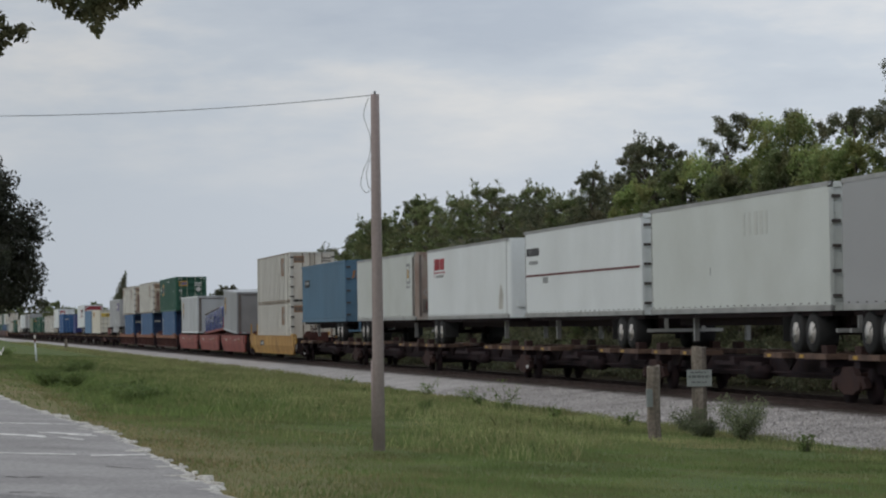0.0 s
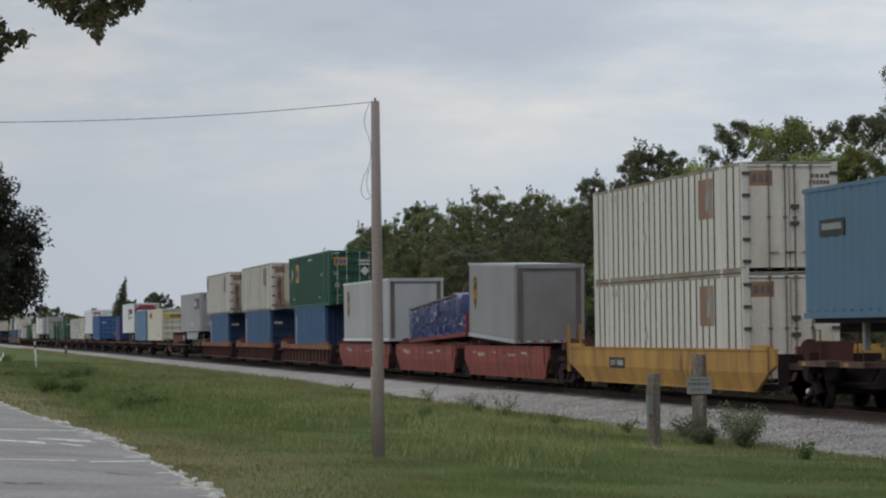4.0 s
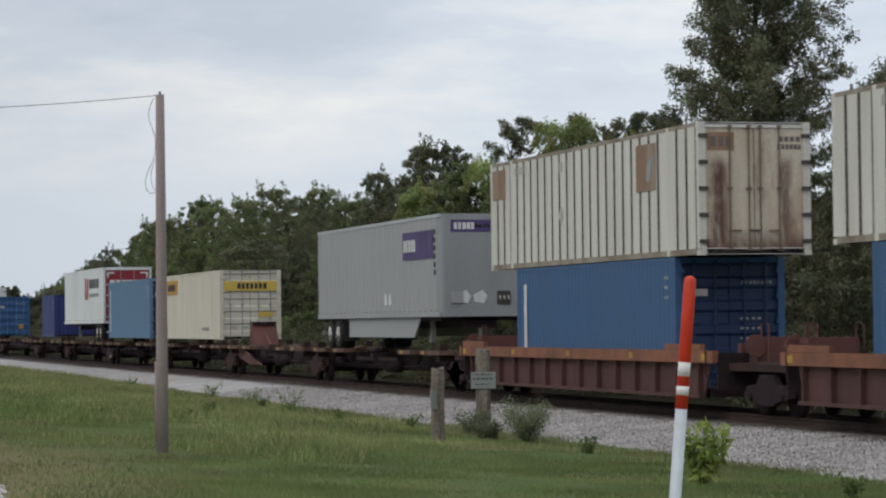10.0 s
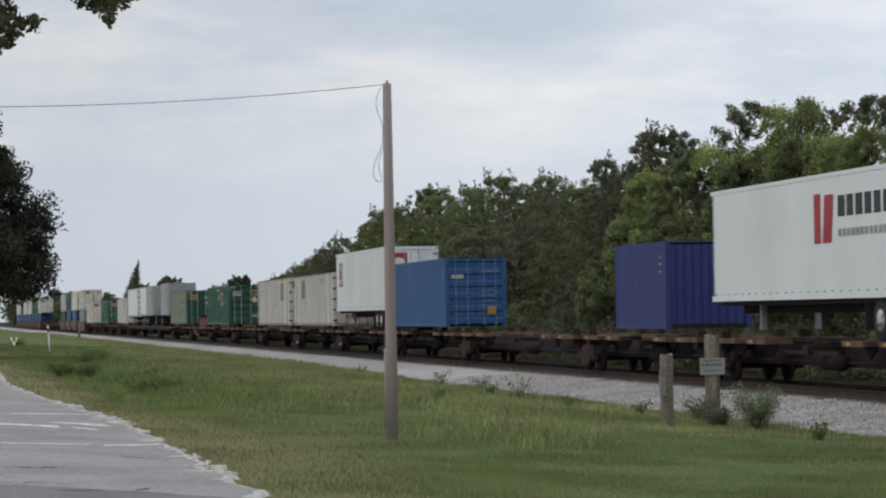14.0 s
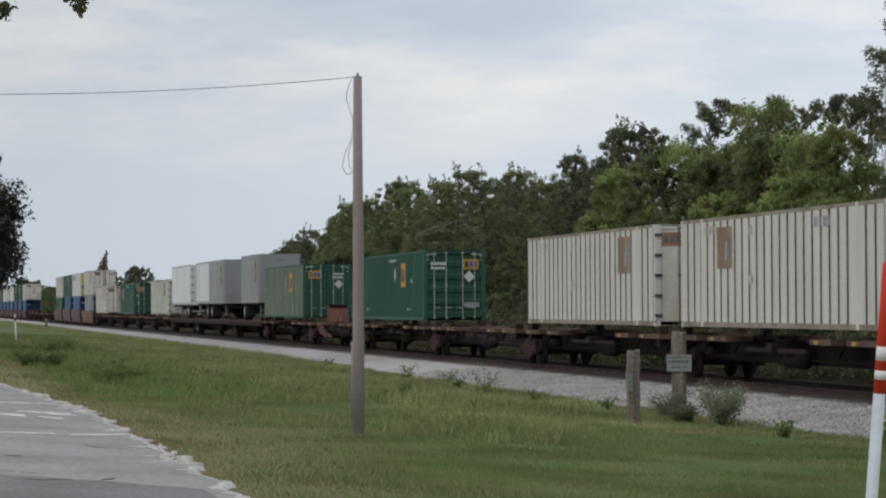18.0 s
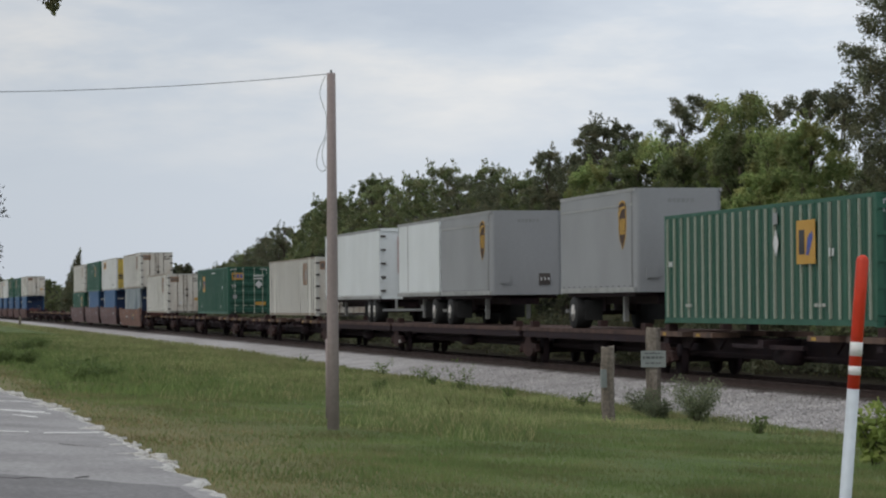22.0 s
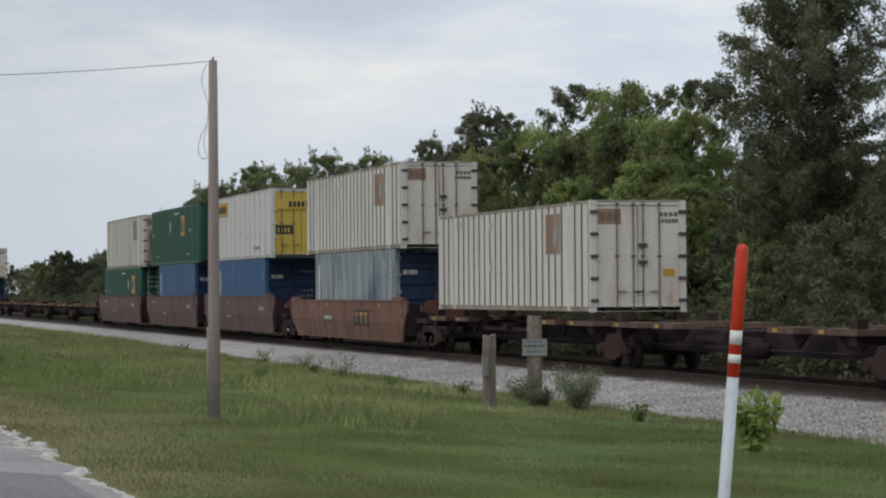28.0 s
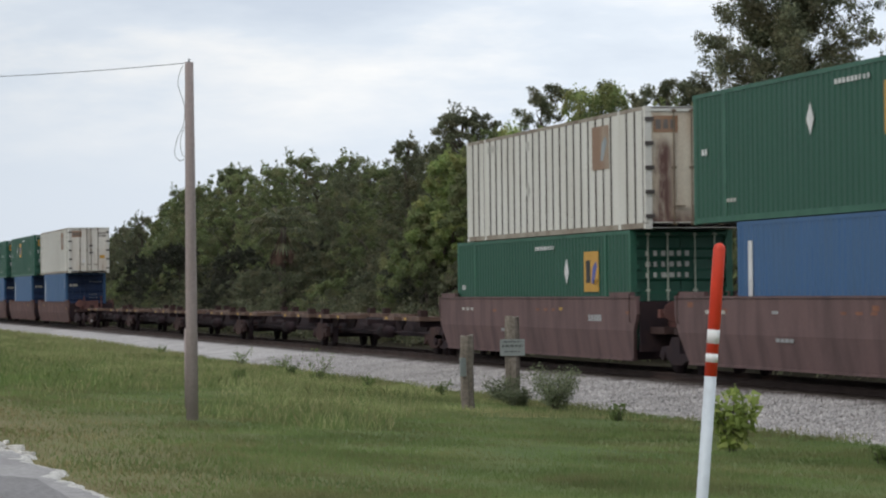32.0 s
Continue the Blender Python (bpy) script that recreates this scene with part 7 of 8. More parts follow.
            for k in range(5):
                zz = floor + 0.35 + (H - 0.7) * k / 4
                part("hinge", Geo().box(min(xo, xo + d * 0.03), max(xo, xo + d * 0.03), s * (W2 - 0.16) - 0.1, s * (W2 - 0.16) + 0.12, zz - 0.04, zz + 0.04), M["alloy"] if em is M["trailer_red"] else M["hinge_dark"], dr)
    if wheels:
        xb = d * (h - wheel_back)
        part("bogie_frame", Geo().box(xb - 1.3, xb + 1.3, -0.55, -0.4, 0.55, floor).box(xb - 1.3, xb + 1.3, 0.4, 0.55, 0.55, floor), M["steel_dark"], c)
        for k in range(axles):
            x = xb + (k - (axles - 1) / 2) * 1.25
            part("axle", Geo().tube([(x, -1.0, 0.5), (x, 1.0, 0.5)], 0.065, 8), M["steel_dark"], c)
            for s in (-1, 1):
                road_wheel(c, x, s * 0.99, 0.5)
        xl = -d * (h - 2.9)
        for s in (-1, 1):
            part("landing_leg", Geo().box(xl - 0.07, xl + 0.07, s * 0.75 - 0.07, s * 0.75 + 0.07, 0.25, floor), M["alloy"], c)
            part("mudflap", Geo().box(xb - d * 1.55 - 0.01, xb - d * 1.55 + 0.01, s * 1.0 - 0.28, s * 1.0 + 0.28, 0.28, 0.9), M["rubber"], c)
        xg = d * (h - 0.06)
        part("bumper_guard", Geo().box(xg - 0.05, xg + 0.05, -1.15, 1.15, 0.50, 0.60).box(xg - 0.04, xg + 0.04, -0.62, -0.52, 0.55, floor).box(xg - 0.04, xg + 0.04, 0.52, 0.62, 0.55, floor), M["alloy"] if em is not M["trailer_blue"] else M["trailer_blue"], c, "rear underride guard")
    if skirt:
        for s in (-1, 1):
            part("side_skirt", Geo().prism([(-h + 4.3, floor - 0.02), (h - 2.6, floor - 0.02), (h - 3.4, floor - 0.62), (-h + 4.3, floor - 0.62)], min(s * 1.16, s * 1.2), max(s * 1.16, s * 1.2)), paint, c, "grey panel box under the floor")
    ride(c, u, z, tilt)
    return c


def shield(c, x, z, y, s=1.0):
    """A shield decal, drawn as plain brown and gold shapes."""
    o = [(-0.42, 0.58), (-0.2, 0.67), (0, 0.70), (0.2, 0.67), (0.42, 0.58), (0.42, -0.14), (0.32, -0.44), (0, -0.74), (-0.32, -0.44), (-0.42, -0.14)]
    p = part("decal", Geo().prism([(x + a * s, z + b * s) for a, b in o], y - 0.006, y), M["ups_gold"], c, "shield decal of plain shapes")
    part("decal_shape", Geo().prism([(x + a * s * 0.84, z + (b * 0.94 - 0.01) * s) for a, b in o], y - 0.010, y - 0.006), M["ups_brown"], p)
    part("decal_shape", Geo().prism([(x + a * s, z + b * s) for a, b in [(-0.34, 0.34), (-0.1, 0.50), (0.34, 0.53), (0.34, 0.47), (-0.05, 0.43), (-0.34, 0.22)]], y - 0.014, y - 0.010), M["ups_gold"], p)
    for k in (-0.20, 0.0, 0.20):
        part("lettering_bar", Geo().box(x + (k - 0.06) * s, x + (k + 0.06) * s, y - 0.014, y - 0.010, z - 0.30 * s, z + 0.16 * s), M["ups_gold"], p)


# ---- cars ----
def truck(parent, x, dark):
    """A two-axle bogie: side frames, bolster, four wheels."""
    b = part("truck", Geo().box(x - 0.25, x + 0.25, -0.95, 0.95, 0.45, 0.72), dark, parent, "dark two-axle bogie")
    for s in (-1, 1):
        o = [(-1.25, 0.40), (-1.05, 0.62), (-0.55, 0.66), (-0.35, 0.86), (0.35, 0.86), (0.55, 0.66), (1.05, 0.62), (1.25, 0.40), (1.0, 0.34), (0.72, 0.36), (0.32, 0.22), (-0.32, 0.22), (-0.72, 0.36), (-1.0, 0.34)]
        part("side_frame", Geo().prism([(x + a, z) for a, z in o], s * 1.04 - 0.07, s * 1.04 + 0.07), dark, b)
        for w in (-0.86, 0.86):
            part("wheel", Geo().tube([(x + w, s * 0.68, 0.42), (x + w, s * 0.735, 0.42), (x + w, s * 0.755, 0.42), (x + w, s * 0.82, 0.42)], [0.45, 0.45, 0.42, 0.42], 20), M["steel_dark"], b, "", True)
            # A few caps are coloured white, a painted glint on the bearing.
            bright = int(x * 7 + w * 3) % 5 == 0 and s < 0 and w > 0
            part("bearing_cap", Geo().tube([(x + w, s * 1.08, 0.42), (x + w, s * 1.17, 0.42)], [0.07, 0.06] if bright else [0.12, 0.10], 10), M["white_mark"] if bright else dark, b)
    for w in (-0.86, 0.86):
        part("axle", Geo().tube([(x + w, -1.05, 0.42), (x + w, 1.05, 0.42)], 0.08, 8), M["steel_dark"], b)


def well_car(label, u0, u1, paint, style, top, low=0.28, front=True, chord=None, gear=1.6, slope=0.6, lean=0.12, pads=True):
    """One unit of a well car between u0 and u1: deep sides, platforms, bogies beyond them."""
    L, u = u1 - u0, (u0 + u1) / 2
    h = L / 2
    c = thing("well_car", label, "rail car", GROUP_CAR)
    for s in (-1, 1):
        y0, y1 = (s * 1.36, s * 1.44) if s > 0 else (s * 1.44, s * 1.36)
        if style == "ribbed":
            ch = part("top_chord", Geo().box(-h, h, y0 - 0.04, y1 + 0.04, top - 0.26, top), chord, c, "rusty orange top chord")
            sh = part("side_sheet", Geo().prism([(-h + 0.9, low), (h - 0.9, low), (h - 0.5, top - 0.26), (-h + 0.5, top - 0.26)], y0 + 0.02 - s * 0.10, y1 - 0.02 - s * 0.10), paint, c)
            n = 14
            for i in range(n):
                x = -h + 1.0 + i * (L - 2.0) / (n - 1)
                part("rib", Geo().box(x - 0.035, x + 0.035, y0 if s < 0 else y1 - 0.13, y0 + 0.13 if s < 0 else y1, low + 0.03, top - 0.26), paint, sh)
            part("bottom_flange", Geo().box(-h + 0.85, h - 0.85, y0 - 0.03, y1 + 0.05, low - 0.04, low + 0.03), paint, c)
            for x in (-h + 1.3, h - 1.9):
                part("stacking_pad", Geo().box(x - 1.1, x + 1.1, y0 - 0.02, y1 + 0.02, top + 0.004, top + 0.14), chord, c)
            if s < 0:
                for k in range(5):
                    x = -h + 0.5 + k * (L - 1.0) / 4
                    part("reflector", Geo().box(x - 0.14, x + 0.14, y0 - 0.046, y0 - 0.04, top - 0.2, top - 0.06), M["yellow_mark"], ch)
        else:
            mid = (top + low) / 2 - 0.04
            k = slope * (top - 0.35 - mid) / (top - 0.35 - low)
            g = Geo().prism([(-h + k, mid), (h - k, mid), (h, top - 0.35), (h, top + 0.02), (-h, top + 0.02), (-h, top - 0.35)], y0, y1)
            n = len(g.v)
            g.prism([(-h + slope, low), (h - slope, low), (h - k, mid), (-h + k, mid)], y0, y1)
            g.v[n:] = [(x, y - s * lean if z < low + 0.01 else y, z) for x, y, z in g.v[n:]]     # the foot turns in under the well
            sh = part("side_sheet", g, paint, c)
            part("top_flange", Geo().box(-h + 0.05, h - 0.05, y0 - 0.025, y1 + 0.025, top + 0.024, top + 0.07), paint, sh)
            part("bottom_flange", Geo().box(-h + slope + 0.05, h - slope - 0.05, y0 - 0.03 - s * lean, y1 + 0.03 - s * lean, low - 0.05, low - 0.002), paint, sh)
            if s < 0:
                rv = random.Random(int(-u0))
                for k in range(7):
                    x = -h + 1.0 + k * (L - 2.0) / 6 + rv.uniform(-0.5, 0.5)
                    w, z = rv.uniform(0.06, 0.2), top - rv.uniform(0.12, 0.45)
                    part("stencil_bar", Geo().box(x - w, x + w, y0 - 0.005, y0, z, z + rv.uniform(0.05, 0.12)), rv.choice([M["grey_mark"], M["well_chord"], M["yellow_mark"], paint]), sh)
            for x in (-h + 1.2, h - 1.2) if pads else ():
                part("stacking_pad", Geo().box(x - 0.8, x + 0.8, y0 - 0.02, y1 + 0.02, top + 0.074, top + 0.17), paint, c)
        for x in (-h + 0.35, h - 0.35):
            part("grab_iron", Geo().tube([(x, s * 1.46, top - 0.55), (x, s * 1.50, top - 0.5), (x, s * 1.50, top + 0.1), (x, s * 1.46, top + 0.12)], 0.014, 5), M["car_dark"], c)
    part("well_floor", Geo().box(-h + slope + 0.2, h - slope - 0.2, -1.2, 1.2, low - 0.03, 0.52), M["steel_dark"], c)
    for s in (-1, 1):
        e = s * h
        part("end_bulkhead", Geo().box(min(e - s * 0.06, e), max(e - s * 0.06, e), -1.35, 1.35, 0.5, top - 0.05), M["steel_dark"], c)
        part("end_platform", Geo().box(min(e, e + s * gear), max(e, e + s * gear), -1.1, 1.1, 0.92, 1.08), M["car_dark"], c)
        part("centre_sill", Geo().box(min(e, e + s * gear), max(e, e + s * gear), -0.3, 0.3, 0.55, 0.92), M["car_dark"], c)
        part("brake_stand", Geo().box(min(e + s * 0.3, e + s * 0.75), max(e + s * 0.3, e + s * 0.75), -0.75, 0.35, 1.082, 1.62).box(min(e + s * 0.4, e + s * 0.6), max(e + s * 0.4, e + s * 0.6), -1.05, -0.75, 1.3, 1.5)
             .tube([(e + s * 0.8, -0.8, 1.45), (e + s * 0.84, -0.8, 1.45)], 0.24, 14), M["hitch_red"], c, "brake gear on the end platform")
        for y in (-0.55, 0.55):
            part("end_rail", Geo().tube([(e + s * 0.5, y, 1.08), (e + s * 0.5, y, 1.9), (e + s * 0.9, y, 1.9), (e + s * 0.9, y, 1.08)], 0.02, 5), M["hitch_red"], c)
    truck(c, -h - gear + 0.2, M["steel_dark"])
    if front:
        truck(c, h + gear - 0.2, M["steel_dark"])
    return ride(c, u, 0.0)


def spine_car(u0, u1, front=False, hitch=None, deck=1.18, label="brown skeletal spine car with narrow decks", plank=None, flat=False):
    """One unit of a spine car: a centre beam, narrow decks by the bogies, arms for the boxes."""
    L, u = u1 - u0, (u0 + u1) / 2
    h = L / 2
    c = thing("spine_car", label, "rail car", GROUP_CAR)
    dk = M["steel_dark"]
    part("centre_beam", Geo().box(-h, h, -0.33, 0.33, 0.50, deck - 0.14), M["steel_dark"], c, "deep centre beam")
    if flat:
        part("deck", Geo().box(-h + 0.2, h - 0.2, -1.35, 1.35, deck - 0.12, deck), M["deck_dark"], c, "long flat deck")
        for s in (-1, 1):
            part("side_sill", Geo().box(-h + 0.3, h - 0.3, s * 1.28 - 0.05, s * 1.28 + 0.05, deck - 0.32, deck - 0.122), dk, c)
    else:
        for a, b in ((-h + 0.8, -h + 2.9), (-h + 3.9, -h + 5.6), (h - 5.7, h - 4.2), (h - 3.1, h - 0.8)):
            for s in (-1, 1):
                y0, y1 = (s * 0.62, s * 1.36) if s > 0 else (s * 1.36, s * 0.62)
                dkp = part("deck_plate", Geo().box(a, b, y0, y1, deck - 0.13, deck), M["apron"], c, "worn brown deck plate")
                if s < 0:
                    part("reflector", Geo().box(a + 0.3, a + 0.6, y0 - 0.006, y0, deck - 0.11, deck - 0.03), M["yellow_mark"], dkp)
                part("deck_bracket", Geo().prism([(a + 0.2, deck - 0.13), (b - 0.2, deck - 0.13), (b - 0.8, deck - 0.45), (a + 0.8, deck - 0.45)], s * 0.9 - 0.03, s * 0.9 + 0.03), dk, c)
        for x in (-h + 1.2, 0, h - 1.2):
            part("cross_arm", Geo().box(x - 0.2, x + 0.2, -1.3, 1.3, deck - 0.32, deck - 0.14), dk, c)
        for s in (-1, 1):
            part("walkway_rail", Geo().box(-h + 6.6, h - 6.6, s * 1.1 - 0.05, s * 1.1 + 0.05, deck - 0.36, deck - 0.26), dk, c)
    for x in (-h + 1.2, h - 1.2):
        for s in (-1, 1):
            part("box_pedestal", Geo().box(x - 0.2, x + 0.2, s * 1.15 - 0.12, s * 1.15 + 0.12, deck + 0.002, deck + 0.2), M["car_dark"], c)
    part("brake_pipe", Geo().tube([(-h, -0.5, 0.62), (h, -0.5, 0.62)], 0.035, 6), M["steel_dark"], c)
    part("air_tank", Geo().tube([(-0.6, -0.62, 0.62), (-0.5, -0.62, 0.62), (0.9, -0.62, 0.62), (1.0, -0.62, 0.62)], [0.08, 0.2, 0.2, 0.08], 10), M["steel_dark"], c, "", True)
    if hitch is not None:
        x = hitch
        o = [(x - 0.35, deck), (x + 0.75, deck), (x + 0.12, deck + 0.86), (x - 0.3, deck + 0.86)]
        g = Geo().prism(o, -0.5, -0.42).prism(o, 0.42, 0.5).prism([(x + 0.66, deck), (x + 0.75, deck), (x + 0.12, deck + 0.86), (x + 0.03, deck + 0.86)], -0.42, 0.42)
        t = part("hitch_stand", g, M["hitch_red"], c, "red-brown folding trailer hitch")
        part("hitch_plate", Geo().box(x - 0.45, x + 0.28, -0.48, 0.48, deck + 0.862, deck + 0.95), M["steel_dark"], t)
        part("hitch_strut", Geo().tube([(x + 1.5, 0, deck), (x, 0, deck + 0.6)], 0.06, 6), M["hitch_red"], t)
        part("side_gusset", Geo().prism([(x - 2.4, deck), (x - 0.2, deck), (x + 4.6, 0.45), (x + 2.2, 0.42), (x - 0.6, 0.80)], -1.02, -0.96), M["hitch_red"], c, "red-brown sloping gusset plate")
    truck(c, -h, M["car_dark"])
    if front:
        truck(c, h, M["car_dark"])
    return ride(c, u, 0.0)


# ---- make up the train, front to rear ----
def lead_trailers():
    zt = 1.16
    a0 = trailer("grey semi-trailer on a spine car", -52.6, zt, 16.15, M["trailer_grey"], "nose", H=3.05)
    a1 = trailer("plain off-white semi-trailer with rear doors leading", -69.7, zt, 16.3, M["trailer_cream"], "doors", H=3.05)
    y, h = -W2 - 0.004, 8.08
    bars(a1, 1.2, 3.6, 3.0, 3.6, y, M["ghost_mark"], 5, 2, "faded_lettering_bar", gap=0.5)
    side_plate("scratch", a1, -1.9, -1.84, 2.05, 2.25, y, M["grey_mark"])
    a2 = trailer("white semi-trailer with thin red stripe and dark lettering", -86.9, zt, 16.3, M["trailer_white"], "doors", H=3.02)
    side_plate("stripe", a2, -h + 0.2, h - 0.2, 2.43, 2.50, y, M["dark_stripe"], "thin dark red stripe")
    bars(a2, -h + 0.4, -h + 2.4, 3.15, 3.42, y, M["dark_mark"], 8, 1)
    bars(a2, -h + 0.8, -h + 2.2, 2.86, 2.98, y, M["grey_mark"], 7, 2)
    side_plate("placard", a2, -h + 2.9, -h + 3.7, 2.18, 2.38, y, M["grey_mark"])
    a3 = trailer("white semi-trailer with red angled decal near the rear", -106.0, zt, 16.3, M["trailer_white"], "nose", H=2.92)
    p = side_plate("decal", a3, -h + 1.5, -h + 1.56, 2.75, 3.55, y, M["red_decal"], "red decal of plain strokes")
    for k, (xa, w) in enumerate([(1.6, 0.75), (2.25, 0.4), (2.75, 0.42), (3.25, 0.45)]):
        o = [(xa, 3.05), (xa + w, 3.05), (xa + w + 0.08, 3.52), (xa + 0.08, 3.52)]
        part("decal_shape", Geo().prism([(-h + a, b) for a, b in o], y - 0.006, y), M["red_decal"], p)
    side_plate("decal_shape", p, -h + 1.6, -h + 3.9, 2.92, 2.97, y, M["red_decal"])
    bars(p, -h + 2.0, -h + 3.6, 2.74, 2.84, y, M["grey_mark"], 6, 3)
    part("stain_patch", Geo().prism([(h - 1.6, 1.35), (h - 0.9, 1.35), (h - 0.8, 1.9), (h - 1.2, 2.3), (h - 1.55, 1.8)], y - 0.004, y), M["faint_mark"], a3, "grey scuff on the white side")
    a4 = trailer("off-white semi-trailer with a small framed emblem", -125.3, zt, 16.3, M["trailer_cream"], "nose", H=2.95, end_mat=M["nose_beige"])
    p = side_plate("decal", a4, h - 2.15, h - 1.25, 2.6, 3.5, y, M["grey_mark"], "framed emblem of plain shapes")
    part("decal_shape", Geo().prism([(h - 2.0, 2.72), (h - 1.4, 2.72), (h - 1.4, 3.38), (h - 2.0, 3.38)], y - 0.010, y - 0.006), M["trailer_cream"], p)
    part("decal_shape", Geo().prism([(h - 1.85, 2.85), (h - 1.5, 2.85), (h - 1.5, 3.25), (h - 1.85, 3.25)], y - 0.014, y - 0.010), M["yellow_mark"], p)
    bars(a4, h - 2.15, h - 1.2, 2.42, 2.52, y, M["grey_mark"], 5, 1)
    part("door_edge", Geo().box(h - 0.62, h - 0.14, -W2 - 0.018, -W2 - 0.002, 1.18, 3.78), M["frame_brown"], a4, "dark brown front edge")
    xn = 8.153
    end_plate("corner_strip", a4, -1.12, -1.02, 1.16, 3.84, xn, M["frame_brown"], "dark brown corner strip")
    part("diamond_frame", Geo().prism_x([(-0.74, 1.98), (-0.50, 2.20), (-0.74, 2.42), (-0.98, 2.20)], xn, xn + 0.012), M["grey_mark"], a4, "diamond placard holder")
    part("diamond_plate", Geo().prism_x([(-0.74, 2.04), (-0.56, 2.20), (-0.74, 2.36), (-0.92, 2.20)], xn + 0.012, xn + 0.016), M["nose_beige"], a4)
    end_plate("connection_box", a4, -0.98, -0.42, 1.36, 1.92, xn, M["frame_brown"], "dark brown connection box", 0.06)
    end_plate("connection_plate", a4, -0.86, -0.54, 1.46, 1.80, xn + 0.06, M["hitch_red"], "dull red plate")
    for y0, z0, w in ((-0.9, 3.1, 0.1), (0.7, 1.5, 0.34), (-0.6, 2.5, 0.08), (0.72, 2.9, 0.2)):
        end_plate("rust_streak", a4, y0, y0 + w, z0, z0 + 0.5, xn, M["emp_edge"], "brown streak", 0.003)
    a5 = trailer("faded blue semi-trailer with an orange mark on its doors", -145.5, zt, 16.3, M["trailer_blue"], "doors", H=3.12, rail_mat=M["trailer_blue"], posts=0.6)
    p = side_plate("decal", a5, -h + 1.2, -h + 3.0, 2.95, 3.35, y, M["dark_mark"], "dark and orange decal of plain shapes")
    side_plate("decal_shape", p, -h + 1.4, -h + 2.8, 3.1, 3.25, y - 0.006, M["grey_mark"])
    x = h + 0.06
    for k in range(3):
        part("decal_shape", Geo().prism_x([(-0.95 + 0.22 * k, 3.2), (-0.85 + 0.22 * k, 3.2), (-0.75 + 0.22 * k, 3.6), (-0.88 + 0.22 * k, 3.6)], x, x + 0.01), M["emp_brown"], a5)
    end_plate("placard", a5, -0.7, 0.4, 1.9, 2.5, x, M["dark_mark"])
    for a, b in ((-61, -44), (-78.4, -61), (-96.4, -78.4), (-115.6, -96.4), (-135.4, -115.6), (-154.8, -135.4)):
        spine_car(a, b, front=a > -62, deck=1.16, label="dark flat deck car carrying a trailer")


def yellow_stack():
    w = white_emp(-166.7, 0.50, label="white ribbed container in the well of a yellow car")
    white_emp(-166.7, 3.40, label="white ribbed container stacked on another")
    c = well_car("yellow single-unit double-stack well car", -178.0, -155.6, M["well_yellow"], "smooth", 1.36, 0.38, gear=1.3, slope=1.9)
    part("number_plate", Geo().box(-5.6, -3.7, -1.452, -1.446, 0.80, 1.12), M["dark_mark"], c, "dark panel with worn numbers")
    bars(c, -5.4, -4.75, 0.88, 1.04, -1.452, M["faint_mark"], 4, 3, "number_bar", gap=0.5)
    bars(c, -4.6, -3.85, 0.88, 1.04, -1.452, M["faint_mark"], 6, 4, "number_bar", gap=0.5)
    for yy in (-1.30, -0.9):
        part("end_ladder", Geo().tube([(-11.5, yy, 0.6), (-11.5, yy, 2.15), (-11.75, yy, 2.15), (-11.75, yy, 0.6)], 0.03, 6), M["well_yellow"], c, "yellow end ladder rail")


def red_cars():
    for k, (a, b) in enumerate(((-195.7, -180.9), (-211.6, -197.5), (-228.8, -213.4))):
        c = well_car("faded red articulated well car", a, b, M["well_red"], "smooth", 1.34, 0.34, front=k == 0, gear=1.0, slope=0.8, lean=0.07, pads=False)
        bars(c, -4.6, -3.3, 1.02, 1.16, -1.446, M["faint_mark"], 6, k, "number_bar", gap=0.45)
        bars(c, 1.0, 2.2, 1.05, 1.13, -1.446, M["faint_mark"], 4, k + 3, "stencil_bar", gap=0.45)
        part("paint_patch", Geo().prism([(3.2, 0.95), (4.4, 0.95), (4.6, 1.10), (3.3, 1.10)], -1.447, -1.441), M["well_chord"], c, "scuffed paint")
        for q in range(6):
            xq = -5.6 + 2.1 * q + 0.4 * math.sin(q * 2.1 + k)
            part("scuff_mark", Geo().box(xq, xq + 0.5 + 0.4 * math.sin(q * 1.7 + k), -1.446, -1.441, 1.14, 1.20), M["well_chord"] if q % 2 else M["faint_mark"], c)
    y = -W2 - 0.004
    # tilt: the far end rests high on the well's end
    t = trailer("silver-grey short trailer with brown shield emblem sunk in a well", -191.2, 0.62, 8.53, M["trailer_silver"], "doors", H=2.86, roll_door=True, tilt=1.9, axles=1, wheels=False, rail_mat=M["trailer_mid"], frame_mat=M["trailer_silver"], door_mat=M["door_grey"])
    for k in range(9):
        end_plate("reflector", t, -1.1 + 0.25 * k, -0.985 + 0.25 * k, 1.06, 1.12, 4.26, M["white_mark"] if k % 2 else M["trailer_red"])
    shield(t, -2.9, 2.75, y, 0.92)
    t = trailer("pale grey trailer with brown shield emblem in a well car", -221.3, 0.52, 13.72, M["trailer_mid"], "doors", H=2.90, roll_door=True, wheels=False, rail_mat=M["trailer_white"], frame_mat=M["trailer_mid"], door_mat=M["trailer_mid"])
    shield(t, -5.1, 2.85, y, 0.95)
    tarp_load()


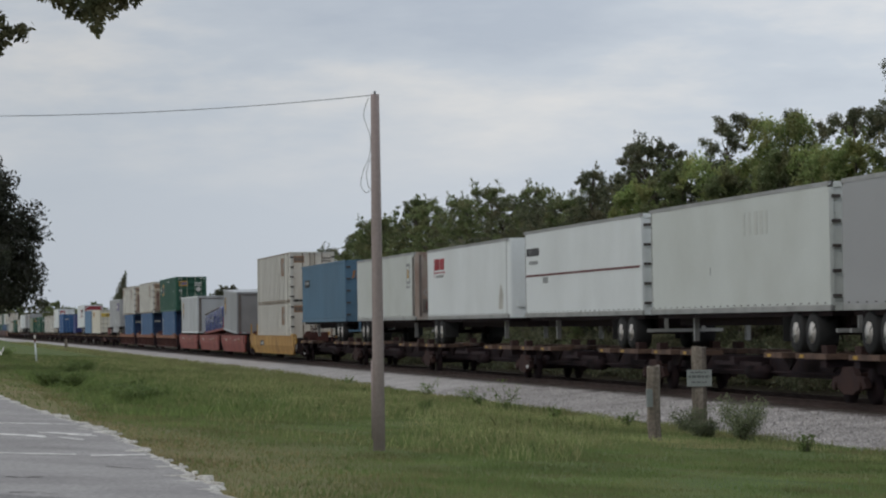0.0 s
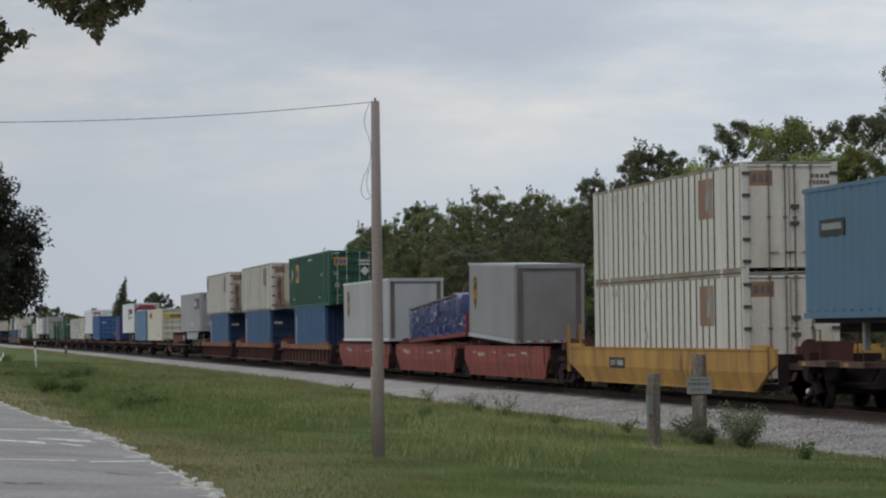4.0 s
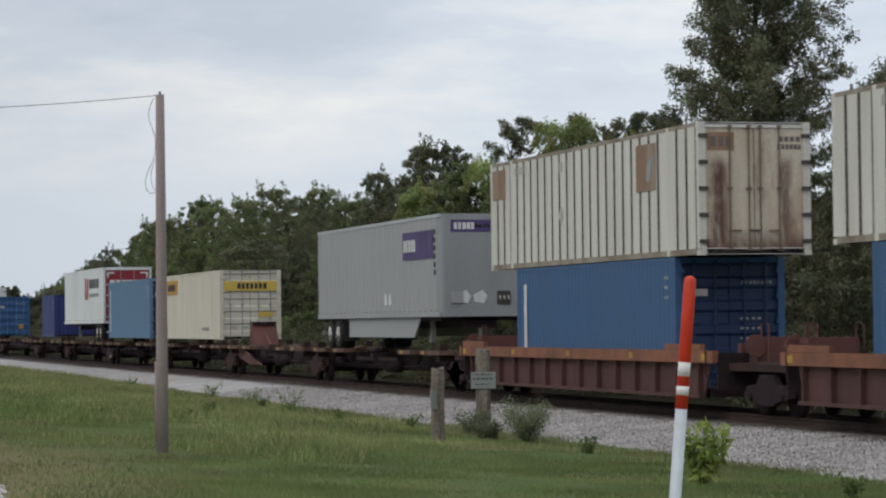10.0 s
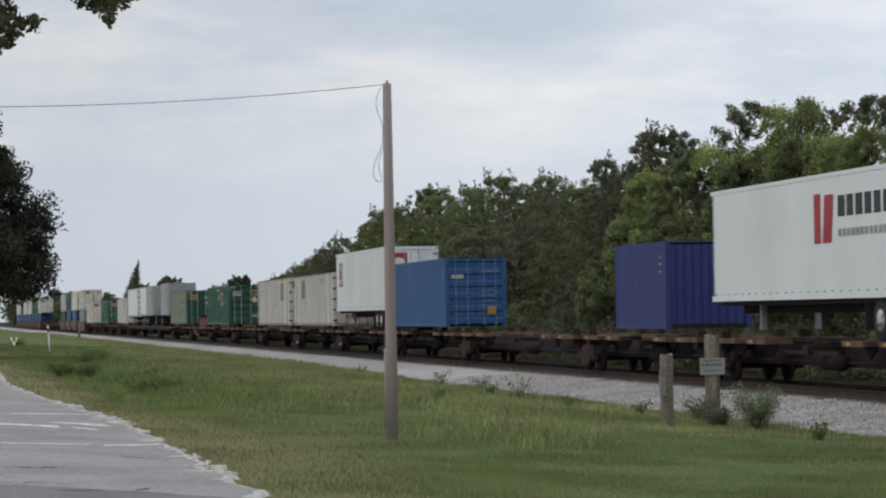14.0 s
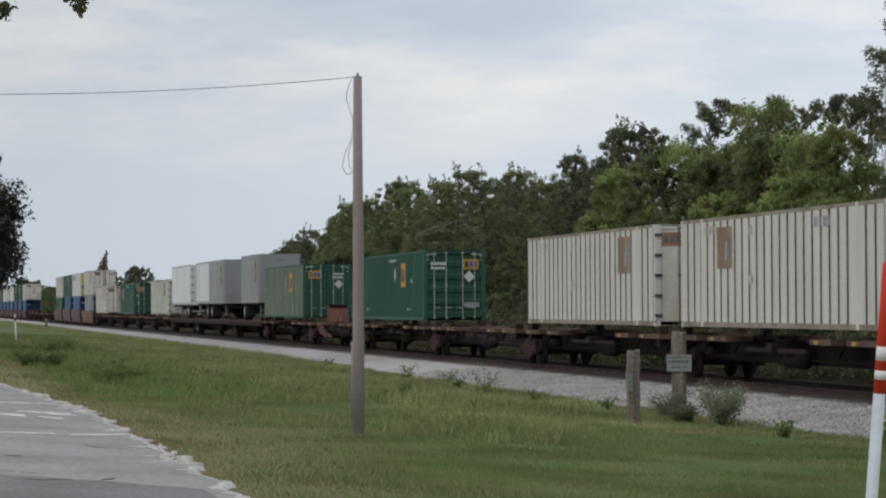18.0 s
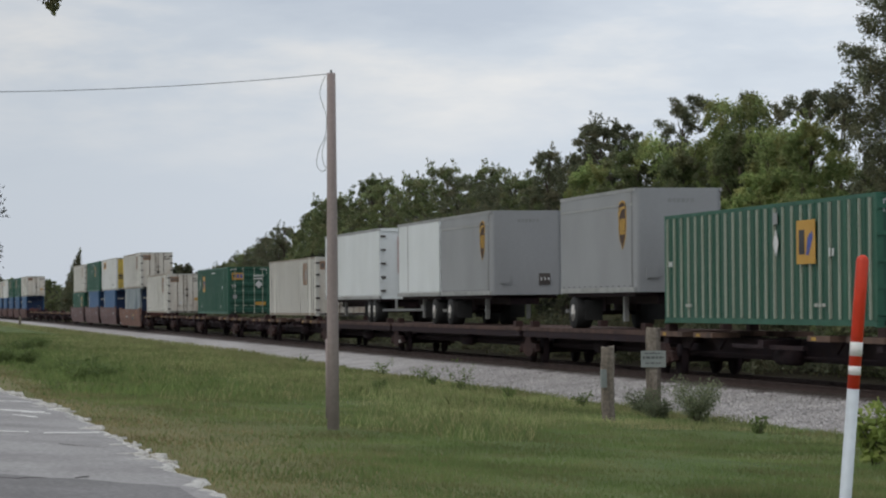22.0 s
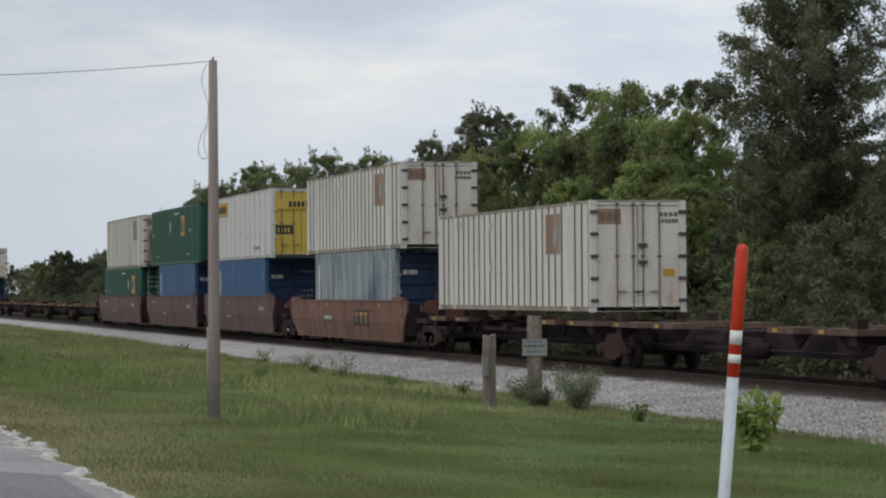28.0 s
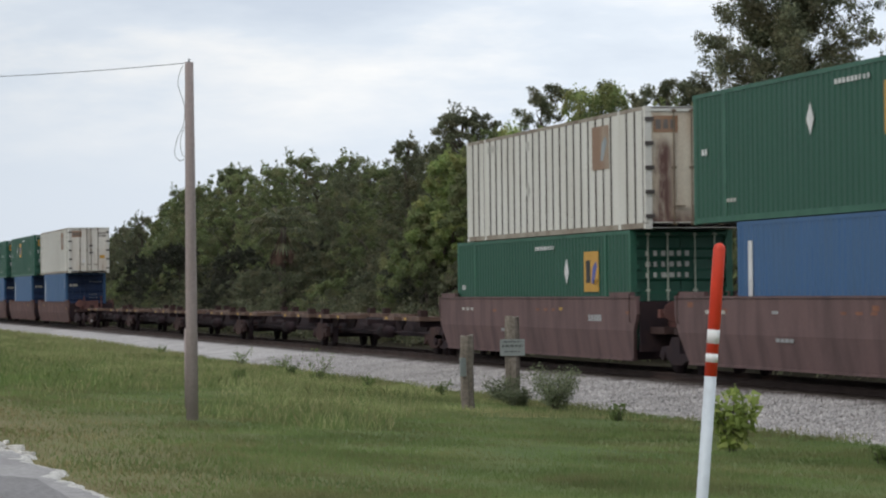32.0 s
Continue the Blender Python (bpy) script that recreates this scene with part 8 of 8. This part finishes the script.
def tarp_load():
    """A tarpaulin over an uneven load on a low bed, roped down."""
    c = thing("tarped_trailer", "flatbed load wrapped in creased blue tarpaulin, tilted in a well car", "trailer", GROUP_TRAILER)
    L, h = 12.2, 6.1
    part("bed", Geo().box(-h, h + 0.6, -1.25, 1.25, 0.0, 0.16), M["well_red"], c, "red-brown trailer bed")
    n, k = 150, 30
    v, f = [], []
    for i in range(n + 1):
        s = i / n
        x = -h + L * s
        top = 1.50 + 0.22 * s - (0.10 if s < 0.12 else 0) + 0.07 * math.sin(s * 31) * (0.4 + s)
        ring = []
        for j in range(k + 1):
            a = j / k
            if a < 0.36:
                y, z = -1.29, 0.17 + (top - 0.17) * a / 0.36
            elif a < 0.64:
                b = (a - 0.36) / 0.28
                y, z = -1.29 + 2.58 * b, top + 0.06 * math.sin(math.pi * b)
            else:
                y, z = 1.29, 0.17 + (top - 0.17) * (1 - a) / 0.36
            lowk = max(0.15, 1.25 - z / 1.1)
            w = 0.05 * noise.noise((x * 1.1, z * 0.9, y)) - lowk * (0.20 * abs(noise.noise((x * 1.6, z * 3.4, y * 2 + 7))) + 0.08 * abs(noise.noise((x * 4.2, z * 5.0, y * 3)))) - 0.05 * abs(math.sin(x * 1.3)) ** 10
            if a < 0.36 or a > 0.64:
                y += w * (1 if y > 0 else -1)
            ring.append((x, y, z + w * 0.5))
        v += ring
    m = k + 1
    for i in range(n):
        for j in range(k):
            f.append((i * m + j, (i + 1) * m + j, (i + 1) * m + j + 1, i * m + j + 1))
    # front and back, folded in like a parcel
    f.append(tuple(range(k, -1, -1)))
    v.append((h + 0.55, -0.5, 0.4))
    v.append((h + 0.5, 0.6, 1.3))
    f += [(n * m + j, len(v) - 2, n * m + j + 1) for j in range(k // 2)]
    f += [(n * m + j, len(v) - 1, n * m + j + 1) for j in range(k // 2, k)]
    f.append((n * m + k // 2, len(v) - 2, len(v) - 1))
    part("tarpaulin", Geo().add(v, f), M["tarp"], c, "creased glossy blue tarpaulin")
    for i in range(12):
        x = -h + 0.5 + i * 1.0
        part("strap", Geo().box(x - 0.02, x + 0.02, -1.335, -1.325, 0.1, 1.36 + 0.018 * i), M["blue_decal"], c)
    part("edge_board", Geo().prism([(-h + 0.1, 1.42), (h - 1.4, 1.66), (h - 1.4, 1.72), (-h + 0.1, 1.48)], -1.31, -1.12), M["post_wood"], c, "wooden edge boards along the top")
    part("rope", Geo().tube([(h + 0.58, -0.9, 0.3), (h - 0.2, -1.36, 0.5), (h + 0.5, 0.2, 1.2)], 0.02, 5), M["white_mark"], c)
    bars(c, 0.6, 1.3, 0.95, 1.15, -1.375, M["grey_mark"], 3, 1, "stencil_bar")
    bars(c, -3.6, -3.1, 0.85, 1.05, -1.375, M["grey_mark"], 2, 2, "stencil_bar")
    part("headboard", Geo().box(h + 0.62, h + 0.7, -1.25, 1.25, 0.1, 0.9), M["trailer_red"], c, "dark red headboard")
    ride(c, -203.0, 1.62, -1.3)


def brown_stacks():
    for k, (a, b) in enumerate(((-252.0, -232.1), (-276.0, -256.1), (-299.8, -279.8))):
        well_car("rust-brown ribbed well car with orange top chord", a, b, M["well_brown"], "ribbed", 1.34, 0.36, front=k == 0, chord=M["well_chord"], gear=1.9)
    green_emp(-241.2, 3.40, mark=(-5.0, -3.5), label="deep green 53-foot container stacked on a blue one")
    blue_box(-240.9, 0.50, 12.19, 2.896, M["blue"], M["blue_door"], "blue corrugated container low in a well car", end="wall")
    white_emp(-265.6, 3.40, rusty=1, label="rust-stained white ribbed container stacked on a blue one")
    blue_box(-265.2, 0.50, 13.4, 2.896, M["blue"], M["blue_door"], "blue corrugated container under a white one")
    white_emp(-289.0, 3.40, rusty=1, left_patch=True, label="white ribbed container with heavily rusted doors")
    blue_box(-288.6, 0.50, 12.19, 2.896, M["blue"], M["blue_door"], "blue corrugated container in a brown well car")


def spine_section():
    y, zt, zc = -W2 - 0.004, 1.16, 1.40
    t = trailer("grey ribbed semi-trailer with purple decals and underfloor boxes", -310.7, zt, 16.3, M["trailer_grey"], "nose", H=3.02, posts=0.6, skirt=True, end_mat=M["trailer_silver"], rail_mat=M["trailer_mid"])
    h = 8.15
    p = side_plate("decal", t, -h + 12.0, -h + 15.6, 2.75, 3.6, y, M["purple"], "purple panel decal of plain shapes")
    bars(p, -h + 12.15, -h + 13.6, 3.0, 3.36, y - 0.006, M["white_mark"], 5, 1)
    p = end_plate("decal", t, -0.95, 0.85, 3.5, 3.86, h + 0.002, M["purple"], "purple band decal of plain shapes")
    bars(p, -0.85, -0.2, 3.58, 3.78, h + 0.008, M["white_mark"], 5, 2, "lettering_bar", True)
    for k in range(2):
        part("worn_patch", Geo().prism_x([(-0.75 + 0.5 * k, 1.45), (-0.45 + 0.5 * k, 1.4), (-0.35 + 0.5 * k, 1.62), (-0.5 + 0.5 * k, 1.8), (-0.78 + 0.5 * k, 1.65)], h + 0.002, h + 0.008), M["white_mark"], t, "pale worn patch")
        part("worn_patch", Geo().prism([(1.5 + 0.55 * k, 1.4), (1.8 + 0.55 * k, 1.45), (1.7 + 0.55 * k, 1.8), (1.5 + 0.55 * k, 1.7)], y - 0.006, y), M["trailer_white"], t)
    for k in range(6):
        side_plate("number_bar", t, h - 0.62, h - 0.40, 3.45 - 0.24 * k, 3.60 - 0.24 * k, y, M["dark_mark"])
    jb_box(-345.75, zc, M["jb_cream"], M["jb_cream"], "fine", "cream corrugated container with yellow lettered decals", -5.3)
    blue_box(-362.95, zc, 13.7, 2.896, M["blue_pale"], M["blue_door"], "sun-faded pale blue container on a spine car")
    t = trailer("white semi-trailer with red and dark lettered decal, red doors", -379.8, zt, 16.3, M["trailer_white"], "doors", H=3.0, end_mat=M["trailer_red"], rail_mat=M["trailer_white"])
    p = side_plate("decal", t, -h + 9.0, -h + 9.5, 2.35, 3.55, y, M["red_decal"], "red and dark decal of plain shapes")
    part("decal_shape", Geo().prism([(-h + 9.62, 2.35), (-h + 10.3, 2.35), (-h + 10.5, 3.5), (-h + 9.82, 3.5)], y - 0.006, y), M["red_decal"], p)
    bars(t, -h + 10.8, -h + 14.6, 2.95, 3.45, y, M["dark_mark"], 6, 3)
    bars(t, -h + 10.8, -h + 14.6, 2.48, 2.66, y, M["grey_mark"], 12, 4)
    x = h + 0.0
    for s in (-1, 1):
        end_plate("corner_mark", t, min(s * 1.05, s * 0.7), max(s * 1.05, s * 0.7), 3.68, 3.76, x, M["white_mark"])
        end_plate("corner_mark", t, s * 1.05 - 0.04, s * 1.05 + 0.04, 3.45, 3.76, x, M["white_mark"])
    bars(t, -0.95, 0.7, 2.9, 3.35, x, M["white_mark"], 5, 8, "lettering_bar", True)
    blue_box(-395.9, zc, 6.06, 2.591, M["blue_dark"], M["blue_dark"], "short navy blue container on a spine car", end="wall", stripe=False)
    blue_box(-435.1, zc, 13.6, 2.896, M["blue_bright"], M["blue_bright"], "bright blue container with white lettered doors", rod=M["blue_pale"])
    t = trailer("clean white semi-trailer with red framed emblem", -452.3, zt, 16.3, M["trailer_white"], "doors", H=3.02, rail_mat=M["trailer_white"])
    p = side_plate("decal", t, -h + 1.25, -h + 2.45, 2.3, 3.55, y, M["red_decal"], "red panel with white oval")
    part("decal_shape", Geo().prism([(-h + 1.85 + 0.4 * math.cos(a * 0.5236), 2.93 + 0.55 * math.sin(a * 0.5236)) for a in range(12)], y - 0.010, y - 0.006), M["white_mark"], p)
    part("decal_shape", Geo().box(-h + 1.65, -h + 2.05, y - 0.014, y - 0.010, 2.7, 3.15), M["dark_mark"], p)
    p = end_plate("decal", t, -1.0, -0.2, 2.95, 3.75, h - 0.05, M["red_decal"], "red panel with white oval")
    part("decal_shape", Geo().prism_x([(-0.6 + 0.32 * math.cos(a * 0.5236), 3.28 + 0.25 * math.sin(a * 0.5236)) for a in range(12)], h - 0.044, h - 0.038), M["white_mark"], p)
    white_emp(-469.85, zc, back=True)
    white_emp(-488.7, zc)
    green_emp(-524.2, zc, mark=(2.9, 4.2), swap=True, label="deep green container with amber decal on a spine car")
    green_emp(-559.0, zc, ribs=True, mark=(3.0, 4.5), label="green container with pale upright ribs")
    for u in (-574.4, -593.05):
        t = trailer("grey short trailer with brown shield emblem", u, zt, 8.53, M["trailer_silver"], "nose", H=2.95, floor=1.10, axles=1, wheel_back=1.3, end_mat=M["trailer_silver"])
        shield(t, 3.05, 3.05, y, 0.98)
        side_plate("roof_band", t, -4.1, 4.1, 3.55, 3.62, y, M["alloy"])
    t = trailer("plain white short trailer", -601.9, zt, 8.53, M["trailer_white"], "doors", H=2.95, floor=1.10, axles=1, wheel_back=1.3)
    side_plate("side_door_post", t, -2.1, -1.98, 1.25, 3.93, y, M["alloy"], "upright post of the side door")
    t = trailer("white semi-trailer with red poster on its doors", -617.7, zt, 14.63, M["trailer_white"], "doors", H=3.02)
    p = end_plate("poster", t, -0.50, -0.10, 2.12, 3.70, 7.32, M["red_decal"], "upright red poster with a white bottle shape")
    part("poster_shape", Geo().prism_x([(-0.40, 2.45), (-0.20, 2.45), (-0.22, 2.9), (-0.27, 3.15), (-0.28, 3.5), (-0.32, 3.5), (-0.33, 3.15), (-0.38, 2.9)], 7.327, 7.333), M["white_mark"], p)
    white_emp(-635.9, zc)
    green_emp(-670.5, zc, mark=(-5.0, -3.5), label="deep green container on a spine car")
    white_emp(-706.2, zc, label="clean white ribbed container with faded decal")
    marks = [-301.7, -320.4, -336.6, -354.5, -371.2, -388.6, -404.0, -425.5, -443.2, -461.2, -479.2, -497.8, -515.0, -532.6, -549.6, -568.2, -584.0, -607.6, -626.4, -645.0, -661.0, -679.6, -697.0, -716.0]
    for k, (b, a) in enumerate(zip(marks, marks[1:])):
        spine_car(a, b, front=k == 0, hitch={1: -6.5, 13: -6.3}.get(k), flat=k in (15, 16, 17), deck=1.18)
    marks = [-803.0, -820.0, -836.8, -853.6, -870.4, -887.0]
    for k, (b, a) in enumerate(zip(marks, marks[1:])):
        spine_car(a, b, front=k == 0, deck=1.18, label="empty brown spine car with bare decks")


def rear_stacks():
    c = well_car("tan-brown single well car with stencilled panels", -738.3, -718.2, M["well_tan"], "smooth", 1.60, 0.32, gear=1.5, slope=1.0)
    part("number_plate", Geo().box(-3.3, -1.7, -1.452, -1.446, 0.90, 1.14), M["dark_mark"], c, "dark panel with worn numbers")
    bars(c, -3.2, -1.8, 0.95, 1.09, -1.452, M["faint_mark"], 6, 3, "number_bar")
    part("number_plate", Geo().box(2.0, 4.4, -1.452, -1.446, 0.80, 1.32), M["dark_mark"], c, "dark panel with pale block shapes")
    for xa in (2.2, 2.95, 3.7):
        part("decal_shape", Geo().box(xa, xa + 0.5, -1.456, -1.452, 1.12, 1.24).box(xa + 0.17, xa + 0.33, -1.456, -1.452, 0.88, 1.12), M["well_yellow"], c)
    bars(c, -1.0, 0.9, 1.32, 1.40, -1.446, M["well_chord"], 6, 4, "stencil_bar")
    bars(c, 3.0, 6.4, 1.30, 1.38, -1.446, M["well_chord"], 5, 6, "stencil_bar")
    for k, (a, b) in enumerate(((-759.9, -742.0), (-779.6, -762.3), (-801.0, -782.3))):
        c = well_car("dull brown articulated well car with white stencils", a, b, M["well_plum"], "smooth", 1.74, 0.32, front=k == 0, gear=1.0)
        bars(c, 5.6, 6.7, 1.2, 1.36, -1.441, M["grey_mark"], 5, k, "number_bar")
        bars(c, -2.4, -1.4, 0.86, 0.94, -1.441, M["grey_mark"], 4, k + 5, "stencil_bar")
        bars(c, -6.6, -5.2, 1.42, 1.50, -1.441, M["faint_mark"], 3, k + 7, "stencil_bar", gap=0.5)
        bars(c, 1.0, 3.2, 1.44, 1.50, -1.441, M["well_chord"], 3, k + 9, "stencil_bar", gap=0.6)
    white_emp(-727.4, 3.40)
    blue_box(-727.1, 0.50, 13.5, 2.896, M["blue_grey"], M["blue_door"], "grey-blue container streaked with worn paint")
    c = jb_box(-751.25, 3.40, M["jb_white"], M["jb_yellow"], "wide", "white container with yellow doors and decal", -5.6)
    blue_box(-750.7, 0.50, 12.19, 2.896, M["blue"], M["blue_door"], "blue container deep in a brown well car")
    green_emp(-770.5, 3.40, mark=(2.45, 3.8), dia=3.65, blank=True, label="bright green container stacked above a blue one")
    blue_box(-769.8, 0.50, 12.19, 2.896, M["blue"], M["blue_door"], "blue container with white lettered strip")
    white_emp(-790.0, 3.40, rusty=1, label="white ribbed container on top of a green one")
    green_emp(-791.2, 0.50, mark=(4.4, 5.8), plain=True, label="green container low in a well car")
    # the next cars, far down the line
    for k in range(9):
        a = -913.0 - 20.6 * k
        well_car("rust-brown well car far down the train", a, a + 17.8, M["well_brown"], "smooth", 1.5, 0.3, front=k == 0, gear=1.3)
        u = a + 8.9
        blue_box(u, 0.50, 12.19, 2.896, M["blue"], M["blue_door"], "blue container far down the train")
        if k in (0, 4, 7):
            white_emp(u, 3.4, label="white container stacked far down the train")
        elif k in (1, 2, 6):
            green_emp(u, 3.4, label="green container stacked far down the train")
        else:
            jb_box(u, 3.4, M["jb_white"], M["jb_cream"], "fine", "cream container stacked far down the train", -5.3)


lead_trailers()
yellow_stack()
red_cars()
brown_stacks()
spine_section()
rear_stacks()


def make_bird():
    t = thing("bird", "small dark bird in level flight", "bird")
    part("body", Geo().tube([(0, -0.0585, 0), (0, -0.0325, 0), (0, 0.013, 0), (0, 0.0455, 0.00325), (0, 0.065, 0)], [0.0039, 0.013, 0.0156, 0.0104, 0.00195], 8), M["feather"], t, "", True)
    for s in (-1, 1):
        part("wing", Geo().add([(0, 0.026, 0.0065), (s * 0.0585, 0.0195, 0.0325), (s * 0.104, -0.0325, 0.04225), (s * 0.0455, -0.0195, 0.026), (0, -0.0195, 0.0065)], [(0, 1, 2, 3, 4)]), M["feather"], t)
    part("tail", Geo().add([(-0.0078, -0.052, 0), (0.0078, -0.052, 0), (0.01625, -0.0975, 0), (-0.01625, -0.0975, 0)], [(0, 1, 2, 3)]), M["feather"], t)
    return t


BIRD = make_bird()


def motions():
    """The train runs at an even pace; the bird crosses once."""
    for ob, u, z, tilt in TRAIN:
        walk(ob, [(0.0, pose(u, 0, z, 0, tilt, 0)), (CLIP, pose(u + SPEED * CLIP, 0, z, 0, tilt, 0))])
    walk(BIRD, [(0.0, pose(-30.0, -330.0, 14.0, 0, 0, -10)), (19.5, pose(-20.2, -29.0, 2.2, 0, 0, -10)), (19.9, pose(-19.96, -21.32, 2.98, 8, 0, -10)), (20.0, pose(-19.78, -19.54, 3.34, 8, 0, -10)),
                (20.1, pose(-19.48, -17.99, 3.73, 6, 0, -12)), (20.2, pose(-19.12, -16.58, 3.77, 0, 0, -14)), (20.6, pose(-17.6, -9.5, 4.4, 4, 0, -14)), (32.0, pose(20.0, 190.0, 30.0, 4, 0, -14))])

motions()
